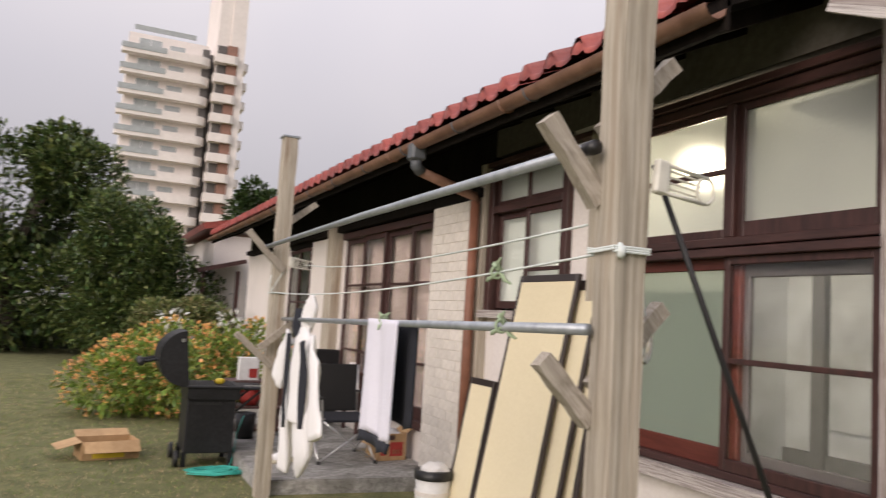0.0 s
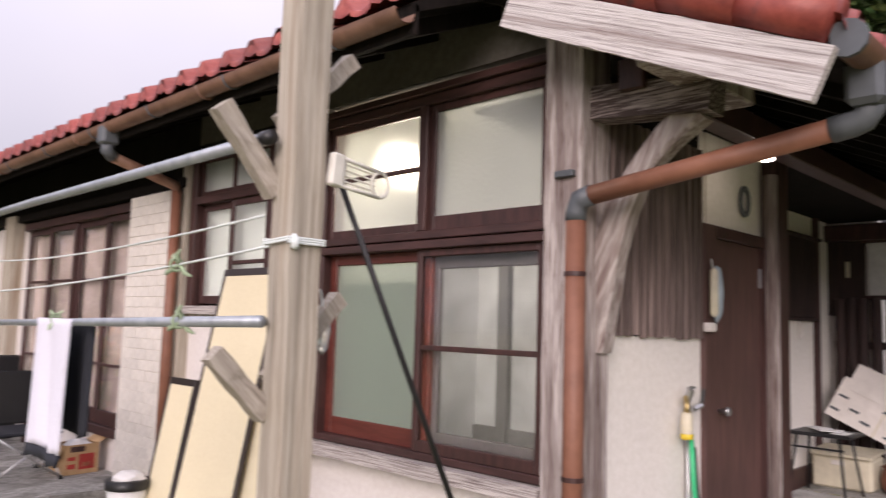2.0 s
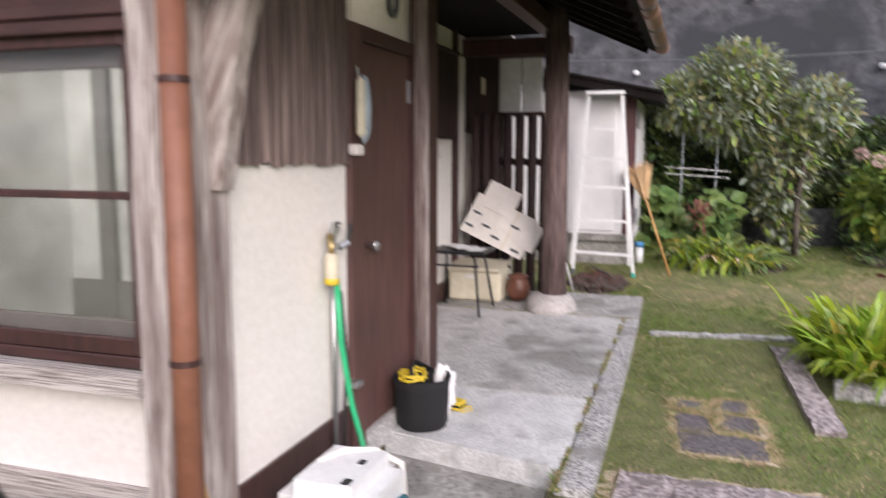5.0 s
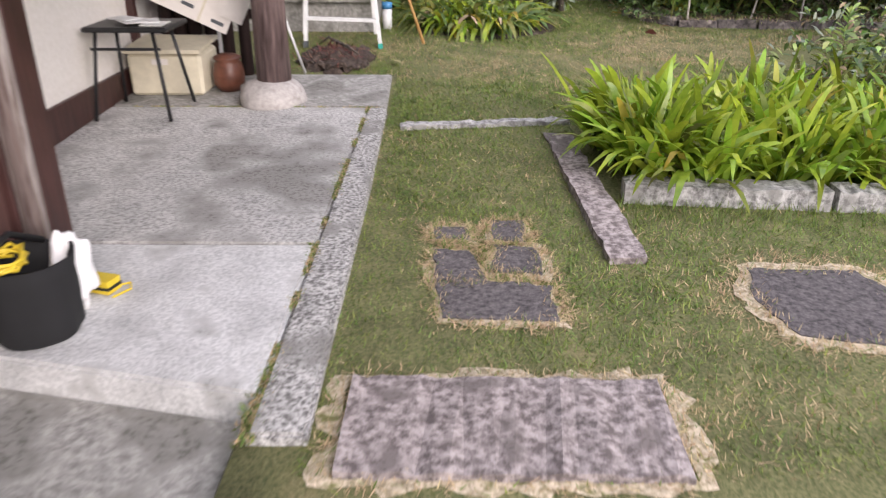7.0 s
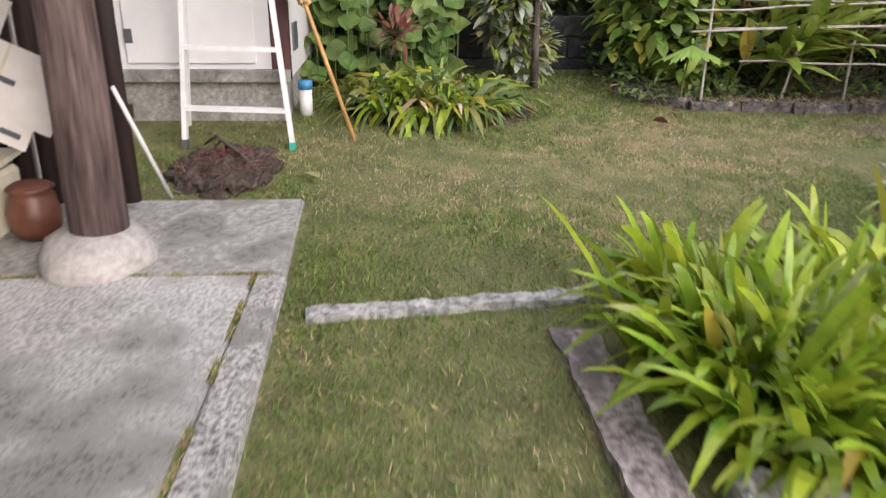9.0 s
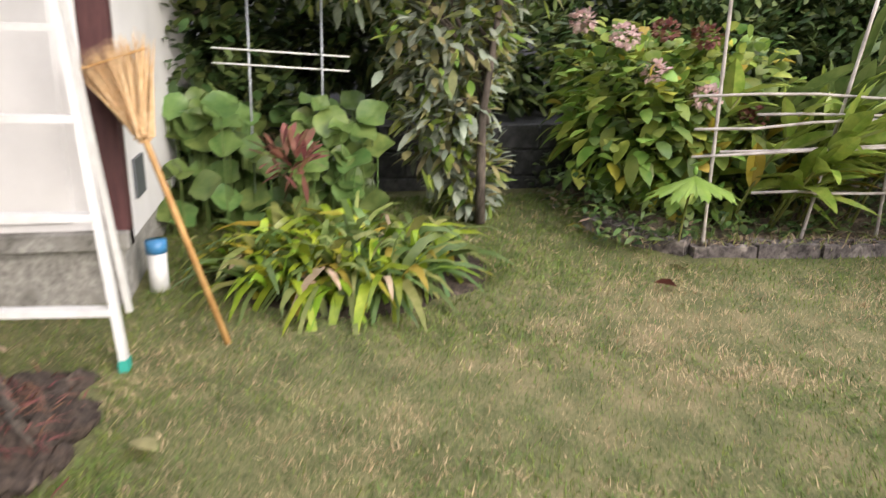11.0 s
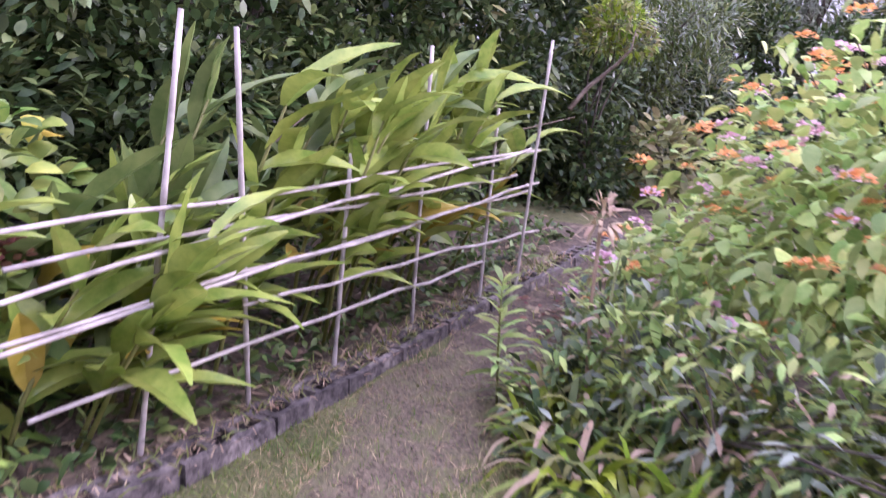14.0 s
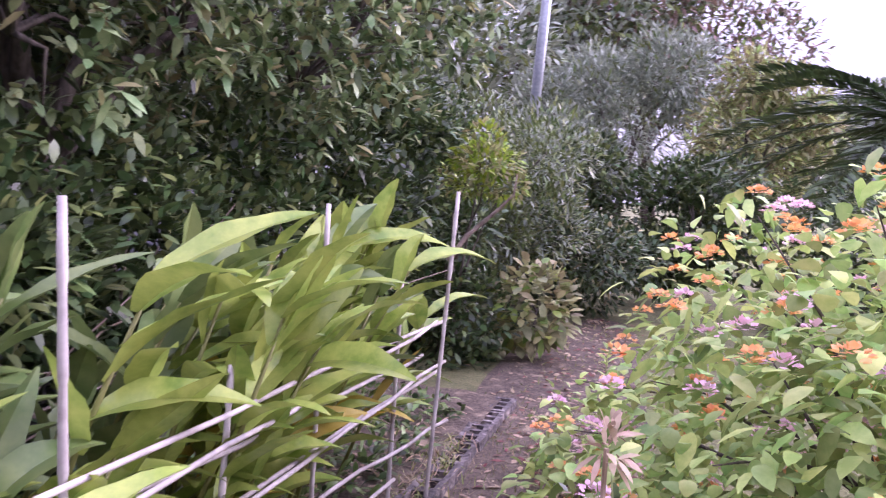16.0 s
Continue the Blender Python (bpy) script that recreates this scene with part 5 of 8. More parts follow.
tagged(leaves("dry_heart", [(L_RUST, LANCE, pos, outward(d, 0.8), 0.14, 0.03, 0.2, 0.3)], cl), "rusty withered heart leaves", kind="stuff")


def limbs(parent, base, height, tips, r, name="trunk"):
    """A tapered trunk with limbs that reach for the given tips."""
    bm = bmesh.new()
    b = Vector(base)
    top = b + Vector((random.uniform(-0.08, 0.08) * height, random.uniform(-0.08, 0.08) * height, height))
    mid = b.lerp(top, 0.5) + Vector((random.uniform(-0.06, 0.06) * height, random.uniform(-0.06, 0.06) * height, 0))
    tube([b, b.lerp(mid, 0.5), mid, top], [r, r * 0.85, r * 0.7, r * 0.5], 8, bm)
    for tip in tips:
        tp = Vector(tip)
        s = b.lerp(top, random.uniform(0.45, 1.0))
        k = s.lerp(tp, 0.5) + Vector((random.uniform(-0.1, 0.1), random.uniform(-0.1, 0.1), 0.12 * (tp - s).length))
        tube([s, s.lerp(k, 0.5) + Vector((0, 0, 0.03)), k, tp], [r * 0.45, r * 0.36, r * 0.25, r * 0.08], 6, bm)
    return part(name, bm, M_BARK, parent, smooth=True)


def tree(name, label, base, height, r, lobes, n, mats, ln, wd, shape=SMALL, up=0.25, category="tree", inner=0.55, group=""):
    t = thing(name, label, category, group, at=(0, 0, 0))
    limbs(t, base, height, [(l[0], l[1], l[2]) for l in lobes], r)
    sets = []
    for m, share in mats:
        pos, d = cloud(lobes, int(n * share), inner)
        sets.append((m, shape, pos, outward(d, up, 0.6), rng.uniform(*ln, len(pos)), rng.uniform(*wd, len(pos)), 0.2, 0.3))
    leaves("crown", sets, t)
    return t


def lobes_round(cx, cy, cz, rx, ry, rz, n, size=0.5):
    """n smaller lobes over the hull of an ellipsoid, for an uneven crown."""
    out = [(cx, cy, cz, rx * 0.8, ry * 0.8, rz * 0.8)]
    for i in range(n):
        d = rng.normal(0, 1, 3)
        d /= np.linalg.norm(d)
        s = size * rng.uniform(0.6, 1.15)
        out.append((cx + d[0] * rx * 0.8, cy + d[1] * ry * 0.8, cz + d[2] * rz * 0.75, rx * s, ry * s, rz * s))
    return out


# behind the lawn, past the house
tree("broadleaf_tree", "large dark green broadleaf tree beyond the lawn", (-1.8, 22.5, 0), 2.6, 0.3, lobes_round(-2.2, 22.5, 3.9, 2.5, 2.0, 2.3, 16, 0.42) + [(-2.0, 22, 1.4, 2.6, 1.6, 1.3), (0.2, 21.5, 1.5, 1.8, 1.4, 1.4), (-4.5, 22.5, 1.6, 2.2, 1.6, 1.5)], 34000, [(L_TREE, 0.5), (L_TREE2, 0.5)], (0.14, 0.24), (0.065, 0.125), SMALL, 0.5)
tree("broadleaf_tree", "rounded dark green tree beside the large one", (1.2, 19.5, 0), 1.6, 0.2, lobes_round(0.95, 19.5, 2.3, 1.35, 1.4, 1.75, 14, 0.42) + [(0.9, 19.2, 1.0, 1.5, 1.2, 1.0), (2.0, 19.4, 1.4, 1.1, 1.0, 1.2)], 26000, [(L_TREE, 0.5), (L_TREE2, 0.5)], (0.10, 0.18), (0.045, 0.09), SMALL, 0.5)
tree("garden_shrub", "light green clipped shrub before the trees", (1.9, 15.0, 0), 0.7, 0.08, lobes_round(1.75, 15.0, 1.05, 0.9, 0.7, 0.5, 10, 0.45), 7000, [(L_TREE2, 0.5), (L_PALE, 0.5)], (0.08, 0.14), (0.035, 0.06), OVAL, 0.5, "shrub")
tree("broadleaf_tree", "distant green tree behind the roof end", (7.5, 40, 0), 4, 0.4, lobes_round(7.4, 40, 6.0, 1.8, 2, 1.8, 8), 6000, [(L_TREE, 1.0)], (0.25, 0.4), (0.12, 0.2))
tagged(put("wall_garden", box(-9, 3.2, 23.5, 23.8, 0, 1.15), M_BLOCK), "low grey concrete garden wall", "garden wall", kind="structure")
for i in range(3):
    tree("broadleaf_tree", "dark green tree along the garden wall", (-6 - i * 4.0, 24.5, 0), 3, 0.3, lobes_round(-6 - i * 4.0, 24.5, 3.6, 2.4, 2, 2.4, 10, 0.42), 9000, [(L_TREE, 0.8), (L_TREE2, 0.2)], (0.2, 0.34), (0.1, 0.16), OVAL)

t = thing("lantana_hedge", "loose green hedge dotted with small orange flowers", "hedge")
hl = [(0.45, 10.7, 0.42, 0.7, 0.6, 0.42), (1.0, 10.5, 0.55, 0.75, 0.6, 0.5), (1.7, 11.0, 0.62, 0.8, 0.6, 0.55), (2.3, 11.3, 0.7, 0.7, 0.6, 0.6), (1.2, 11.6, 0.75, 0.7, 0.6, 0.5), (0.7, 11.3, 0.6, 0.6, 0.5, 0.45)]
pos, d = cloud(hl, 9000, 0.5)
fp, fd = cloud(hl, 620, 1.0)
fp2, fd2 = np.repeat(fp, 5, axis=0) + rng.normal(0, 0.018, (len(fp) * 5, 3)), np.repeat(fd, 5, axis=0)
leaves("foliage", [(L_HYD, OVAL, pos, outward(d, 0.4), rng.uniform(0.06, 0.11, len(pos)), rng.uniform(0.03, 0.05, len(pos)), 0.3, 0.3)], t)
leaves("bloom", [(L_ORANGE, SMALL, fp2, outward(fd2, 0.6, 0.7), 0.05, 0.045, 0.1, 0.2)], t)["label"] = "small orange flower heads"
for k, (x, y) in enumerate([(1.15, 11.9), (2.1, 12.3)]):
    t = thing("white_lily", "white trumpet flowers above sword leaves", "flower", "white lilies by the hedge")
    pos, d = cloud([(x, y, 1.25, 0.22, 0.2, 0.12)], 60)
    sp = np.tile([[x, y, 0.3]], (26, 1)) + rng.normal(0, 0.06, (26, 3)) * [1, 1, 0.3]
    leaves("leaf_tuft", [(L_STRAPD, STRAP, sp, upish(26, 0.25), rng.uniform(0.8, 1.1, 26), 0.05, 0.2, 0.4)], t)
    leaves("bloom", [(leaf_mat("white_petal", (0.7, 0.7, 0.66), (0.8, 0.8, 0.76), 0.1, 0.01), LANCE, pos, outward(d, 0.2), 0.12, 0.05, 0.3, 0.3)], t)

# by the shed and along the retaining wall
tree("variegated_shrub", "tall loose shrub with pale olive and yellow-green leaves", (10.75, -0.82, 0.3), 1.3, 0.035, [(11.05, -0.1, 2.05, 0.6, 0.6, 0.5), (10.95, -0.65, 1.6, 0.45, 0.45, 0.6), (11.1, -0.1, 2.45, 0.55, 0.6, 0.4), (11.15, 0.5, 2.15, 0.5, 0.45, 0.35), (10.9, -1.0, 2.0, 0.42, 0.42, 0.4), (10.95, -0.62, 1.05, 0.34, 0.30, 0.55), (10.98, -0.78, 0.62, 0.24, 0.22, 0.4)], 9500, [(L_PALE, 0.30), (L_SILVER, 0.48), (L_HYD, 0.22)], (0.07, 0.15), (0.025, 0.06), OVAL, 0.2, "shrub", 0.4)
tree("garden_shrub", "dark green shrub behind the shed corner", (11.6, 1.3, 0.3), 1.0, 0.05, lobes_round(11.8, 1.1, 1.3, 0.9, 0.9, 0.9, 8), 9000, [(L_TREE, 0.6), (L_TREE2, 0.4)], (0.08, 0.15), (0.04, 0.07), OVAL, 0.3, "shrub")
tree("garden_shrub", "dark green shrub above the retaining wall", (12.6, -1.2, 0.7), 0.8, 0.05, lobes_round(12.6, -1.0, 1.25, 0.8, 1.4, 0.75, 9), 9000, [(L_TREE, 0.5), (L_TREE2, 0.5)], (0.08, 0.16), (0.04, 0.07), OVAL, 0.3, "shrub")
tree("garden_shrub", "dense green shrub above the retaining wall", (12.8, -3.5, 0.7), 0.8, 0.05, lobes_round(12.8, -3.3, 1.3, 0.8, 1.5, 0.8, 9), 9000, [(L_TREE, 0.5), (L_TREE2, 0.5)], (0.08, 0.16), (0.04, 0.07), OVAL, 0.3, "shrub")


def disc_leaves(name, label, places, mat, r, category):
    """Big round leaves on stalks."""
    t = thing(name, label, category)
    bm, st = bmesh.new(), bmesh.new()
    for x, y, z in places:
        rr = r * random.uniform(0.7, 1.2)
        m = pose(x, y, z, random.uniform(-25, 25), random.uniform(-55, -15), 0) @ pose(0, 0, 0, 0, 0, random.uniform(0, 360))
        c = bm.verts.new(m @ Vector((0, 0, -0.03)))
        ring = [bm.verts.new(m @ Vector((rr * math.cos(a) * (0.8 if k == 0 else 1), rr * math.sin(a), 0.02 * math.sin(3 * a)))) for k, a in enumerate([j * math.pi / 6 for j in range(12)])]
        for k in range(12):
            bm.faces.new((c, ring[k], ring[(k + 1) % 12]))
        tube([(x + 0.05, y, ground_z(x, y)), (x + 0.02, y, z - 0.1), m @ Vector((0, 0, -0.03))], 0.004, 5, st)
    part("leaf_disc", bm, mat, t, smooth=True)
    part("leaf_stalk", st, L_DARK_SHADED, t)
    return t


disc_leaves("butterbur", "stand of big round green leaves behind the clump", [(rng.uniform(10.55, 11.3), rng.uniform(-0.2, 1.0), rng.uniform(0.3, 1.05)) for _ in range(170)], L_DARK_SHADED, 0.088, "plant")

t = thing("hydrangea", "broad-leaved hydrangea bush with faded pink flower heads", "bush")
hy = [(10.95, -2.1, 0.85, 0.5, 0.5, 0.5), (10.85, -1.75, 0.95, 0.4, 0.42, 0.45), (11.0, -2.5, 1.0, 0.45, 0.45, 0.45), (10.75, -2.2, 0.62, 0.42, 0.45, 0.35), (11.2, -1.9, 1.1, 0.45, 0.5, 0.4)]
limbs(t, (10.95, -2.1, 0.35), 0.5, [(l[0], l[1], l[2]) for l in hy], 0.03, "branch")
sets = []
for m, n in ((L_HYD, 1500), (L_YELLOW, 70), (L_DARK_SHADED, 350)):
    pos, d = cloud(hy, n, 0.6)
    sets.append((m, ROUND, pos, outward(d, 0.25, 0.5), rng.uniform(0.10, 0.16, n), rng.uniform(0.07, 0.11, n), 0.45, 0.35))
leaves("foliage", sets, t)
for k, (x, y, z, m) in enumerate([(10.62, -1.62, 1.42, L_BLUSH), (10.6, -1.82, 1.22, L_BLUSH), (10.5, -2.1, 1.08, L_BLUSH), (10.75, -2.2, 1.42, L_RUST), (10.8, -1.95, 1.45, L_RUST), (11.0, -1.5, 1.5, L_BLUSH), (10.55, -2.45, 0.95, L_RUST)]):
    pos, d = cloud([(x, y, z, 0.075, 0.075, 0.055)], 110, 0.7)
    leaves("flower_head", [(m, SMALL, pos, outward(d, 0.1, 0.4), 0.035, 0.035, 0.1, 0.2)], t)["label"] = "faded pink flower head" if m is L_BLUSH else "withered brown flower head"

# bamboo rails
POSTS = [(10.13, -1.97, 10.12, -1.97, 1.85), (10.13, -2.58, 10.07, -2.80, 1.72), (10.10, -3.05, 10.08, -3.04, 1.68), (10.07, -3.53, 10.1, -3.7, 1.2), (10.1, -4.2, 10.1, -4.35, 1.66), (10.0, -4.75, 10.0, -4.9, 1.35), (9.92, -5.05, 9.85, -5.25, 1.72)]
for i, (x, y, x2, y2, h) in enumerate(POSTS):
    bm = bmesh.new()
    a, b = Vector((x, y, 0.28)), Vector((x2, y2, h))
    k = 7
    tube([a.lerp(b, j / k + e) for j in range(k) for e in (0.0, 0.012, 0.024)][1:] + [b], [0.0092, 0.0112, 0.0092] * 7, 8, bm)
    tagged(put("bamboo_cane", bm, M_BAMBOO, True), "upright grey bamboo cane of the plant rail", "cane", "upright canes of the rail")
RAILS = [((-1.80, 1.13), (-5.35, 1.09), 10.09), ((-2.2, 1.02), (-5.1, 0.96), 10.12), ((-1.82, 0.945), (-5.2, 1.10), 10.075), ((-1.82, 0.805), (-5.3, 0.90), 10.07), ((-2.0, 0.83), (-5.25, 0.87), 10.10), ((-2.2, 0.60), (-4.6, 0.56), 10.08), ((-3.0, 0.72), (-5.3, 0.62), 10.06)]
for (y0, z0), (y1, z1), x in RAILS:
    a, b = Vector((x, y0, z0)), Vector((x - 0.16, y1, z1))
    pts = [a.lerp(b, j / 10) + Vector((random.uniform(-0.012, 0.012), 0, random.uniform(-0.012, 0.012))) for j in range(11)]
    tagged(put("bamboo_rail", tube(pts, 0.0080, 7), M_BAMBOO, True), "level grey bamboo cane tied to the uprights", "cane", "level canes of the rail")

# ginger plants behind the rails
def ribbed_leaf(pos, way, ln, wd, droop, material, parent):
    """A long leaf creased along its midrib, with a slightly waved edge."""
    w = Vector(way).normalized()
    side = (w.cross(Vector((0, 0, 1))) + Vector(rng.normal(0, 0.3, 3))).normalized()
    side = (side - w * side.dot(w)).normalized()
    up = side.cross(w)
    bm = bmesh.new()
    prev = None
    ph = rng.uniform(0, 6)
    for j in range(10):
        s = j / 9
        half = wd / 2 * (0.10 + 1.02 * math.sin(math.pi * min(1.0, (s * 0.97 + 0.03) ** 0.8)) ** 0.85)
        c = Vector(pos) + w * ln * s - Vector((0, 0, droop * ln * s * s))
        wave = 0.10 * math.sin(s * 15 + ph)
        row = [bm.verts.new(c - side * half + up * half * (0.42 + wave)), bm.verts.new(c), bm.verts.new(c + side * half + up * half * (0.42 - wave))]
        if prev:
            for a in (0, 1):
                f = bm.faces.new((prev[a], prev[a + 1], row[a + 1], row[a]))
                f.smooth = True
            bm.edges.get((prev[1], row[1])).smooth = False
        prev = row
    return part("leaf", bm, material, parent)


for i in range(54):
    x, y = rng.uniform(10.2, 10.95), rng.uniform(-5.1, -2.1)
    if y > -2.5 and rng.random() < 0.5:
        y -= 1.6
    t = thing("ginger_plant", "ginger plant with long glossy green leaves on one stem", "plant", "ginger plants behind the rail")
    h = rng.uniform(0.7, 1.15) * (0.66 if y > -2.85 else 1.0)
    lean = np.array([-0.16 + rng.normal(0, 0.10), -0.22 + rng.normal(0, 0.10), 1.0])
    z0 = 0.34
    stem = [Vector((x, y, z0)) + Vector(lean * h * s) + Vector((-0.12 * s * s, -0.06 * s * s, 0)) for s in (0, 0.33, 0.66, 1.0)]
    part("stem", tube(stem, [0.010, 0.009, 0.008, 0.005], 6), L_STRAPD, t, smooth=True)
    n = int(rng.integers(9, 13))
    a = rng.uniform(-0.6, 0.6)
    # rear plants and some others take the darker leaf as if in shade
    m = L_DARK_SHADED if x > 10.74 or rng.random() < (0.3 if y > -3.1 else 0.10) else L_GINGER
    for j in range(n):
        k = 0.30 + 0.70 * j / (n - 1)
        sgn = 1.0 if j % 2 else -1.0
        pos = (x + lean[0] * h * k - 0.12 * k * k, y + lean[1] * h * k - 0.06 * k * k, z0 + h * k)
        way = np.array([sgn * np.sin(a) * 0.5 - 0.46, sgn * np.cos(a) * 0.5 - 0.36, 0.30 + 0.52 * k]) + rng.normal(0, 0.22, 3)
        old = j < 4 and rng.random() < 0.22
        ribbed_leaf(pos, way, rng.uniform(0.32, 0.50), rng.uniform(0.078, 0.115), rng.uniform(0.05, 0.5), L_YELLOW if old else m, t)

# dark leaf colours here carry the shade below the ginger leaves
t = thing("bed_weeds", "low weeds and litter, coloured dark for the shade under the ginger plants", "weeds")
n = 5200
pos = np.stack([rng.uniform(10.12, 11.5, n), rng.uniform(-6.6, -1.35, n), rng.uniform(0.30, 0.62, n)], axis=1)
pos[:, 2] = 0.31 + (pos[:, 2] - 0.30) * np.clip((pos[:, 0] - 10.1) * 1.6, 0.15, 1)
leaves("foliage", [(L_DARK_SHADED, LANCE, pos[:2400], upish(2400, 0.9), rng.uniform(0.06, 0.14, 2400), rng.uniform(0.015, 0.035, 2400), 0.4, 0.2), (L_TREE, OVAL, pos[2400:4300], upish(1900, 1.0), rng.uniform(0.05, 0.1, 1900), rng.uniform(0.025, 0.05, 1900), 0.4, 0.2), (L_DRYL, LANCE, pos[4300:] * [1, 1, 0] + [0, 0, 0.335], rng.normal(0, 1, (900, 3)) * [1, 1, 0.15], rng.uniform(0.05, 0.12, 900), 0.016, 0.1, 0.2)], t)
t = thing("edge_weeds", "dry litter and weeds along the bed edging", "weeds")
n = 1500
y = rng.uniform(-6.0, -1.5, n)
pos = np.stack([np.interp(-y, [1.5, 2.6, 4.3, 5.6, 7.0], [10.2, 10.0, 9.99, 9.94, 9.92]) + rng.normal(0.06, 0.06, n), y, np.full(n, 0.30)], axis=1)
leaves("litter", [(L_DRYL, BLADE, pos[:800], upish(800, 1.0), rng.uniform(0.04, 0.11, 800), 0.007, 0.5, 0.2), (L_STRAPD, BLADE, pos[800:], upish(700, 0.8), rng.uniform(0.05, 0.12, 700), 0.008, 0.4, 0.2)], t)

n = 1500
pos = np.stack([rng.normal(9.55, 0.32, n), rng.uniform(-11.2, -4.6, n), np.zeros(n)], axis=1)
pos[:, 2] = ground_za(pos[:, 0]) + 0.022
tagged(leaves("leaf_litter", [(L_DRYL, OVAL, pos[:600], rng.normal(0, 1, (600, 3)) * [1, 1, 0.2], rng.uniform(0.03, 0.08, 600), rng.uniform(0.015, 0.035, 600), 0.1, 0.3), (L_RUST, OVAL, pos[600:1000], rng.normal(0, 1, (400, 3)) * [1, 1, 0.2], rng.uniform(0.03, 0.08, 400), 0.025, 0.1, 0.3), (L_STRAPD, BLADE, pos[1000:], upish(500, 0.8), rng.uniform(0.05, 0.12, 500), 0.006, 0.4, 0.2)]), "dead leaves and weeds strewn on the earth path", "leaf litter", kind="stuff")

# palmate leaf by the first cane
t = thing("palmate_sapling", "lime green sapling with one big fingered leaf", "plant")
part("stem", tube([(10.10, -1.80, 0.26), (10.06, -1.80, 0.5), (10.0, -1.80, 0.70), (9.98, -1.80, 0.715)], 0.007, 6), L_STRAPD, t)


def palmate(at, size, turn):
    """A broad leaf with toothed fingers that hang down from the stalk."""
    bm = bmesh.new()
    o = bm.verts.new(Vector(at))
    edge = []
    for k in range(7):
        mid = -132 + k * 44
        ln = size * (1.0, 0.96, 0.86, 0.80, 0.86, 0.96, 1.0)[k]
        for da, r in ((-19, 0.56), (-13, 0.74), (-10, 0.72), (-6, 0.90), (-4, 0.88), (0, 1.0), (4, 0.87), (7, 0.91), (10, 0.70), (14, 0.74), (19, 0.58)):
            a = radians(mid + da + turn)
            q = Vector((-math.cos(a), math.sin(a), 0)) * ln * r
            q.z = -0.62 * (q.length / size) ** 1.7 * size + 0.02 * math.cos(radians(da * 9)) + random.uniform(-0.006, 0.006)
            edge.append(bm.verts.new(Vector(at) + q))
    for p, q in zip(edge, edge[1:]):
        bm.faces.new((o, p, q))
    return bm


part("fingered_leaf", palmate((9.98, -1.80, 0.72), 0.29, 10), L_LIME, t, smooth=True)
part("bud", blob((9.985, -1.80, 0.745), (0.012, 0.012, 0.025), 0.3, 2, 3), L_LIME, t, smooth=True)

# flowering lantana and companions
t = thing("lantana_shrub", "tall open lantana shrub with orange and pink flower heads", "shrub")
ll = [(8.55, -4.7, 0.75, 0.55, 0.7, 0.55), (8.15, -4.3, 1.0, 0.6, 0.6, 0.6), (7.8, -5.0, 1.15, 0.7, 0.7, 0.65), (8.5, -5.5, 1.0, 0.6, 0.7, 0.6), (7.5, -4.1, 1.05, 0.6, 0.6, 0.6), (8.95, -5.4, 0.45, 0.4, 0.7, 0.32), (7.75, -4.1, 0.75, 0.6, 0.5, 0.5), (7.4, -5.6, 1.3, 0.7, 0.7, 0.6)]
ll = [(a, b, c + 0.12, d, e, f) for a, b, c, d, e, f in ll] + [(8.75, -4.2, 0.6, 0.4, 0.45, 0.45), (9.25, -5.0, 0.42, 0.28, 0.5, 0.3), (9.3, -5.9, 0.42, 0.26, 0.5, 0.3)]
limbs(t, (8.1, -4.7, 0.12), 0.6, [(l[0], l[1], l[2] + 0.3) for l in ll] + [(8.3, -4.4, 1.7), (7.9, -4.2, 1.75), (8.55, -5.2, 1.65)], 0.03, "branch")
n = 5200
pos, d = cloud(ll, n, 0.35)
sets = [(L_LANT, ROUND, pos, outward(d, 0.2, 0.6), rng.uniform(0.06, 0.125, n), rng.uniform(0.04, 0.072, n), 0.45, 0.35)]
tips = np.array([(8.3, -4.4, 1.72), (7.9, -4.2, 1.8), (8.55, -5.2, 1.66), (8.05, -4.6, 1.7), (8.75, -4.9, 1.3), (7.7, -3.9, 1.65)])
tp = np.repeat(tips, 14, axis=0) + rng.normal(0, 0.07, (84, 3))
sets.append((L_LANT, OVAL, tp, rng.normal(0, 1, (84, 3)), 0.09, 0.05, 0.4, 0.3))
leaves("foliage", sets, t)
fp, fd = cloud(ll + [(9.1, -5.4, 0.35, 0.25, 0.5, 0.2)], 400, 1.02)
fp = np.concatenate([fp, tips + [0, 0, 0.08]])
fp = fp[rng.permutation(len(fp))[:320]]
for m, sel, lab in ((L_ORANGE, slice(0, None, 2), "orange flower heads"), (L_PINK, slice(1, None, 2), "pink flower heads")):
    c = fp[sel]
    q = np.repeat(c, 26, axis=0)
    dd = rng.normal(0, 1, q.shape)
    dd[:, 2] = np.abs(dd[:, 2])
    dd /= np.linalg.norm(dd, axis=1, keepdims=True)
    leaves("bloom", [(m, SMALL, q + dd * [0.036, 0.036, 0.021], dd, 0.026, 0.028, 0.1, 0.2)], t)["label"] = lab
t = thing("aster_border", "grey-green tangled border foliage with faded stems", "border plant")
al = [(8.75, -3.85, 0.45, 0.4, 0.35, 0.34), (8.35, -3.6, 0.5, 0.45, 0.35, 0.36), (8.98, -4.15, 0.42, 0.3, 0.4, 0.32), (7.9, -3.4, 0.5, 0.45, 0.4, 0.4)]
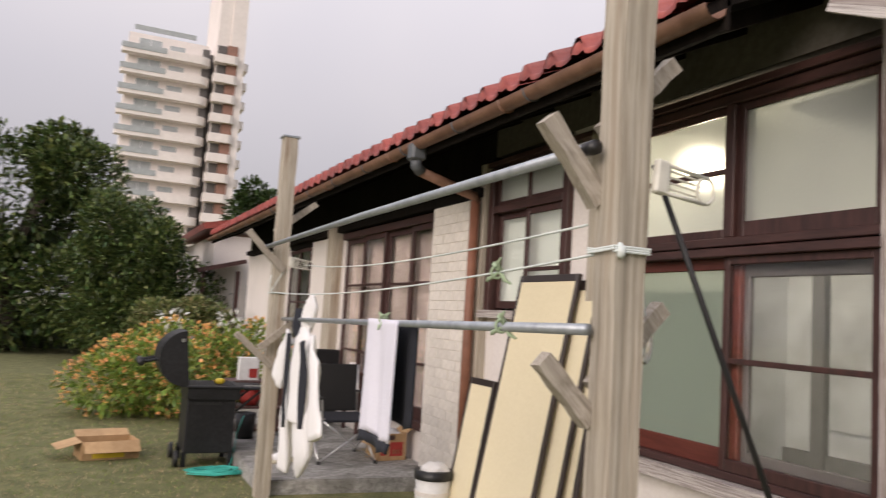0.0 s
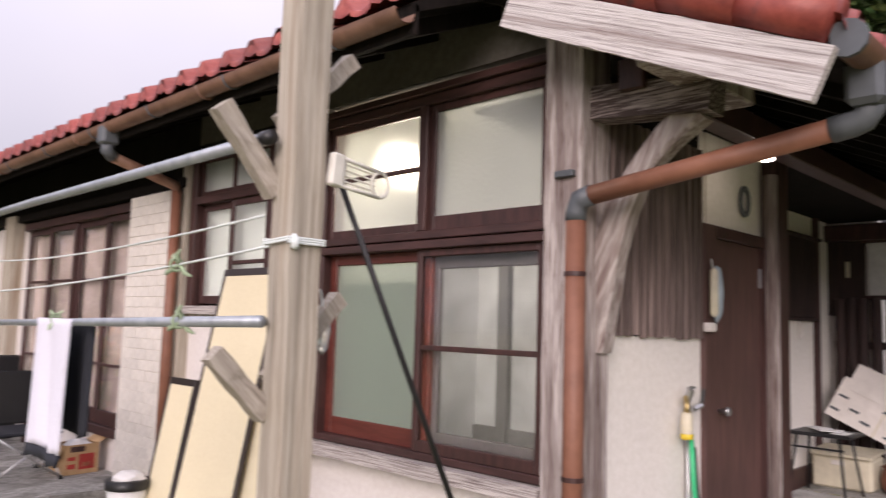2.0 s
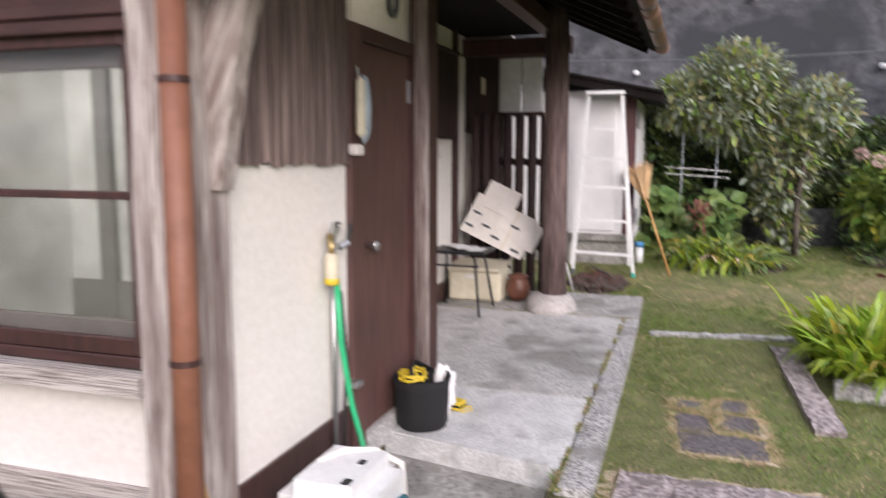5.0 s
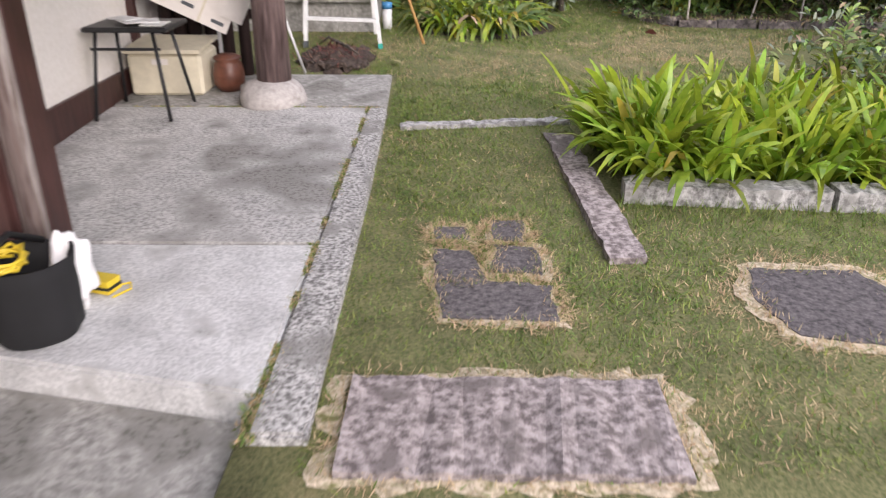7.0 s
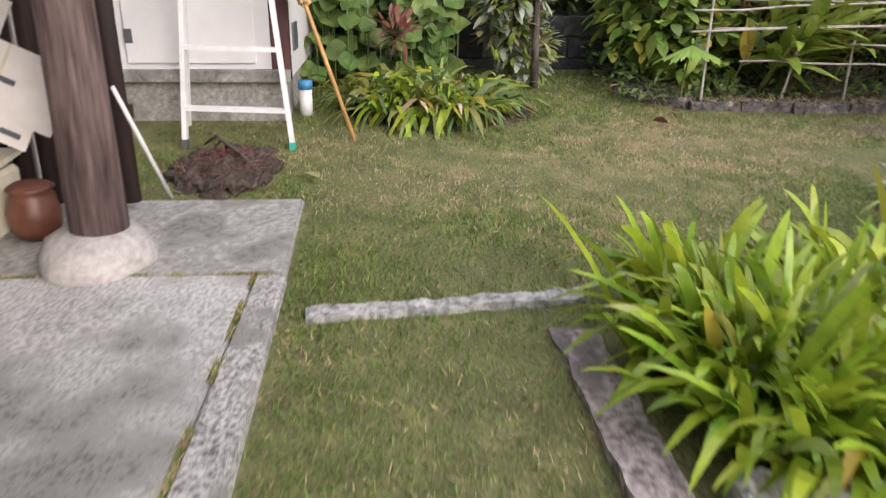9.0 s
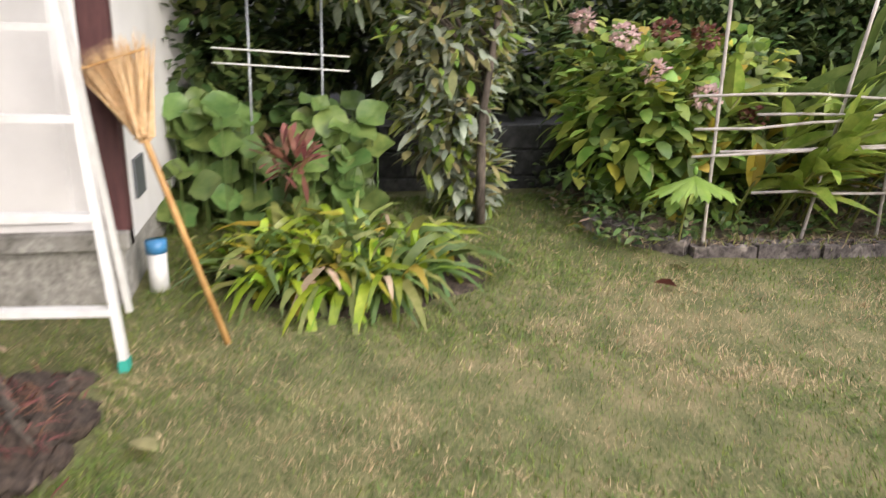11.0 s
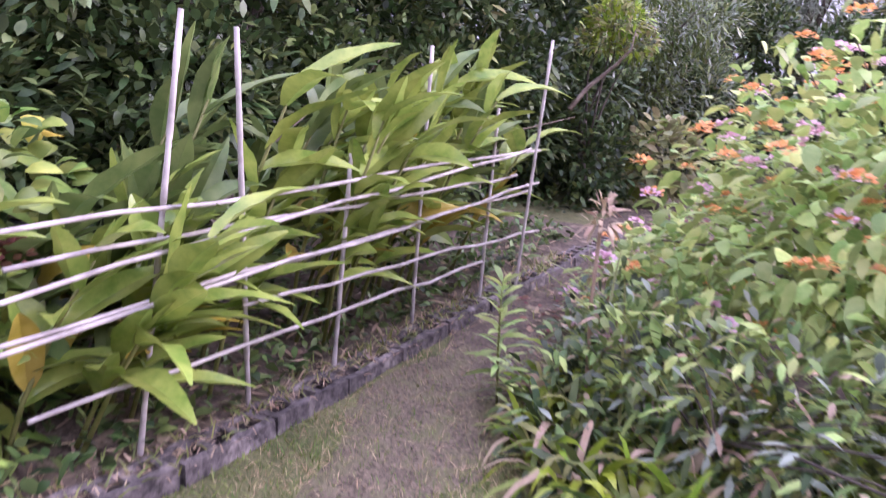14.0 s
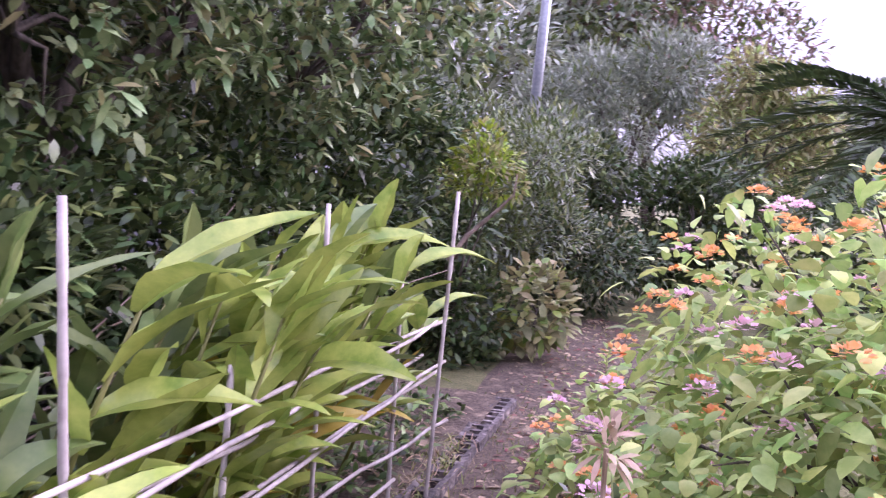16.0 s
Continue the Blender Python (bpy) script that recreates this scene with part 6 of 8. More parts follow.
al += [(9.08, -3.75, 0.36, 0.26, 0.4, 0.28), (9.15, -4.4, 0.38, 0.25, 0.4, 0.3), (7.35, -2.05, 0.42, 0.3, 0.35, 0.36), (7.3, -2.6, 0.5, 0.35, 0.4, 0.42), (7.7, -2.9, 0.45, 0.35, 0.4, 0.38)]
limbs(t, (8.5, -3.5, 0.15), 0.3, [(l[0], l[1], l[2] + 0.2) for l in al], 0.012, "branch")
pos, d = cloud(al, 4200, 0.3)
# dark L_TREE leaves imitate the shade deep in the foliage
leaves("foliage", [(L_SILVER, LANCE, pos[:700], outward(d[:700], 0.5), 0.09, 0.026, 0.3, 0.2), (L_LANT, LANCE, pos[700:1500], outward(d[700:1500], 0.6, 0.8), 0.10, 0.03, 0.4, 0.2), (L_TREE, LANCE, pos[1500:2300], outward(d[1500:2300], 0.6, 0.8), 0.10, 0.03, 0.4, 0.2), (L_DARK_SHADED, LANCE, pos[2300:3300], outward(d[2300:3300], 0.6, 0.8), 0.10, 0.026, 0.4, 0.2), (L_STRAPD, STRAP, pos[3300:3750] * [1, 1, 0.5], outward(d[3300:3750], 1.5, 0.5), 0.35, 0.02, 0.6, 0.3), (L_DRYL, LANCE, pos[3750:], outward(d[3750:], 0.4, 0.8), 0.08, 0.02, 0.4, 0.2)], t)


def sprout(x, y, h, n, ln, wd, label):
    """A single upright weed with whorls of narrow leaves."""
    t = thing("weed_sprout", label, "weed", "upright weeds of the border")
    z = ground_z(x, y)
    part("stem", tube([(x, y, z), (x + 0.01, y - 0.01, z + h * 0.5), (x, y, z + h)], [0.006, 0.005, 0.003], 6), L_STRAPD, t, smooth=True)
    k = np.arange(n)
    a, u = k * 2.4, 0.25 + 0.75 * k / (n - 1)
    pos = np.stack([np.full(n, x), np.full(n, y), z + h * u], axis=1)
    way = np.stack([np.cos(a), np.sin(a), 0.25 + 0.9 * u ** 2], axis=1)
    tagged(leaves("leaf_whorl", [(L_LANT, LANCE, pos, way, ln * (1.15 - 0.5 * u), wd, 0.3, 0.3)], t), kind="stuff")


sprout(9.38, -3.72, 0.55, 40, 0.17, 0.026, "upright weed with narrow leaves beside the worn path")
sprout(8.12, -2.52, 0.52, 46, 0.20, 0.026, "upright weed with narrow leaves at the border corner")
sprout(9.22, -6.6, 0.60, 34, 0.14, 0.022, "upright weed with narrow leaves by the lantana")
t = thing("seed_stalk", "dry pale seed head on a tall straw stalk", "stalk")
part("stalk", tube([(9.05, -3.85, 0.2), (9.06, -3.86, 0.7), (9.05, -3.88, 1.02)], 0.008, 6), L_DRYL, t)
pos, d = cloud([(9.05, -3.88, 1.03, 0.05, 0.05, 0.06)], 46)
tagged(leaves("seed_head", [(L_DRYL, LANCE, pos, outward(d, 0.5), 0.075, 0.018, 0.3, 0.2)], t), kind="stuff")
t = thing("grass_stalks", "tall arching green grass stalks in the border", "grass")
n = 22
pos = np.stack([rng.uniform(8.3, 9.0, n), rng.uniform(-4.4, -3.4, n), np.full(n, 0.2)], axis=1)
leaves("leaf_tuft", [(L_STRAPD, STRAP, pos, upish(n, 0.3), rng.uniform(0.8, 1.3, n), 0.012, 0.35, 0.3)], t)

M_TWIG = mk("dry_twig", (0.16, 0.115, 0.085), (0.34, 0.27, 0.21), scale=18, rough=0.9, bump=0.3)
# big evergreen over the bed, and what lies beyond the path
def big_tree(name, label, base, lobes, n, mats, ln, wd):
    """A spreading tree whose leaves stand in rosettes at the ends of many twigs."""
    t = thing(name, label, "tree")
    heads, hd = cloud(lobes, n // 11, 0.35)
    limbs(t, base, 1.6, [(l[0], l[1], l[2]) for l in lobes], 0.13)
    bm = bmesh.new()
    lob = [Vector(l[:3]) for l in lobes]
    for p in heads[::14]:
        p = Vector(p)
        c = min(lob, key=lambda q: (q - p).length)
        k = c.lerp(p, 0.5) + Vector((random.uniform(-0.1, 0.1), random.uniform(-0.1, 0.1), -0.05))
        tube([c.lerp(Vector(base), 0.15), k, p], [0.022, 0.013, 0.004], 5, bm)
    tagged(part("twig", bm, M_BARK, t, smooth=True), kind="stuff")
    sets = []
    for m, share in mats:
        pick = rng.integers(0, len(heads), int(n * share))
        ways = hd[pick] * 0.35 + rng.normal(0, 0.75, (len(pick), 3)) + [0, 0, 0.45]
        pos = heads[pick] + rng.normal(0, 0.022, (len(pick), 3))
        sets.append((m, OVAL, pos, ways, rng.uniform(*ln, len(pick)), rng.uniform(*wd, len(pick)), 0.2, 0.35))
    leaves("crown", sets, t)
    return t


big_tree("evergreen_tree", "spreading glossy evergreen tree over the bed", (12.1, -5.0, 0.7), [(11.8, -4.6, 2.7, 1.1, 1.2, 0.8), (12.3, -3.6, 2.5, 1.0, 1.0, 0.8), (11.7, -5.9, 2.8, 1.0, 1.1, 0.85), (12.4, -5.0, 3.7, 1.4, 1.5, 0.9), (11.3, -6.9, 2.7, 0.9, 1.0, 0.8), (11.2, -5.2, 3.3, 0.8, 0.9, 0.6), (11.0, -7.4, 3.3, 0.9, 0.9, 0.8), (12.6, -6.8, 3.0, 1.2, 1.2, 1.2)], 20000, [(L_EVER, 0.72), (L_TREE, 0.14), (L_PALE, 0.14)], (0.08, 0.14), (0.035, 0.06))
for i, (x, y, zt, n) in enumerate([(11.75, -2.9, 1.7, 4500), (11.5, -4.1, 1.75, 5500), (11.45, -5.2, 1.75, 5500), (11.35, -6.3, 1.8, 5500), (11.1, -7.5, 1.9, 5500), (10.9, -8.9, 1.7, 5000), (10.55, -8.4, 1.0, 3500), (11.3, -9.4, 2.6, 7000), (11.5, -10.4, 2.9, 7000), (12.6, -8.5, 3.0, 7000), (12.5, -10.2, 3.4, 7000)]):
    tree("evergreen_shrub", "dark evergreen shrub behind the ginger plants", (x + 0.2, y, 0.4), 0.7, 0.045, [(x, y, zt - 0.35, 0.5, 0.7, 0.45), (x + 0.25, y + 0.3, zt - 0.8, 0.55, 0.6, 0.5), (x + 0.1, y - 0.4, zt - 0.95, 0.5, 0.5, 0.5), (x + 0.4, y, zt, 0.5, 0.6, 0.4)], n, [(L_TREE, 0.75), (L_TREE2, 0.25)], (0.07, 0.12), (0.03, 0.055), OVAL, 0.3, "shrub", 0.35, "evergreen shrubs behind the bed")
tree("garden_shrub", "tall dark shrub behind the evergreen tree", (13.3, -5.0, 0.8), 1.2, 0.08, lobes_round(13.3, -5.0, 2.7, 0.9, 2.3, 1.6, 10, 0.45), 11000, [(L_TREE, 0.85), (L_TREE2, 0.15)], (0.10, 0.18), (0.05, 0.09), OVAL, 0.3, "shrub")
bm = bmesh.new()
for k in range(34):
    x, y = rng.uniform(10.9, 11.5), rng.uniform(-6.8, -3.6)
    a = Vector((x, y, rng.uniform(0.5, 1.1)))
    d = Vector((rng.normal(0, 0.5), rng.normal(0, 0.7), rng.uniform(0.1, 0.9)))
    tube([a, a + d * 0.35 + Vector((0, 0, 0.05)), a + d * 0.8], [0.010, 0.007, 0.003], 5, bm)
tagged(put("dead_twigs", bm, M_TWIG), "tangle of dry brown twigs under the evergreen", "twigs", kind="stuff")
tagged(put("bare_branch", tube([(10.35, -6.9, 1.25), (10.25, -7.0, 1.42), (10.05, -7.05, 1.6), (9.92, -7.0, 1.72), (9.90, -7.0, 1.86)], [0.02, 0.017, 0.013, 0.009, 0.004], 7), M_TWIG, True), "bare crooked pale branch beside the path", "branch")
tree("garden_shrub", "low lime-green clipped shrub on a bare crooked branch", (10.6, -8.2, 0.3), 0.8, 0.03, [(10.35, -8.0, 2.0, 0.3, 0.3, 0.16), (10.55, -8.2, 1.85, 0.25, 0.25, 0.16), (10.2, -8.1, 1.8, 0.2, 0.2, 0.14), (10.4, -8.15, 2.2, 0.16, 0.16, 0.14)], 1300, [(L_PALE, 0.4), (L_STRAP, 0.6)], (0.06, 0.09), (0.025, 0.035), OVAL, 0.5, "shrub")
tree("juniper_shrub", "rounded mid-green juniper beyond the path", (10.6, -10.5, 0.3), 1.2, 0.06, lobes_round(10.7, -10.5, 1.9, 1.1, 1.0, 1.0, 10, 0.45), 9000, [(L_TREE2, 0.7), (L_SILVER, 0.3)], (0.08, 0.14), (0.02, 0.03), LANCE, 0.7, "shrub")
tree("garden_shrub", "dark shrub at the end of the path", (10.2, -11.5, 0.3), 0.8, 0.05, lobes_round(10.3, -11.3, 1.0, 1.2, 0.9, 0.8, 8), 7000, [(L_TREE, 0.9), (L_PALE, 0.1)], (0.07, 0.13), (0.03, 0.05), OVAL, 0.3, "shrub")
tree("garden_shrub", "dark rounded shrubs closing the garden", (8.5, -13.0, 0.2), 1.0, 0.06, lobes_round(8.6, -13.0, 1.5, 1.6, 1.0, 0.9, 9), 9000, [(L_TREE, 0.85), (L_TREE2, 0.15)], (0.09, 0.15), (0.04, 0.06), OVAL, 0.3, "shrub")
tree("garden_shrub", "tall dark green shrub behind the path", (10.65, -13.5, 0.2), 1.4, 0.07, lobes_round(10.65, -13.5, 1.9, 1.1, 0.9, 1.2, 9), 7000, [(L_TREE, 0.5), (L_TREE2, 0.5)], (0.09, 0.15), (0.04, 0.06), OVAL, 0.3, "shrub")
tree("broad_leaf_bush", "small pale-leaved bush beside the path", (10.0, -8.6, 0.3), 0.4, 0.02, [(9.98, -8.5, 0.75, 0.35, 0.35, 0.4)], 420, [(L_PALE, 0.8), (L_HYD, 0.2)], (0.10, 0.15), (0.06, 0.09), OVAL, 0.2, "bush")
tree("willow_thicket", "grey-green thicket of long narrow leaves beyond the garden", (9.8, -19, 0), 2.5, 0.12, lobes_round(10.0, -19.0, 3.4, 2.4, 1.5, 1.9, 12, 0.42), 11000, [(L_SILVER, 0.85), (L_TREE2, 0.15)], (0.18, 0.32), (0.03, 0.055), LANCE, 0.3, "thicket")
tree("yellowing_tree", "yellow-green young tree beyond the garden", (7.6, -15, 0), 2.0, 0.07, lobes_round(7.6, -15, 2.5, 1.3, 1.1, 1.5, 10, 0.4), 8500, [(L_PALE, 0.75), (L_LANT, 0.25)], (0.12, 0.2), (0.04, 0.06), LANCE, 0.0)
# the pale grey-green leaf share puts distance haze into the crowns
for i, (x, y, z, s) in enumerate([(3.5, -38, 5.0, 3.6), (9.5, -40, 11.5, 6.8), (12.5, -42, 14, 7.0), (15.5, -36, 10.0, 6.5), (19, -26, 8.5, 5.5), (-2.0, -40, 5.0, 4.5), (-8.0, -38, 4.0, 4.0), (22, -14, 9, 5)]):
    tree("hill_tree", "green woodland tree on the far hill, haze put into its leaf colours", (x, y, 0), z * 0.6, 0.4, lobes_round(x, y, z * 0.8, s, s * 0.8, s * 0.75, 12, 0.42), 8000, [(L_TREE2, 0.35), (L_AUTUMN if i == 1 else L_SILVER, 0.55), (L_TREE, 0.1)], (0.35, 0.6), (0.14, 0.25), SMALL, 0.3, "tree", 0.6, "trees on the far hill")
for i, (x, y, s) in enumerate([(19.5, 6.5, 2.6), (20.0, 2.0, 2.8), (20.5, -3.0, 2.8), (19.8, 10.5, 2.8), (21, -7.5, 2.8), (20, 15, 3.0)]):
    tree("slope_tree", "dark green tree on top of the concrete slope", (x, y, 6.0), 2.5, 0.25, lobes_round(x, y, 8.6, s, s, s * 0.95, 12, 0.45) + [(x - 0.4, y, 6.9, s * 1.1, s, 1.5), (x, y + 1.5, 8.0, s, s * 0.8, 1.9)], 13500, [(L_TREE, 0.6), (L_TREE2, 0.4)], (0.22, 0.38), (0.12, 0.2), SMALL, 0.3, "tree", 0.5, "trees on the slope")

cy = thing("cycad", "cycad with a crown of long dark feather fronds", "cycad")
part("trunk", tube([(6.75, -9.3, 0), (6.75, -9.3, 1.0), (6.75, -9.3, 2.35)], [0.2, 0.19, 0.17], 12), M_BARK, cy, smooth=True)
for k in range(34):
    a, el = k * 2.4, random.uniform(-0.1, 1.0)
    d = Vector((math.cos(a), math.sin(a), el)).normalized()
    ss = np.linspace(0.12, 1, 64)
    L = 1.8
    spine = np.array([[6.75 + d.x * L * s, -9.3 + d.y * L * s, 2.4 + d.z * L * s - 0.75 * s * s] for s in ss])
    side = np.array([-d.y, d.x, -0.15])
    w = np.concatenate([np.tile(side + np.array(d) * 1.1, (64, 1)), np.tile(-side * [1, 1, -1] + np.array(d) * 1.1, (64, 1))])
    leaves("frond", [(L_TREE, SMALL, np.concatenate([spine, spine]), w + rng.normal(0, 0.08, w.shape), 0.26, 0.032, 0.2, 0.2)], cy)
for x, y in ((12.5, -12.0), (6.2, -12.5), (4.3, -12.0), (2.3, -11.5)):
    tree("garden_shrub", "dark hedge shrub closing the garden", (x, y, 0.1), 0.9, 0.06, lobes_round(x, y, 1.1, 1.5, 0.9, 1.0, 9), 6000, [(L_TREE, 0.7), (L_TREE2, 0.3)], (0.09, 0.15), (0.04, 0.06), OVAL, 0.3, "shrub", 0.5, "hedge shrubs")
tagged(put("utility_pole", tube([(11.39, -15, 0), (10.65, -15, 9)], [0.10, 0.075], 12), M_STEEL, True), "pale blue-grey steel utility pole in the distance", "pole")

# ---- washing posts and lines ----
def wpost(x, y, top, w, label):
    t = thing("washing_post", label, "post", "washing posts", at=(x, y, 0))
    part("timber", beam((0, 0, -0.05), (0.01, 0, top), w, w, 0.012, segs=26, wob=0.004, up=(0, 1, 0)), M_WOODZ, t)
    return t


def strut(t, p0, p1, w=0.05, d=0.04):
    part("strut", beam(p0, p1, w, d, 0.005, segs=6, wob=0.003, up=(0, 1, 0)), M_WOODL, t)


P1 = wpost(1.190, 1.54, 3.05, 0.091, "tall weathered grey timber washing post with crossed struts")
strut(P1, (-0.196, 0.05, 2.01), (-0.03, 0.05, 1.815), 0.050)
strut(P1, (-0.02, 0.06, 2.00), (0.205, 0.06, 2.225), 0.045)
strut(P1, (-0.182, 0.05, 1.415), (-0.03, 0.05, 1.265), 0.046)
strut(P1, (-0.02, 0.06, 1.345), (0.195, 0.06, 1.56), 0.045)
part("tie", tube([(0.054 * c, 0.054 * s, 1.685 + 0.006 * k) for k in range(3) for c, s in ((-1, -1), (1, -1), (1, 1), (-1, 1))], 0.0032, 6), M_ROPE, P1, "pale cord wound round the post")
part("cable", tube([(-0.04, -0.055, 2.35), (-0.045, -0.056, 2.7), (-0.05, -0.055, 3.0)], 0.003, 5), M_BLACK, P1)
P2 = wpost(1.385, 6.17, 2.89, 0.112, "weathered washing post with crossed struts beside the terrace")
strut(P2, (-0.28, -0.07, 2.09), (0.02, -0.07, 1.79))
strut(P2, (-0.04, 0.07, 2.11), (0.29, 0.07, 2.38))
strut(P2, (-0.31, -0.07, 1.28), (-0.01, -0.07, 1.03))
strut(P2, (-0.13, -0.11, 1.17), (0.22, -0.11, 1.47))
part("cap", box(-0.062, 0.082, -0.062, 0.062, 2.885, 2.905, 0.004), M_STEEL, P2, "flat metal cap")
part("tie", tube([(0.061 * c, 0.061 * s, 1.61 + 0.006 * k) for k in range(2) for c, s in ((-1, -1), (1, -1), (1, 1), (-1, 1))], 0.004, 6), M_ROPE, P2)
part("hanging_cord", tube([(-0.065, -0.065, 1.75), (-0.08, -0.07, 1.68), (-0.065, -0.07, 1.62), (0.02, -0.07, 1.78)], 0.004, 5), M_ROPE, P2)

up_pole = thing("washing_pole", "upper grey steel washing pole", "pole", "washing poles")
part("pipe", tube([(1.115, 1.56, 1.947), (1.17, 3.5, 1.965), (1.29, 6.3, 1.985)], 0.0165, 10), M_STEEL, up_pole, smooth=True)
part("end_cap", tube([(1.114, 1.545, 1.9465), (1.1155, 1.59, 1.9475)], 0.019, 10), M_BLACK, up_pole, "black rubber end cap", True)
lo_pole = thing("washing_pole", "lower grey steel washing pole with cloth ties", "pole", "washing poles")
part("pipe", tube([(1.125, 1.565, 1.492), (1.26, 3.6, 1.452), (1.455, 6.3, 1.405)], 0.0155, 10), M_STEEL, lo_pole, smooth=True)
for a, b, s in (((1.16, 1.49, 1.69), (1.36, 6.10, 1.615), 0.05), ((1.15, 1.62, 1.76), (1.62, 6.2, 1.86), 0.05)):
    a, b = Vector(a), Vector(b)
    tagged(put("washing_line", tube([a.lerp(b, i / 12) - Vector((0, 0, s * 4 * (i / 12) * (1 - i / 12))) for i in range(13)], 0.004, 5), M_ROPE, True), "pale washing line strung between the posts", "washing line", "washing lines")
P1K = tagged(put("knot", blob((1.155, 1.485, 1.685), (0.011, 0.011, 0.02), 0.4, 2, 2), M_ROPE, True), "frayed pale knot of the washing line", "knot")


def cloth_tie(c, s=1.0):
    t = thing("cloth_tie", "faded green strip of cloth tied in a knot", "cloth tie", "cloth ties", at=c)
    for k in range(4):
        a = k * 1.7 + c[1]
        d = Vector((math.cos(a) * 0.35, math.sin(a), 0.6 if k % 2 else -0.5)).normalized()
        part("tail", tube([(0, 0, 0), d * 0.03 * s, d * 0.06 * s + Vector((0, 0.015, 0)), d * 0.085 * s], [0.004 * s, 0.009 * s, 0.010 * s, 0.005 * s], 6), M_TIE, t, smooth=True)
    part("loop", tube([(0.02 * math.cos(a), 0.012, 0.02 * math.sin(a)) for a in [j * math.pi / 5 for j in range(10)]], 0.005, 6, closed=True), M_TIE, t, smooth=True)


M_TIE = plain("faded_green_cloth", (0.36, 0.46, 0.30), 0.95)
cloth_tie((1.185, 2.14, 1.655), 0.75)
cloth_tie((1.145, 2.02, 1.485), 0.75)
cloth_tie((1.238, 3.28, 1.475), 0.7)


M_REEL = plain("white_plastic_reel", (0.72, 0.70, 0.62), 0.5)


def line_reel(at, rz, label):
    t = thing("line_reel", label, "line reel", "line reels")
    t.matrix_world = pose(*at, 0, 6, rz)
    part("plate", box(-0.012, 0.028, -0.012, 0.012, -0.045, 0.042, 0.005), M_REEL, t)
    for z, r in ((-0.038, 0.0055), (0.036, 0.0055)):
        part("side_bar", tube([(0.0, 0, z), (0.165, 0, z * 0.92)], r, 6), M_REEL, t, smooth=True)
    for k in range(4):
        part("rod", tube([(0.028, 0.004, -0.022 + k * 0.015), (0.15, 0.004, -0.022 + k * 0.015)], 0.0026, 6), M_REEL, t)
    part("cross_bar", tube([(0.036, 0, -0.038), (0.036, 0, 0.036)], 0.004, 6), M_REEL, t)
    part("ring", tube([(0.165 + 0.030 * math.cos(a), 0, 0.035 * math.sin(a)) for a in [k * math.pi / 8 for k in range(16)]], 0.005, 6, closed=True), M_REEL, t, smooth=True)


line_reel((1.265, 1.49, 1.885), 3, "cream plastic washing line reel on the post")
line_reel((1.46, 6.10, 1.87), 6, "cream plastic washing line reel by the terrace")
tagged(put("leaning_rod", tube([(2.60, 1.88, 0.0), (1.93, 1.71, 1.0), (1.31, 1.56, 1.93)], [0.011, 0.010, 0.008], 8), M_BLACK, True), "thin black rod leaning on the washing post", "rod")
bag = thing("clear_bag", "small clear plastic bag hung on a strut", "plastic bag", at=(1.335, 1.60, 1.49))
part("film", blob((0, 0, -0.02), (0.025, 0.02, 0.06), 0.4, 2, 5), glass_mat("plastic_film", (0.9, 0.93, 0.95), 0.15), bag, smooth=True)
part("string", tube([(0, 0, 0.03), (-0.02, -0.01, 0.09)], 0.003, 5), M_ROPE, bag)


# ---- laundry ----
def drape(x0, y0, x1, y1, ztop, zbot, thick, waves, amp, seed, nu=22, nv=20, flare=0.0):
    """A hanging sheet from the line (x0,y0)-(x1,y1), with folds that deepen downwards."""
    bm = bmesh.new()
    d = Vector((x1 - x0, y1 - y0, 0))
    nrm = Vector((-d.y, d.x, 0)).normalized()
    g = []
    for s in (0, 1):
        rows = []
        for j in range(nv + 1):
            v = j / nv
            row = []
            for i in range(nu + 1):
                u = i / nu
                uu = 0.5 + (u - 0.5) * (1 + flare * v)
                off = amp * (0.25 + v) * (math.sin(u * waves * 6.28 + seed) + 0.5 * math.sin(u * waves * 14 + seed * 2 + v))
                p = Vector((x0, y0, 0)) + d * uu + nrm * (off + (thick if s else 0))
                p.z = ztop + (zbot - ztop) * v + 0.012 * math.sin(u * 9 + seed) * v
                row.append(bm.verts.new(p))
            rows.append(row)
        g.append(rows)
    for rows in g:
        for a, b in zip(rows, rows[1:]):
            for i in range(nu):
                bm.faces.new((a[i], a[i + 1], b[i + 1], b[i]))
    A, B = g
    for i in range(nu):
        bm.faces.new((A[0][i], A[0][i + 1], B[0][i + 1], B[0][i]))
        bm.faces.new((A[-1][i], A[-1][i + 1], B[-1][i + 1], B[-1][i]))
    for j in range(nv):
        bm.faces.new((A[j][0], A[j + 1][0], B[j + 1][0], B[j][0]))
        bm.faces.new((A[j][-1], A[j + 1][-1], B[j + 1][-1], B[j][-1]))
    return bm


tw = thing("towel", "pale lilac towel with a dark hem over the lower pole", "towel")
part("cloth", drape(1.215, 3.03, 1.240, 3.47, 1.475, 0.95, 0.012, 1.1, 0.012, 1.0), M_TOWEL, tw, smooth=True)
part("hem", drape(1.21, 3.03, 1.235, 3.47, 0.955, 0.905, 0.016, 1.1, 0.013, 1.0, nv=2), M_NAVY, tw, "dark grey hem", True)
part("back_fall", drape(1.285, 2.98, 1.31, 3.42, 1.465, 1.02, 0.012, 1.1, 0.012, 2.0), M_NAVY, tw, "dark navy reverse side", True)

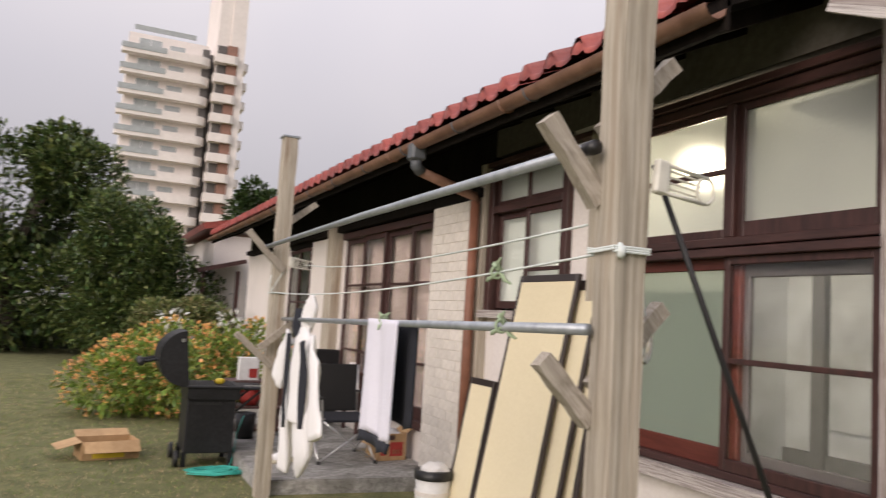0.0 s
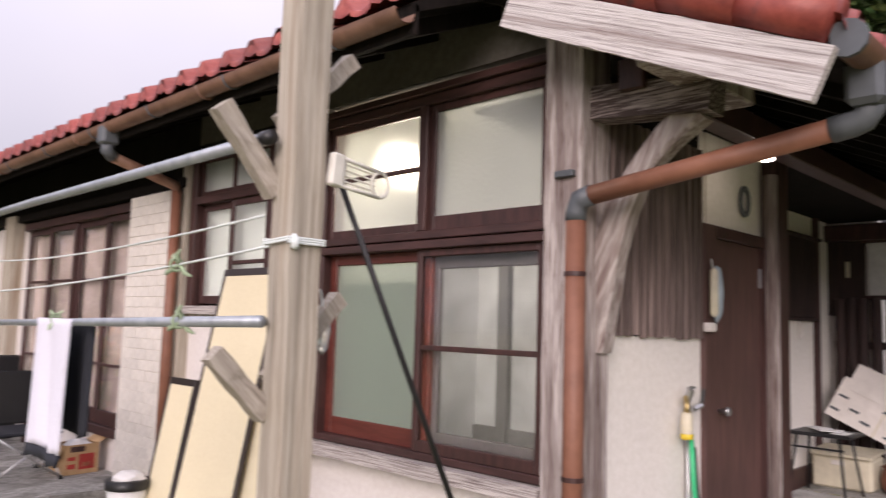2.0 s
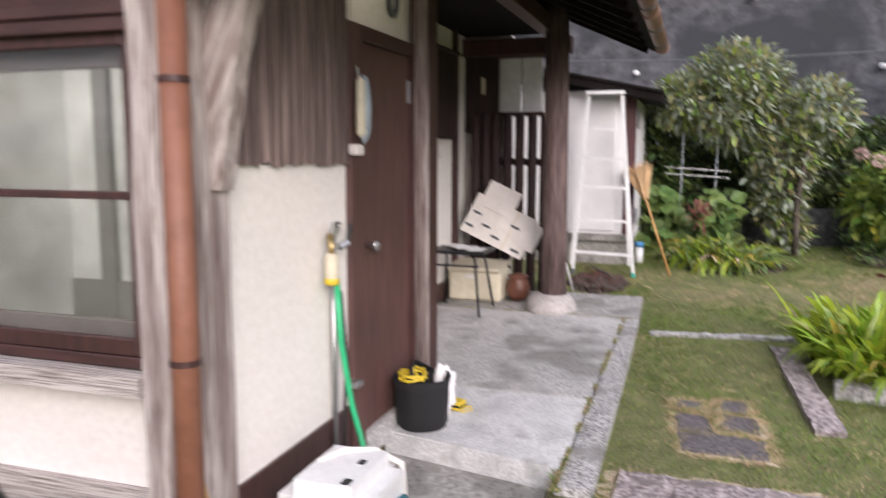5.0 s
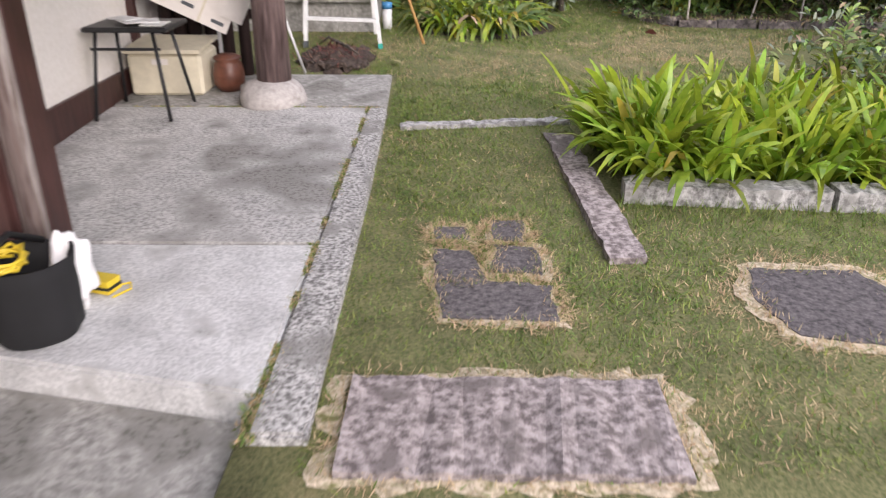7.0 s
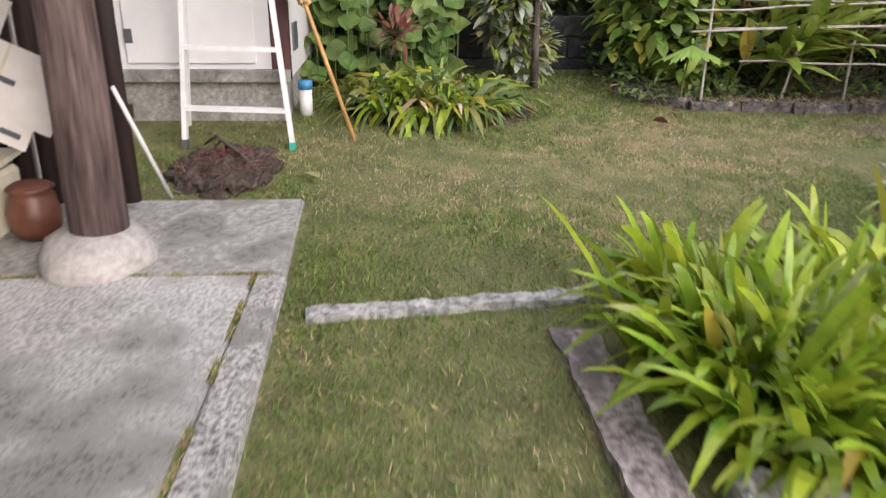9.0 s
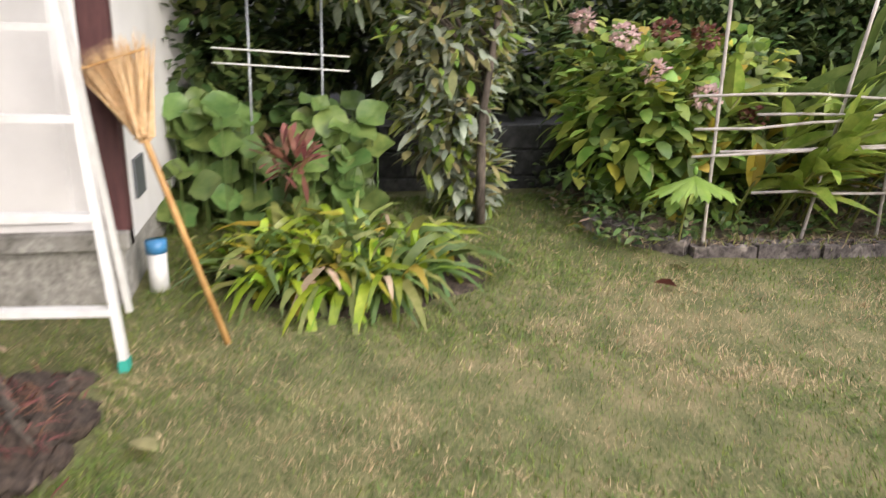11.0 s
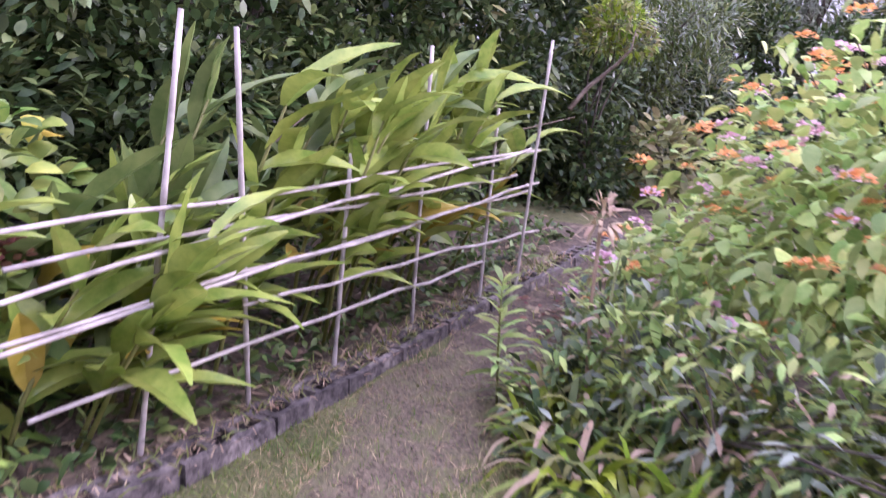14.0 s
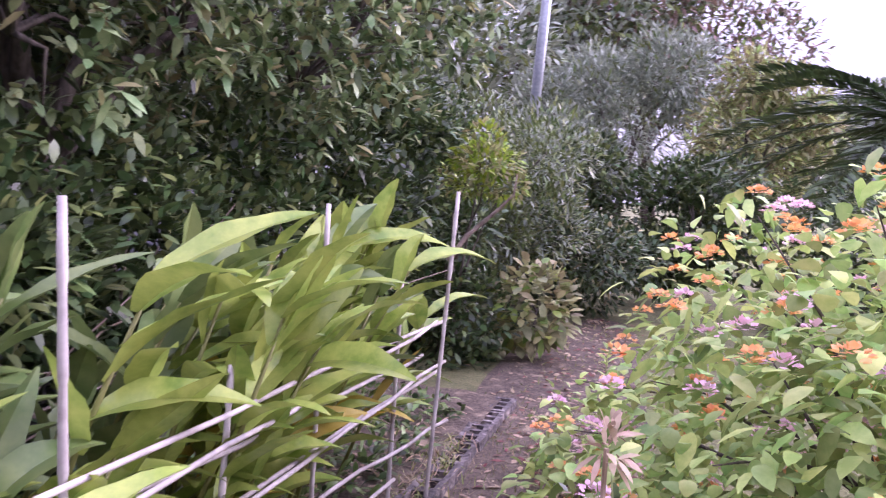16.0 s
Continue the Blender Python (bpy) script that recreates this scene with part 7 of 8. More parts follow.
def garment(pts, rs, seed, squash=0.42, rough=0.016):
    """A flattened, creased cloth tube along pts."""
    fine_p, fine_r = [], []
    for i in range(len(pts) - 1):
        for k in range(5):
            fine_p.append(Vector(pts[i]).lerp(Vector(pts[i + 1]), k / 5))
            fine_r.append(rs[i] + (rs[i + 1] - rs[i]) * k / 5)
    fine_p.append(Vector(pts[-1]))
    fine_r.append(rs[-1])
    bm = tube(fine_p, fine_r, 18)
    cx = sum(p.x for p in fine_p) / len(fine_p)
    for v in bm.verts:
        q = Vector((v.co.x * 4, v.co.y * 16, v.co.z * 3.5 + seed))
        v.co.x = cx + (v.co.x - cx) * squash + rough * noise.noise(q) * 1.6
        v.co.y += rough * noise.noise(q + Vector((5, 0, 0)))
    return bm


ct = thing("hooded_rainsuit", "white hooded jacket and trousers with dark trim, hung to dry", "clothes")
part("hood", garment([(1.42, 5.20, 1.60), (1.42, 5.22, 1.54), (1.42, 5.26, 1.44), (1.42, 5.30, 1.34)], [0.03, 0.085, 0.10, 0.06], 1, 0.5), M_CLOTH, ct, smooth=True)
part("hood_lining", garment([(1.39, 5.42, 1.50), (1.39, 5.42, 1.40), (1.39, 5.38, 1.30)], [0.05, 0.07, 0.04], 2, 0.5), M_NAVY, ct, "dark navy lining", True)
part("body", garment([(1.40, 5.30, 1.37), (1.40, 5.30, 1.30), (1.40, 5.30, 1.05), (1.40, 5.32, 0.80), (1.40, 5.32, 0.72)], [0.10, 0.20, 0.22, 0.23, 0.22], 3, 0.25, 0.02), M_CLOTH, ct, smooth=True)
part("side_panel", garment([(1.335, 5.04, 1.28), (1.335, 4.98, 1.05), (1.335, 4.94, 0.72)], [0.05, 0.065, 0.03], 4, 0.3), M_NAVY, ct, "dark navy side panel", True)
part("placket", garment([(1.335, 5.42, 1.32), (1.335, 5.44, 1.0), (1.335, 5.42, 0.66)], [0.02, 0.028, 0.03], 5, 0.4), M_NAVY, ct, "dark navy front strip", True)
part("sleeve", garment([(1.39, 5.06, 1.30), (1.39, 4.92, 1.08), (1.39, 4.84, 0.85), (1.39, 4.78, 0.68)], [0.06, 0.075, 0.085, 0.095], 6, 0.3), M_CLOTH, ct, smooth=True)
part("sleeve", garment([(1.36, 5.52, 1.30), (1.36, 5.64, 1.18), (1.36, 5.74, 1.05), (1.36, 5.80, 0.97)], [0.07, 0.085, 0.10, 0.12], 7, 0.3), M_CLOTH, ct, smooth=True)
part("trouser_leg", garment([(1.40, 5.56, 1.0), (1.40, 5.60, 0.7), (1.40, 5.58, 0.46), (1.40, 5.60, 0.34)], [0.09, 0.11, 0.105, 0.10], 8, 0.35), M_CLOTH, ct, smooth=True)
part("trouser_leg", garment([(1.42, 5.26, 1.0), (1.42, 5.20, 0.75), (1.42, 5.18, 0.55), (1.42, 5.26, 0.37)], [0.10, 0.15, 0.16, 0.06], 9, 0.35), M_CLOTH, ct, smooth=True)


def shoe(at, rz, label):
    t = thing("shoe", label, "shoe", "white shoes on the terrace")
    t.matrix_world = pose(*at, 0, 0, rz)
    part("sole", box(-0.14, 0.14, -0.045, 0.045, 0, 0.03, 0.012), M_CREAM, t)
    bm = blob((0, 0, 0.045), (0.135, 0.045, 0.05), 0.08, 3, 7, 0.025)
    for v in bm.verts:
        if v.co.x < -0.02:
            v.co.z += 0.05 * min(1, (-0.02 - v.co.x) / 0.08)
    part("upper", bm, M_CLOTH, t, smooth=True)
    part("collar", tube([(-0.085 + 0.045 * math.cos(a), 0.03 * math.sin(a), 0.125) for a in [k * math.pi / 6 for k in range(12)]], 0.009, 6, closed=True), M_CLOTH, t, smooth=True)
    for k in range(4):
        part("lace", tube([(0.0 + k * 0.022, -0.025, 0.092 - k * 0.008), (0.005 + k * 0.022, 0.025, 0.092 - k * 0.008)], 0.004, 5), M_WHITE, t)


shoe((1.73, 6.9, 0.12), 200, "white sneaker standing on the terrace edge")
shoe((2.70, 7.4, 0.12), 190, "white sneaker beside the camping chair")

# ---- terrace furniture ----
ch = thing("camping_chair", "black folding camping chair with steel legs", "chair", at=(2.28, 7.05, 0.12))
for sx in (-0.27, 0.27):
    part("leg", tube([(sx, -0.30, 0.01), (sx * 0.9, 0.30, 0.40)], 0.010, 8), M_CHROME, ch, smooth=True)
    part("leg", tube([(sx, 0.30, 0.01), (sx * 0.9, -0.28, 0.40)], 0.010, 8), M_CHROME, ch, smooth=True)
    part("back_post", tube([(sx * 0.95, 0.28, 0.38), (sx, 0.36, 0.85)], 0.010, 8), M_CHROME, ch, smooth=True)
    part("foot", lathe([(0.02, 0), (0.018, 0.03)], (sx, -0.30, 0), 10), M_BLACK, ch)
    part("foot", lathe([(0.02, 0), (0.018, 0.03)], (sx, 0.30, 0), 10), M_BLACK, ch)
    part("arm_rest", beam((sx, -0.28, 0.58), (sx, 0.32, 0.6), 0.05, 0.015, 0.004), M_BLACK, ch)
    part("arm_post", tube([(sx * 0.95, -0.28, 0.38), (sx, -0.27, 0.58)], 0.009, 8), M_CHROME, ch)
part("cross_leg", tube([(-0.27, -0.30, 0.02), (0.25, -0.29, 0.38)], 0.009, 8), M_CHROME, ch, smooth=True)
part("cross_leg", tube([(0.27, -0.30, 0.02), (-0.25, -0.29, 0.38)], 0.009, 8), M_CHROME, ch, smooth=True)
part("seat", box(-0.27, 0.27, -0.29, 0.28, 0.37, 0.395, 0.01), M_NAVY, ch)
bm = box(-0.27, 0.27, 0.30, 0.33, 0.40, 0.86, 0.012)
bmesh.ops.rotate(bm, verts=bm.verts, cent=(0, 0.3, 0.4), matrix=Matrix.Rotation(radians(-8), 3, "X"))
part("backrest", bm, M_BLACK, ch)
tb = thing("side_table", "small brown wooden terrace table", "table", at=(2.66, 8.6, 0.12))
part("tabletop", box(-0.34, 0.30, -0.3, 0.3, 0.66, 0.70, 0.006), M_DOOR, tb)
for x in (-0.28, 0.24):
    for y in (-0.24, 0.24):
        part("leg", box(x - 0.02, x + 0.02, y - 0.02, y + 0.02, 0, 0.66, 0.003), M_BROWN, tb)
for x, y, h, m, lab in ((-0.24, -0.2, 0.11, M_PANE, "clear drinking glass"), (-0.12, -0.22, 0.09, M_PANE, "clear drinking glass"), (0.16, -0.2, 0.10, M_WHITE, "white cup")):
    tagged(put("drinking_cup", lathe([(0.028, 0), (0.036, h), (0.032, h), (0.026, 0.008)], (2.66 + x, 8.6 + y, 0.82), 14), m, True), lab + " on the terrace table", "cup", "cups on the table")
tagged(put("tray", box(2.60, 2.80, 8.34, 8.55, 0.82, 0.835, 0.004), M_BLACK), "dark tray on the terrace table", "tray")
tagged(put("dark_chair_back", box(2.5, 2.92, 9.2, 9.24, 0.12, 1.02, 0.02), M_BLACK), "dark chair back behind the table", "chair")
sh = thing("wooden_shelf", "low brown wooden shelf beside the barbecue", "shelf", at=(1.66, 8.7, 0.12))
for x in (-0.16, 0.42):
    part("side", box(x - 0.015, x + 0.015, -0.18, 0.18, 0, 0.55, 0.003), M_DOOR, sh)
for z in (0.02, 0.26, 0.535):
    part("shelf_board", box(-0.18, 0.44, -0.19, 0.19, z, z + 0.02, 0.003), M_DOOR, sh)
tagged(put("red_bag", blob((1.74, 8.66, 0.50), (0.13, 0.12, 0.10), 0.25, 3, 4), M_RED, True), "crumpled dark red bag on the shelf", "bag")
tagged(put("bin", lathe([(0.09, 0), (0.11, 0.26), (0.10, 0.26), (0.085, 0.01)], (1.62, 8.2, 0.12), 14), M_BLACK, True), "small black bin beside the shelf", "bin")
pb = thing("paper_bag", "white paper bag with red print on the shelf", "paper bag", at=(1.70, 8.68, 0.675))
part("bag", box(-0.11, 0.11, -0.06, 0.06, 0.0, 0.25, 0.006), M_WHITE, pb)
part("print", box(0.0, 0.09, -0.064, -0.061, 0.03, 0.13), M_RED, pb, "red print")
# barbecue
bb = thing("barbecue", "black sheet-metal barbecue cart with its lid open", "barbecue", at=(1.12, 7.62, 0))
part("cabinet", box(-0.20, 0.24, -0.24, 0.24, 0.12, 0.62, 0.008), M_IRON, bb)
part("fire_box", beam((-0.21, 0, 0.665), (0.27, 0, 0.665), 0.54, 0.10, 0.02), M_IRON, bb)
part("rim", box(-0.22, 0.29, -0.28, 0.28, 0.71, 0.735, 0.006), M_IRON, bb)
for i in range(12):
    part("grate_bar", tube([(-0.18 + i * 0.036, -0.24, 0.74), (-0.18 + i * 0.036, 0.24, 0.74)], 0.004, 5), M_IRON, bb)
bm = bmesh.new()
rows = []
for y in (-0.27, 0.27):
    rows.append([bm.verts.new((-0.20 + 0.255 * math.cos(a), y, 0.98 + 0.255 * math.sin(a))) for a in [math.pi / 2 + k * math.pi / 14 for k in range(15)]])
for i in range(14):
    bm.faces.new((rows[0][i], rows[0][i + 1], rows[1][i + 1], rows[1][i]))
bm.faces.new(rows[0])
bm.faces.new(rows[1][::-1])
bmesh.ops.rotate(bm, verts=bm.verts, cent=(-0.2, 0, 0.73), matrix=Matrix.Rotation(radians(-6), 3, "Y"))
lid = part("lid", bm, M_IRON, bb)
part("handle", tube([(-0.62, -0.16, 0.93), (-0.62, 0.16, 0.93)], 0.035, 10), M_BLACK, lid, "black lid handle", True)
for y in (-0.14, 0.14):
    part("handle_arm", tube([(-0.62, y, 0.93), (-0.44, y, 0.97)], 0.016, 6), M_IRON, lid)
for k in range(2):
    part("badge", box(-0.30 + k * 0.07, -0.27 + k * 0.07, -0.276, -0.272, 1.13 + 0.03 * k, 1.16 + 0.03 * k), M_CHROME, lid)
part("side_table", box(0.30, 0.54, -0.24, 0.24, 0.70, 0.725, 0.006), M_IRON, bb)
for y in (-0.2, 0.2):
    part("bracket", beam((0.25, y, 0.5), (0.48, y, 0.70), 0.02, 0.02), M_IRON, bb)
    part("leg", box(-0.215, -0.17, y - 0.04, y + 0.0, 0.0, 0.14, 0.003) if y < 0 else box(0.2, 0.245, y, y + 0.04, 0.0, 0.14, 0.003), M_IRON, bb)
    part("leg", box(0.2, 0.245, -0.24, -0.2, 0.0, 0.14, 0.003) if y < 0 else box(-0.215, -0.17, 0.2, 0.24, 0.0, 0.14, 0.003), M_IRON, bb)
    w = part("wheel", lathe([(0.07, -0.018), (0.075, 0), (0.07, 0.018)], (0, 0, 0), 18), M_BLACK, bb, "black plastic wheel")
    w.matrix_local = pose(-0.26, y * 1.1, 0.075, 0, 90, 0)
part("front_slot", box(-0.13, 0.12, -0.245, -0.241, 0.56, 0.585), M_BLACK, bb)
tagged(put("lemon", blob((1.22, 7.55, 0.765), (0.05, 0.035, 0.03), 0.12, 2, 4), M_YELLOW, True), "yellow sponge lying on the grill", "sponge")
tagged(put("tongs", beam((1.45, 7.5, 0.732), (1.66, 7.44, 0.735), 0.03, 0.01, 0.002), M_CHROME), "steel tongs on the barbecue table", "tongs")


def carton(name, label, at, sx, sy, sz, rz, flaps, mat, prints=()):
    t = thing(name, label, "cardboard box")
    t.matrix_world = pose(*at, 0, 0, rz)
    w = 0.006
    part("base", box(-sx, sx, -sy, sy, 0, w), mat, t)
    for s in (-1, 1):
        part("side", box(s * sx - w / 2, s * sx + w / 2, -sy, sy, w, sz), mat, t)
        part("side", box(-sx + w, sx - w, s * sy - w / 2, s * sy + w / 2, w, sz), mat, t)
    for (dx, dy, tilt) in flaps:
        bm = box(0, 0.85 * (sx if dx else sy), -(sy if dx else sx) + w, (sy if dx else sx) - w, -0.002, 0.002)
        a = math.atan2(dy, dx)
        f = part("flap", bm, mat, t)
        f.matrix_local = Matrix.Translation((dx * sx, dy * sy, sz)) @ Matrix.Rotation(a, 4, "Z") @ Matrix.Rotation(radians(tilt), 4, "Y")
    for x0, x1, z0, z1, m in prints:
        part("print", box(x0, x1, -sy - w / 2 - 0.003, -sy - w / 2 - 0.001, z0, z1), m, t)
    return t


carton("carton", "open shallow brown carton lying on the lawn", (0.30, 7.95, 0), 0.25, 0.16, 0.17, 12, [(-1, 0, 15), (0, -1, 40), (0, 1, -20)], M_CARD, [(-0.16, 0.12, 0.02, 0.12, M_YELLOW), (-0.2, 0.2, 0.14, 0.155, M_BROWN)])
carton("carton", "brown carton with red print on the terrace", (2.74, 6.98, 0.12), 0.15, 0.12, 0.25, 8, [(-1, 0, 60), (0, -1, 100), (1, 0, -30)], M_CARD, [(-0.03, 0.11, 0.04, 0.17, M_RED), (-0.13, -0.06, 0.12, 0.15, M_RED), (-0.13, -0.06, 0.05, 0.09, M_RED), (-0.11, 0.02, 0.19, 0.235, M_BROWN), (0.0, 0.08, 0.06, 0.10, M_CARD)])
tagged(put("bag_stuffing", blob((2.76, 6.98, 0.33), (0.12, 0.09, 0.07), 0.4, 3, 8), M_CLOTH, True), "crumpled white plastic in the open carton", "plastic bag")
cd = thing("tangled_cord", "tangled turquoise cord lying on the lawn", "cord")
pts = []
for k in range(120):
    a = k * 0.9
    r = 0.10 + 0.08 * math.sin(k * 0.37)
    pts.append((1.18 + r * 1.5 * math.cos(a) + 0.03 * math.sin(k), 7.05 + r * math.sin(a), 0.02 + 0.02 * abs(math.sin(k * 0.7))))
part("coil", tube(pts, 0.006, 5), M_TURQ, cd, smooth=True)
part("lead", tube([(1.25, 7.05, 0.02), (1.36, 7.35, 0.05), (1.45, 7.7, 0.25), (1.58, 8.1, 0.36)], 0.005, 5), M_TURQ, cd, smooth=True)
bk = thing("paint_bucket", "white plastic bucket with a black rim full of rags", "bucket", at=(2.53, 5.42, 0))
part("body", lathe([(0.115, 0), (0.14, 0.31), (0.13, 0.31), (0.105, 0.02)], (0, 0, 0), 22), M_WHITE, bk, smooth=True)
part("rim", lathe([(0.147, 0.27), (0.15, 0.28), (0.15, 0.335), (0.135, 0.335)], (0, 0, 0), 22), M_BLACK, bk, "black rim", True)
part("rag", blob((0, 0, 0.33), (0.11, 0.11, 0.06), 0.4, 3, 3), M_CLOTH, bk, "crumpled white rags", True)
for z in (0.1, 0.15):
    part("print", lathe([(0.1255 + z * 0.08, z), (0.1275 + z * 0.08, z + 0.03)], (0, 0, 0), 22), M_CARDG, bk)


# ---- sliding screens leaning on the wall ----
def fusuma(x_top, z_top, x_bot, y0, y1, label, off=0.0):
    """A paper-covered sliding panel in a dark frame; it leans from the ground to the wall."""
    t = thing("sliding_screen", label, "sliding screen", "sliding screens leaning on the wall")
    a, b = Vector((x_bot, 0, 0)), Vector((x_top, 0, z_top))
    ln, w = (b - a).length, y1 - y0
    ang = math.degrees(math.atan2(x_top - x_bot, z_top))
    t.matrix_world = pose(x_bot, y0, 0, 0, ang, off)
    part("paper", box(-0.008, 0.008, 0.02, w - 0.02, 0.03, ln - 0.03), M_FUSUMA, t)
    for y in (0.012, w - 0.012):
        part("stile", box(-0.014, 0.016, y - 0.014, y + 0.014, 0, ln, 0.003), M_DARKFR, t)
    for z in (0.02, ln - 0.03):
        part("rail", box(-0.0135, 0.0155, 0.026, w - 0.026, z - 0.02, z + 0.03, 0.003), M_DARKFR, t)


M_DARKFR = plain("dark_brown_lacquer", (0.035, 0.024, 0.022), 0.4)
fusuma(2.92, 1.84, 2.57, 4.16, 4.90, "pale yellow sliding screen in a dark frame, tall")
fusuma(2.96, 1.78, 2.63, 3.98, 4.72, "pale yellow sliding screen behind the tall one")
fusuma(2.99, 1.80, 2.70, 3.90, 4.60, "pale yellow sliding screen at the back of the stack")
fusuma(2.80, 1.05, 2.62, 5.0, 5.39, "short pale yellow sliding screen in a dark frame")

# ---- by the back door ----
TX = -0.045
tp = thing("garden_tap", "brass wall tap with a cream hose coupling", "tap", at=(TX, 0, 0))
part("riser", tube([(3.93, 1.845, -0.02), (3.93, 1.845, 1.16)], 0.014, 8), M_CHROME, tp, smooth=True)
part("spout", tube([(3.93, 1.85, 1.15), (3.86, 1.82, 1.16), (3.83, 1.80, 1.13), (3.83, 1.80, 1.07)], 0.014, 10), M_BRASS, tp, smooth=True)
part("valve", tube([(3.88, 1.82, 1.15), (3.88, 1.80, 1.2)], 0.018, 10), M_CHROME, tp)
part("handle", tube([(3.85, 1.80, 1.21), (3.91, 1.80, 1.21)], 0.009, 8), M_CHROME, tp)
part("second_valve", tube([(3.95, 1.82, 1.10), (3.99, 1.80, 1.12)], 0.017, 8), M_CHROME, tp)
part("second_handle", tube([(3.99, 1.80, 1.12), (4.0, 1.79, 1.20)], 0.012, 8), M_BLACK, tp)
part("coupling", lathe([(0.026, 0), (0.03, 0.02), (0.03, 0.10), (0.022, 0.12)], (3.83, 1.80, 0.97), 12), M_CREAM, tp, "cream hose coupling", True)
part("collar", lathe([(0.027, 0), (0.032, 0.005), (0.032, 0.025), (0.027, 0.03)], (3.83, 1.80, 0.955), 12), M_YELLOW, tp, "yellow collar", True)
tagged(put("garden_hose", tube([(3.83, 1.80, 0.98), (3.84, 1.79, 0.7), (3.88, 1.76, 0.4), (3.90, 1.70, 0.15), (3.82, 1.6, 0.05), (3.6, 1.5, 0.2)], 0.013, 10), M_GREENH, True), "bright green garden hose hanging from the tap", "hose")
tagged(put("black_hose", tube([(3.93, 1.83, 0.9), (3.92, 1.80, 0.6), (3.86, 1.79, 0.3), (3.84, 1.78, -0.02)], 0.008, 8), M_BLACK, True), "thin black hose beside the green one", "hose")
tagged(put("stick", tube([(2.86, 1.72, -0.02), (2.90, 1.98, 1.2), (2.915, 2.02, 1.6)], 0.012, 8), M_CANE, True), "thin wooden stick leaning in the corner", "stick")
rl = thing("hose_reel", "white plastic hose reel case with a teal side cover", "hose reel", at=(3.27, 1.50, -0.05))
bm = box(-0.24, 0.20, -0.17, 0.17, -0.02, 0.46)
bmesh.ops.bevel(bm, geom=list(bm.edges), offset=0.06, segments=4, affect="EDGES")
part("case", bm, M_WHITE, rl)
part("side_cover", lathe([(0.12, 0), (0.13, 0.01), (0.10, 0.03)], (0, 0, 0), 20), M_TEAL, rl, "teal side cover", True).matrix_local = pose(0.06, -0.172, 0.2, 90, 0, 0)
part("hose_end", tube([(-0.02, 0.10, 0.455), (0.08, 0.05, 0.468), (0.15, -0.05, 0.455), (0.19, -0.14, 0.40), (0.205, -0.15, 0.2)], 0.014, 8), M_CARDG, rl, "grey hose end lying over the case", True)
part("latch", box(-0.17, -0.13, -0.09, -0.06, 0.455, 0.466, 0.003), M_BLACK, rl)
part("latch", box(0.0, 0.035, -0.07, -0.045, 0.455, 0.466, 0.003), M_BLACK, rl)
part("latch", box(-0.245, -0.225, -0.06, 0.0, 0.30, 0.36, 0.004), M_BLACK, rl)
bk = thing("black_bucket", "soft black bucket holding yellow cord and rags", "bucket", at=(4.64, 1.70, slab_z(4.64)))
bm = lathe([(0.125, 0), (0.138, 0.015), (0.140, 0.07), (0.146, 0.14), (0.144, 0.21), (0.155, 0.275), (0.145, 0.275), (0.128, 0.2), (0.12, 0.02)], (0, 0, 0), 32)
for v in bm.verts:
    k = 0.035 * noise.noise(Vector((v.co.x * 12, v.co.y * 12, v.co.z * 5)))
    v.co.x, v.co.y, v.co.z = v.co.x * (1 + 3 * k), v.co.y * (1 + 3 * k), v.co.z * (1 + k)
part("body", bm, M_RUBBER, bk, smooth=True)
part("handle", tube([(-0.14, 0, 0.27), (-0.09, 0.03, 0.34), (0.05, 0.06, 0.33), (0.14, 0.0, 0.27)], 0.012, 8), M_BLACK, bk, smooth=True)
pts = [(-0.1 + 0.09 * math.cos(k * 1.1) + 0.01 * k % 0.03, 0.02 + 0.07 * math.sin(k * 1.1), 0.28 + 0.012 * (k % 4)) for k in range(26)]
part("cord", tube(pts, 0.007, 5), M_YELLOW, bk, "coiled yellow cord", True)
part("rag", blob((0.15, -0.07, 0.14), (0.07, 0.06, 0.14), 0.5, 4, 6), M_CLOTH, bk, "white rag hanging over the side", True)
yt = thing("hand_tool", "yellow and black hand tool on the porch", "tool", at=(4.92, 1.62, slab_z(4.92)))
part("grip", beam((-0.02, -0.07, 0.03), (0.02, 0.07, 0.03), 0.07, 0.05, 0.014), M_YELLOW, yt)
part("stripe", beam((-0.02, -0.073, 0.026), (0.02, 0.073, 0.026), 0.074, 0.012, 0.003), M_BLACK, yt)
part("cord", tube([(0.02, -0.07, 0.01), (0.05, -0.10, 0.006), (0.0, -0.12, 0.006), (-0.07, -0.08, 0.006)], 0.004, 5), M_YELLOW, yt)
mt = thing("wash_mitt", "cream and pale blue wash mitt hung beside the door", "mitt", at=(4.12, 1.80, 1.72))
part("palm", box(-0.05, 0.01, -0.02, 0.02, -0.14, 0.13, 0.018), M_CREAM, mt, smooth=True)
part("mitt_back", blob((0.022, -0.004, -0.005), (0.03, 0.028, 0.145), 0.35, 3, 8), plain("pale_blue_pile", (0.35, 0.42, 0.47), 0.95), mt, "pale blue pile side", True)
part("loop", tube([(0, 0.01, 0.1), (0.0, 0.02, 0.15), (0.01, 0.03, 0.18)], 0.004, 5), M_ROPE, mt)
tagged(put("door_stop", box(4.06, 4.14, 1.80, 1.85, 1.50, 1.55, 0.01), M_CARDG), "small grey fitting beside the door", "fitting")
tagged(put("pipe_clip", box(4.02, 4.1, 1.80, 1.86, 0.42, 0.45, 0.005), M_CHROME), "small steel bracket at the door frame", "bracket")
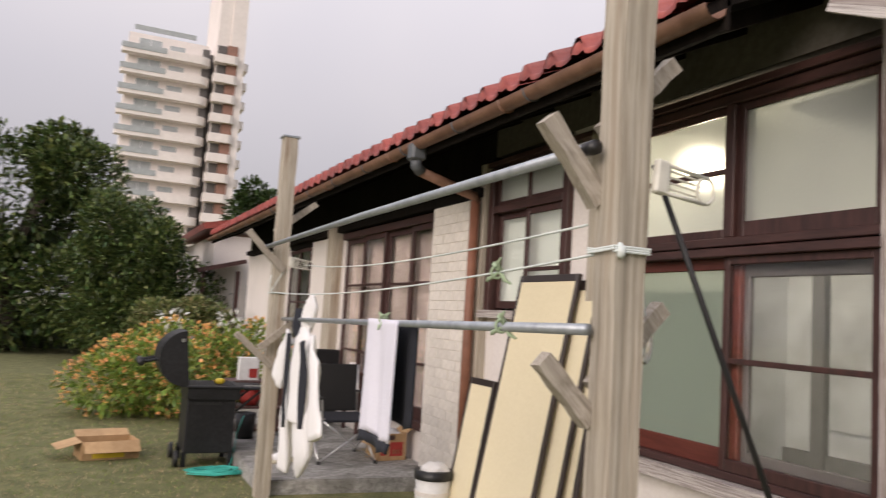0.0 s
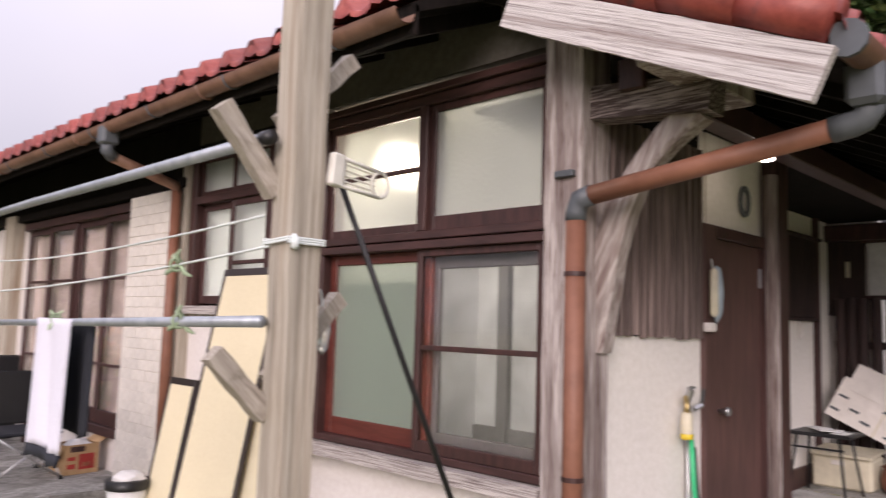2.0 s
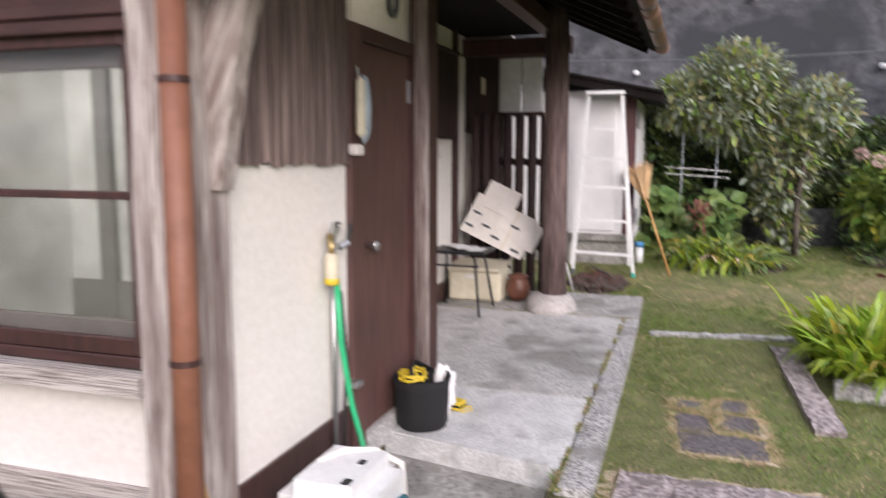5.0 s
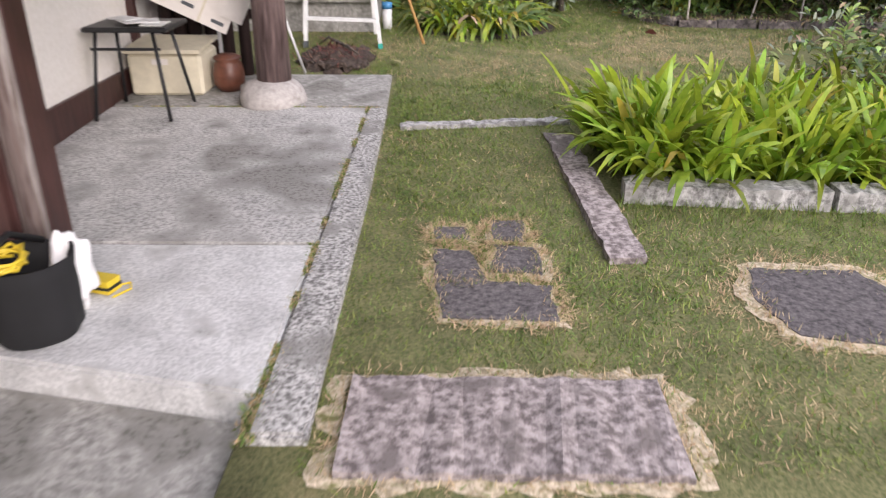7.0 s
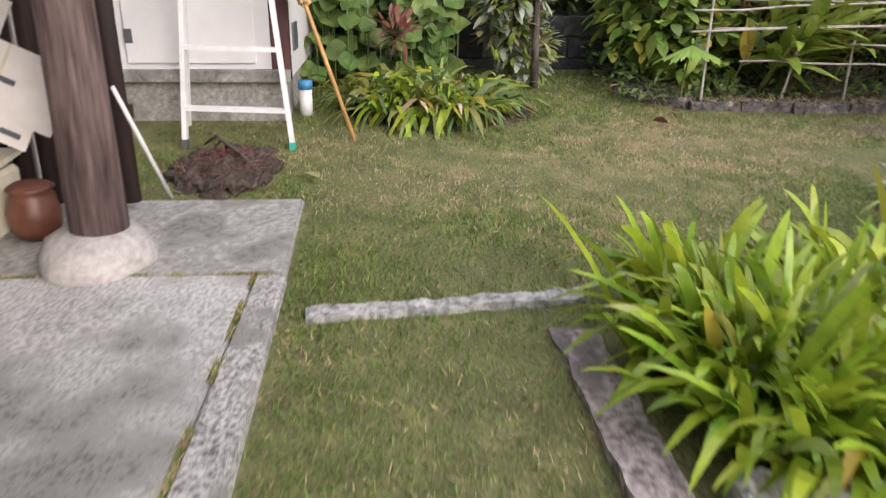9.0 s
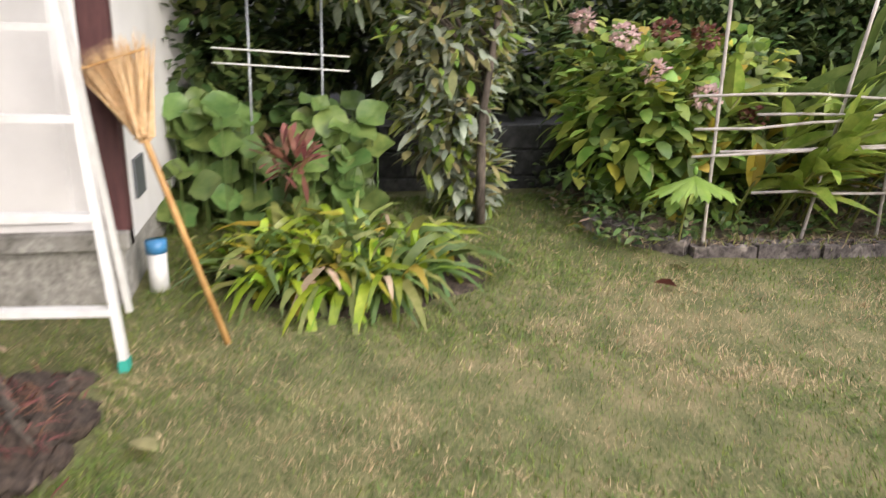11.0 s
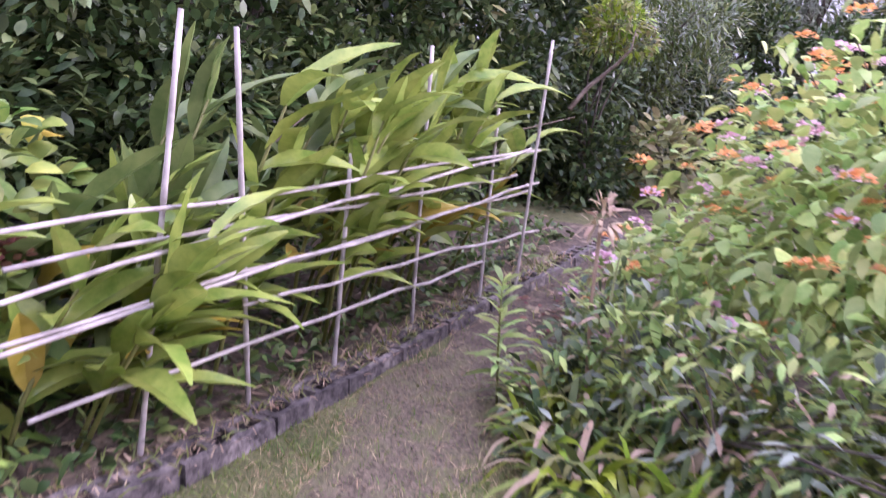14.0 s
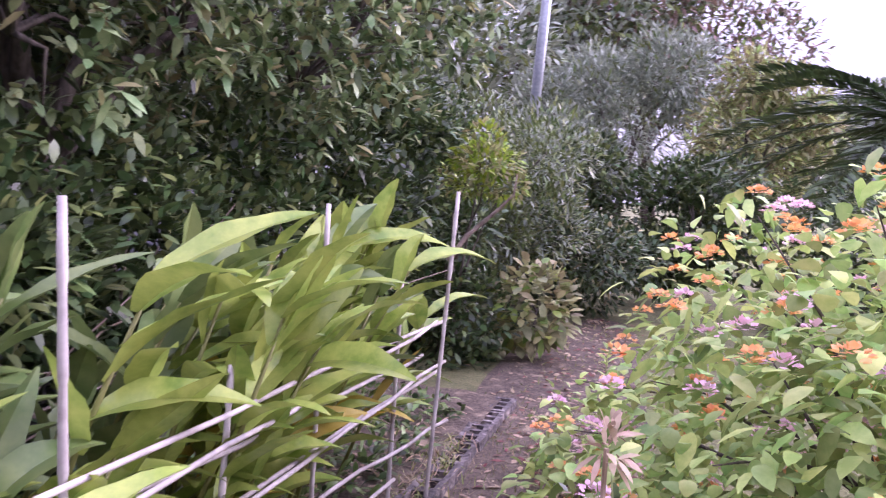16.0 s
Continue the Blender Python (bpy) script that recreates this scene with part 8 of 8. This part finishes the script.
pl = thing("porch_lamp", "small round lit lamp under the porch roof", "lamp", at=(4.28, 1.58, 2.50))
M_LIT = bpy.data.materials.new("lit_lamp")
M_LIT.use_nodes = True
M_LIT.node_tree.nodes["Principled BSDF"].inputs["Emission Color"].default_value = (1, 0.9, 0.75, 1)
M_LIT.node_tree.nodes["Principled BSDF"].inputs["Emission Strength"].default_value = 12
part("bulb", blob((0, 0, -0.03), (0.05, 0.05, 0.03), 0.0, 2), M_LIT, pl, "lit lamp glass", True)
part("base", lathe([(0.055, 0), (0.055, 0.04)], (0, 0, -0.02), 14), M_WHITE, pl)

# ---- end of the porch ----
st = thing("stool", "black folding stool with papers on its seat", "stool", at=(7.25, 2.28, slab_z(7.25)))
part("seat", box(-0.19, 0.22, -0.27, 0.24, 0.52, 0.55, 0.01), M_BLACK, st)
for sx, sy in ((-1, -1), (-1, 1), (1, -1), (1, 1)):
    part("leg", tube([(sx * 0.15, sy * 0.17, 0.53), (sx * 0.24, sy * 0.23 - 0.01, 0.0)], 0.012, 8), M_BLACK, st, smooth=True)
part("stretcher", tube([(-0.16, -0.21, 0.42), (-0.16, 0.21, 0.42)], 0.009, 8), M_BLACK, st)
for k in range(4):
    tagged(put("paper_sheet", box(-0.09, 0.09, -0.065, 0.065, 0, 0.006), M_WHITE), "white paper slip on the stool", "paper", "papers on the stool").matrix_world = pose(7.2 + 0.07 * (k % 2), 2.12 + k * 0.07, slab_z(7.25) + 0.552 + k * 0.007, 0, 0, 20 * k)
bx = thing("storage_box", "cream plastic storage box with an open lid", "box", at=(7.82, 2.26, slab_z(7.8)))
part("body", box(-0.2, 0.2, -0.25, 0.25, 0, 0.28, 0.02), M_CREAM, bx)
part("lid", beam((-0.23, 0.0, 0.30), (0.22, 0.0, 0.33), 0.52, 0.025, 0.006), M_CREAM, bx)
part("catch", box(-0.21, -0.2, -0.03, 0.08, 0.21, 0.25, 0.003), M_CARDG, bx)
tagged(put("clay_pot", lathe([(0.07, 0), (0.105, 0.05), (0.11, 0.12), (0.095, 0.19), (0.08, 0.21), (0.10, 0.225), (0.09, 0.235), (0.06, 0.25)], (7.80, 1.88, slab_z(7.8)), 22), M_TERRA, True), "glazed brown clay pot with its lid", "pot")
cbd = thing("cardboard_sheet", "flattened grey cardboard boxes leaning on the screen", "cardboard")
cbd.matrix_world = pose(7.90, 2.12, 0.83, 0, -74, 0) @ pose(0, 0, 0, 0, 0, -24)
part("panel", box(-0.20, 0.20, -0.36, 0.30, 0, 0.012), M_CARDG, cbd)
part("panel", box(0.10, 0.36, -0.10, 0.24, 0.016, 0.026), M_CARDG, cbd)
part("panel", box(-0.10, 0.16, -0.44, -0.25, 0.018, 0.028), M_CARDG, cbd)
for x, y in ((0.02, 0.22), (-0.12, -0.05), (-0.15, -0.28), (-0.06, 0.08), (0.05, -0.18), (-0.12, 0.24)):
    part("print", box(x - 0.012, x + 0.012, y - 0.045, y + 0.045, 0.0135, 0.0155), M_GREY, cbd, "faded black print bar")
part("tape", box(-0.2, 0.2, -0.16, -0.145, 0.0135, 0.0150), M_CREAM, cbd, "strip of tape")
tagged(put("white_stick", tube([(8.31, 1.44, slab_z(8.3)), (8.05, 1.56, 0.75)], 0.011, 6), M_WHITE, True), "thin white stick leaning by the column", "stick")
hp = blob((8.75, 1.25, 0.15), (0.42, 0.30, 0.09), 0.35, 5, 3, 0.1)
for v in hp.verts:
    if v.co.z > 0.12:
        v.co.z += 0.05 * noise.noise(v.co * 14) + 0.03 * noise.noise(v.co * 35)
tagged(put("soil_mound", hp, M_SOILD, True), "heap of brown soil and roots", "soil heap")
n = 260
q = rng.normal(0, 0.45, (n, 2))
tagged(leaves("heap_litter", [(L_RUST, BLADE, np.stack([8.75 + q[:, 0] * 0.38, 1.25 + q[:, 1] * 0.28, 0.17 + 0.10 * np.exp(-(q ** 2).sum(1))], axis=1), rng.normal(0, 1, (n, 3)) * [1, 1, 0.4] + [0, 0, 0.3], rng.uniform(0.05, 0.14, n), 0.008, 0.4, 0.2)]), "dead grass and roots on the soil heap", "litter", kind="stuff")
for k in range(5):
    tagged(put("root", tube([(8.5 + k * 0.12, 1.05 + 0.06 * k, 0.26), (8.6 + k * 0.1, 1.15 + 0.05 * k, 0.31), (8.72 + k * 0.09, 1.12 + 0.08 * k, 0.24)], [0.008, 0.011, 0.005], 5), M_BARK, True), "dry brown root on the soil heap", "root", "roots on the soil heap")

# ---- shed, ladder, broom ----
sd = thing("garden_shed", "white panelled garden shed on a concrete footing", "shed")
part("footing", box(9.80, 12.1, 1.04, 3.6, 0.0, 0.50, 0.01), M_FOOT, sd, "stained concrete footing")
part("wall", box(9.78, 9.86, 1.12, 3.6, 0.58, 2.2), M_SHED, sd)
part("wall", box(9.86, 12.1, 1.00, 1.06, 0.52, 2.2), M_SHED, sd)
part("wall", box(12.04, 12.1, 1.06, 3.6, 0.5, 2.2), M_SHED, sd)
part("corner_post", box(9.77, 9.86, 1.0, 1.12, 0.50, 2.18, 0.005), M_MAROON, sd, "peeling maroon corner post")
part("ledge", box(9.72, 9.86, 1.0, 3.6, 0.50, 0.58, 0.006), M_FOOT, sd, "grey wooden ledge")
part("door_panel", box(9.755, 9.78, 1.22, 2.05, 0.62, 2.1, 0.004), M_SHED, sd)
for z in (0.75, 1.7):
    part("hinge", box(9.748, 9.755, 2.0, 2.05, z, z + 0.09), M_GREY, sd)
part("vent", box(9.95, 10.15, 0.985, 1.0, 0.68, 0.86), M_GREY, sd)
part("vent", box(9.95, 10.12, 0.985, 1.0, 1.78, 1.98), M_GREY, sd)
bm = bmesh.new()
vs = [bm.verts.new(c) for c in ((9.5, 0.72, 2.14), (12.4, 0.72, 2.14), (12.4, 4.0, 2.84), (9.5, 4.0, 2.84))]
lo = [bm.verts.new((v.co.x, v.co.y, v.co.z - 0.09)) for v in vs]
bm.faces.new(vs)
bm.faces.new(lo[::-1])
for i in range(4):
    bm.faces.new((vs[i], lo[i], lo[(i + 1) % 4], vs[(i + 1) % 4]))
part("roof", bm, M_DARK, sd, "dark brown roof edge")
for i in range(9):
    part("roof_sheet_rib", beam((9.5 + i * 0.35, 0.71, 2.155), (9.5 + i * 0.35, 4.0, 2.855), 0.06, 0.03), M_DARK, sd)
ds = thing("drain_stub", "white plastic drain stub with a blue cap by the shed", "drain pipe", at=(9.95, 0.93, 0.2))
part("pipe", tube([(0, 0, 0), (0, 0, 0.22)], 0.045, 12), M_WHITE, ds, smooth=True)
part("cap", tube([(0, 0, 0.221), (0, 0, 0.28)], 0.05, 12), plain("blue_plastic", (0.06, 0.25, 0.5), 0.4), ds, "blue cap", True)
ld = thing("step_ladder", "white painted aluminium step ladder standing open", "ladder")
FT = [Vector((9.16, 0.93, 0.18)), Vector((9.17, 1.58, 0.20))]
TP = [Vector((9.42, 1.13, 2.15)), Vector((9.42, 1.48, 2.15))]
for a, b in zip(FT, TP):
    r = part("rail", beam(a, b, 0.05, 0.028, 0.004, up=(0, 1, 0)), M_WHITE, ld)
    part("foot", beam(a - Vector((0, 0, 0.01)), a.lerp(b, 0.025), 0.058, 0.036, 0.004, up=(0, 1, 0)), M_TURQ if a.y < 1 else M_GREY, r, "rubber foot")
for k in (0.12, 0.30, 0.48, 0.64, 0.80):
    part("step", beam(FT[0].lerp(TP[0], k), FT[1].lerp(TP[1], k), 0.06, 0.025, 0.003), M_WHITE, ld)
part("top_step", beam(TP[0] + Vector((0, -0.03, 0)), TP[1] + Vector((0, 0.03, 0)), 0.12, 0.03, 0.006), M_WHITE, ld)
for a, b in ((TP[0], (9.70, 1.02, 0.22)), (TP[1], (9.68, 1.68, 0.22))):
    part("rear_rail", beam(a, b, 0.03, 0.025, 0.003, up=(0, 1, 0)), M_WHITE, ld)
br = thing("rake_broom", "straw fan broom leaning head up against the shed", "broom")
b0, b1, b2 = Vector((9.32, 0.56, 0.19)), Vector((9.56, 0.86, 1.02)), Vector((9.69, 1.0, 1.42))
part("handle", tube([b0, b1, b1.lerp(b2, 0.3)], 0.014, 8), M_CANE, br, smooth=True)
n = 420
s = rng.uniform(-1, 1, n)
axis = np.array(b2 - b1)
side = np.array([0.12, 0.95, -0.3])
pos = np.tile(np.array(b1), (n, 1)) + rng.normal(0, 0.012, (n, 3))
way = axis[None, :] / np.linalg.norm(axis) + s[:, None] * side[None, :] * 0.42 + rng.normal(0, 0.035, (n, 3))
leaves("bristles", [(M_BROOM, BLADE, pos, way, rng.uniform(0.32, 0.42, n), 0.013, 0.0, 0.1)], br)
for k in (0.45, 0.75):
    part("binding", tube([np.array(b1) + axis * k * 1.0 + side * w * 0.42 * 0.44 * k + np.array([-0.012, 0, 0]) for w in (-1, -0.5, 0, 0.5, 1)], 0.006, 5), M_CANE, br)
for z in (1.22, 1.30):
    tagged(put("garden_stake", tube([(10.75, 0.70, z + 0.03), (10.85, -0.05, z - 0.02)], 0.0055, 6), M_WHITE, True), "white plastic stake laid across the plants", "stake", "white stakes")
for y in (0.52, 0.12):
    tagged(put("garden_stake", tube([(10.8, y, 0.3), (10.8, y - 0.02, 1.75)], 0.0065, 6), M_STEEL, True), "upright grey stake among the plants", "stake", "white stakes")
for x, y, m in ((9.86, -1.76, L_DRYL), (10.52, -1.42, L_YELLOW), (9.6, -1.55, L_RUST), (9.3, 1.4, L_DRYL), (8.55, 0.72, L_PALE)):
    tagged(leaves("fallen_leaf", [(m, OVAL, [(x, y, ground_z(x, y) + 0.03)], [(0.6, 0.8, 0.35)], 0.12, 0.08, 0.3, 0.5)]), "curled fallen leaf lying on the lawn", "leaf", "fallen leaves")

# ---- far buildings ----
nb = thing("neighbour_house", "cream neighbouring house with brown eaves", "house")
part("wall", box(2.75, 8.0, 19.5, 26.0, 0, 3.2), M_PINKPL, nb)
part("roof", beam((2.4, 22.7, 3.35), (8.3, 22.7, 4.6), 7.2, 0.15, 0.0), M_TILE, nb)
part("canopy", beam((2.3, 19.2, 2.25), (3.4, 19.2, 2.55), 1.2, 0.1), M_BROWN, nb)
for x in (2.4, 3.2):
    part("canopy_post", box(x, x + 0.09, 18.75, 18.85, 0, 2.3), M_BROWN, nb)
part("window", box(3.6, 4.6, 19.47, 19.52, 0.9, 2.0), M_TOWERW, nb)

tw = thing("apartment_tower", "pale pink apartment tower with rounded balconies", "apartment tower", at=(1.6, 109, 0))
part("block", box(0.3, 10.8, 1.2, 14, 0, 37.6), M_TOWER, tw)
part("shaft", box(11.8, 15.4, 0.5, 14, 0, 52), M_TOWER, tw)
part("roof_rail", box(0.9, 9.0, 1.6, 1.7, 38.2, 38.9), M_TOWERW, tw)
part("link", box(10.8, 11.8, 3.0, 14, 0, 37), M_TOWERSHADE, tw)
part("stair_tower", box(13.6, 15.6, 0.2, 3, 0, 55), M_TOWER, tw)
for f in range(13):
    z = 0.6 + f * 2.82
    # balcony with a rounded end
    bm = bmesh.new()
    pts = [(-0.5, 1.25), (-0.5, 0.1), (-0.2, -0.2)] + [(9.6 + 1.5 * math.cos(a), 1.25 + 1.45 * math.sin(a)) for a in [-math.pi / 2 + k * math.pi / 12 for k in range(7)]]
    lo, hi = [bm.verts.new((x, y, z)) for x, y in pts], [bm.verts.new((x, y, z + 1.15)) for x, y in pts]
    bm.faces.new(lo)
    bm.faces.new(hi)
    for i in range(len(pts)):
        j = (i + 1) % len(pts)
        bm.faces.new((lo[i], lo[j], hi[j], hi[i]))
    b = part("balcony", bm, M_TOWER, tw)
    part("glass_rail", box(-0.52, 5.2, -0.26, -0.22, z + 0.5, z + 1.25), M_TOWERW, b)
    w = part("window", box(1.6, 4.6, 1.14, 1.2, z + 0.7, z + 2.5), M_TOWERW, tw)
    for k in range(3):
        part("mullion", box(1.6 + k * 1.46, 1.68 + k * 1.46, 1.08, 1.14, z + 0.7, z + 2.5), M_WHITE, w)
    part("window", box(5.6, 7.6, 1.14, 1.2, z + 1.5, z + 2.2), M_TOWERW, tw)
    # flat dark panel drawn as the shade of a recess
    part("recess", box(10.0, 11.0, 1.1, 1.2, z + 1.15, z + 2.6), M_TOWERSHADE, tw)
    # stair landings on the shaft
    bm = bmesh.new()
    pts = [(11.5, 1.0), (11.5, -0.6), (14.2, -0.6), (14.7, -0.3), (14.9, 1.0)]
    lo, hi = [bm.verts.new((x, y, z + 0.7)) for x, y in pts], [bm.verts.new((x, y, z + 1.9)) for x, y in pts]
    bm.faces.new(lo)
    bm.faces.new(hi)
    for i in range(len(pts)):
        j = (i + 1) % len(pts)
        bm.faces.new((lo[i], lo[j], hi[j], hi[i]))
    part("landing", bm, M_TOWER, tw)
    # another flat panel, dark as a shaded landing opening
    part("landing_shade", box(11.9, 13.2, 0.44, 0.5, z + 1.9, z + 3.4), M_TOWERSHADE, tw)
    part("landing_panel", box(13.2, 14.6, 0.05, 0.45, z + 1.9, z + 3.5), M_TOWERB, tw)
    part("side_balcony", box(15.6, 16.3, 1.0, 4.0, z + 0.5, z + 1.6), M_TOWER, tw)

# ---- grass ----
TUFT = ((0, 1.0), (1, 0.15))


def grass(name, label, n, x0, x1, y0, y1, ln, wd, mats, keep, spread=0.5):
    t = []
    for m, share in mats:
        k = int(n * share)
        x, y = rng.uniform(x0, x1, k), rng.uniform(y0, y1, k)
        ok = keep(x, y, m)
        x, y = x[ok], y[ok]
        k = len(x)
        pos = np.stack([x, y, ground_za(x) - 0.004], axis=1)
        t.append((m, TUFT, pos, upish(k, spread), rng.uniform(*ln, k), rng.uniform(*wd, k), rng.uniform(0.1, 0.5, k), 0.2))
    return tagged(leaves(name, t), label, "grass", kind="stuff")


STONES = ((3.98, 4.42, -0.30, 0.63), (5.50, 5.64, 0.25, 0.40), (5.47, 5.71, 0.0, 0.14), (5.17, 5.43, -0.03, 0.15), (4.79, 5.08, -0.05, 0.36), (5.08, 5.4, 0.2, 0.39), (4.66, 5.18, -1.34, -0.84))


CLUMP = np.random.default_rng(3).random(4096)


def clear(x, y, m):
    """Where grass grows: off the slabs, the stones, the beds and the house."""
    ok = ~((x > 3.0) & (x < 8.3) & (y > 0.735))
    ok &= ~((x > 4.0) & (x < 4.4) & (y > -0.28) & (y < 0.6))
    for a, b, c, d in STONES[1:]:
        ok &= ~((x > a) & (x < b) & (y > c) & (y < d))
    ok &= ~((x > 5.28) & (x < 7) & (y > -0.48) & (y < -0.29))
    ok &= ~((x > 6.0) & (x < 7.1) & (y < -0.45))
    ok &= ~((x > 9.95) & (y < -1.7)) & ~((x > 7.0) & (x < 9.1) & (y < -2.3)) & ~((x - 10.05) ** 2 / 0.3 + y ** 2 / 0.45 < 1)
    ok &= (y > -5.6) & ~((x > 9.75) & (y > 1.0)) & ~((x - 8.75) ** 2 / 0.2 + (y - 1.25) ** 2 / 0.1 < 1)
    field = np.sin(x * 2.1 + 1.3 * np.sin(y * 1.7)) + np.sin(y * 2.7 + x * 0.6) + 0.7 * np.sin(x * 5.3 + y * 4.1)
    fine = np.sin(x * 9 + 3 * np.sin(y * 5)) * np.sin(y * 8 + 2 * np.sin(x * 6)) + 0.6 * np.sin(x * 17 + 2 * np.sin(y * 13)) * np.sin(y * 19 + 1.5 * np.sin(x * 11))
    dry = np.zeros(len(x), bool)
    for a, b, c, d in STONES:
        w = 0.045 + 0.03 * np.sin(x * 31 + y * 17) + 0.02 * np.sin(y * 43)
        dry |= (x > a - w) & (x < b + w) & (y > c - w) & (y < d + w)
    dry |= (x - 4.95) ** 2 / 0.21 + (y + 1.06) ** 2 / 0.17 < 1 + 0.3 * np.sin(x * 19) * np.sin(y * 23)
    ix, iy = np.floor((x + 0.03 * np.sin(y * 37)) / 0.055).astype(int), np.floor((y + 0.03 * np.sin(x * 41)) / 0.055).astype(int)
    clump = CLUMP[(ix * 73 + iy * 151) % 4096]
    along = np.clip(((x - 8.5) * 0.9 + (y - 0.1) * -2.7) / 8.1, 0, 1)
    bald = np.exp(-((x - 8.5 - 0.9 * along) ** 2 + (y - 0.1 + 2.7 * along) ** 2) / 0.30) * (0.75 + 0.45 * fine)
    worn = np.clip((-2.7 - y) / 1.3, 0, 1) * (x > 8.9)
    r = rng.random(len(x))
    ok &= rng.random(len(x)) > 0.85 * worn
    if m is L_STRAW:
        return ok & (dry | (r < np.clip(-0.10 + 0.20 * field + 0.30 * fine + 1.1 * bald + 0.5 * worn + 0.75 * (clump - 0.4), 0.03, 0.98)))
    return ok & ((~dry & (r > np.clip(0.14 * field + 0.22 * fine + 0.85 * bald + 0.55 * (clump - 0.45), 0, 0.93))) | (dry & (r < 0.10)))


grass("lawn_grass", "short green and straw-coloured lawn grass", 640000, 4.0, 11.4, -4.5, 1.9, (0.02, 0.055), (0.0038, 0.007), [(L_GRASS, 0.60), (L_STRAW, 0.40)], clear, 1.0)
grass("lawn_grass_far", "short mown grass beyond the terrace", 30000, -3.0, 1.35, 5.5, 16.0, (0.03, 0.06), (0.005, 0.009), [(L_GRASS, 0.65), (L_STRAW, 0.35)], lambda x, y, m: x > -100, 0.7)
grass("lawn_straw", "longer straw and pale green blades in the dry part of the lawn", 15000, 7.6, 10.2, -4.2, 1.2, (0.03, 0.058), (0.003, 0.0055), [(L_STRAW, 0.62), (L_GRASS, 0.38)], clear, 1.1)
grass("kerb_grass", "longer grass along the kerbs", 5200, 5.3, 6.0, -2.4, -0.5, (0.05, 0.11), (0.003, 0.006), [(L_GRASS, 1.0)], lambda x, y, m: rng.random(len(x)) < np.clip((x - 5.4) / 0.6, 0.05, 1) ** 2, 0.4)

grass("path_grass", "sparse weeds and straw on the worn earth path", 30000, 8.9, 10.0, -7.2, -2.9, (0.03, 0.08), (0.003, 0.006), [(L_STRAW, 0.5), (L_GRASS, 0.5)], lambda x, y, m: rng.random(len(x)) < 0.35 + 0.4 * np.sin(x * 11 + 2 * np.sin(y * 7)) * np.sin(y * 9), 0.9)
zone = np.array(STONES)
pick = rng.integers(0, len(zone), 9000)
u, v, side_k, off = rng.random(9000), rng.random(9000), rng.integers(0, 4, 9000), rng.normal(0.016, 0.022, 9000)
za = zone[pick]
gx = np.where(side_k == 0, za[:, 0] - off, np.where(side_k == 1, za[:, 1] + off, za[:, 0] + (za[:, 1] - za[:, 0]) * u))
gy = np.where(side_k == 2, za[:, 2] - off, np.where(side_k == 3, za[:, 3] + off, za[:, 2] + (za[:, 3] - za[:, 2]) * u))
rim_pos = np.stack([gx, gy, np.full(9000, 0.004)], axis=1)
tagged(leaves("dry_rim_grass", [(L_STRAW, TUFT, rim_pos[:7200], upish(7200, 1.3), rng.uniform(0.03, 0.065, 7200), 0.005, 0.4, 0.2), (L_GRASS, TUFT, rim_pos[7200:], upish(1800, 0.8), rng.uniform(0.03, 0.06, 1800), 0.005, 0.4, 0.2)]), "bleached dry grass tufts along the paving stones", "grass", kind="stuff")


def moss_line(p0, p1, n, w, label):
    s = rng.random(n)
    keep = (np.sin(s * 23) + np.sin(s * 57 + 1)) > -0.2
    s = s[keep]
    x, y = p0[0] + (p1[0] - p0[0]) * s + rng.normal(0, w, len(s)), p0[1] + (p1[1] - p0[1]) * s + rng.normal(0, w, len(s))
    pos = np.stack([x, y, slab_z(x) - 0.012], axis=1)
    tagged(leaves("joint_moss", [(L_GRASS, BLADE, pos[::2], upish(len(pos[::2]), 0.8), 0.03, 0.006, 0.3, 0.2), (L_STRAW, BLADE, pos[1::2], upish(len(pos[1::2]), 0.8), 0.028, 0.006, 0.3, 0.2)]), label, "moss", kind="stuff")


moss_line((4.1, 0.888), (7.35, 0.868), 4200, 0.016, "moss and weeds in the edging joint of the porch")
moss_line((7.375, 0.8), (7.375, 2.4), 1500, 0.010, "moss in the cross joint of the porch")
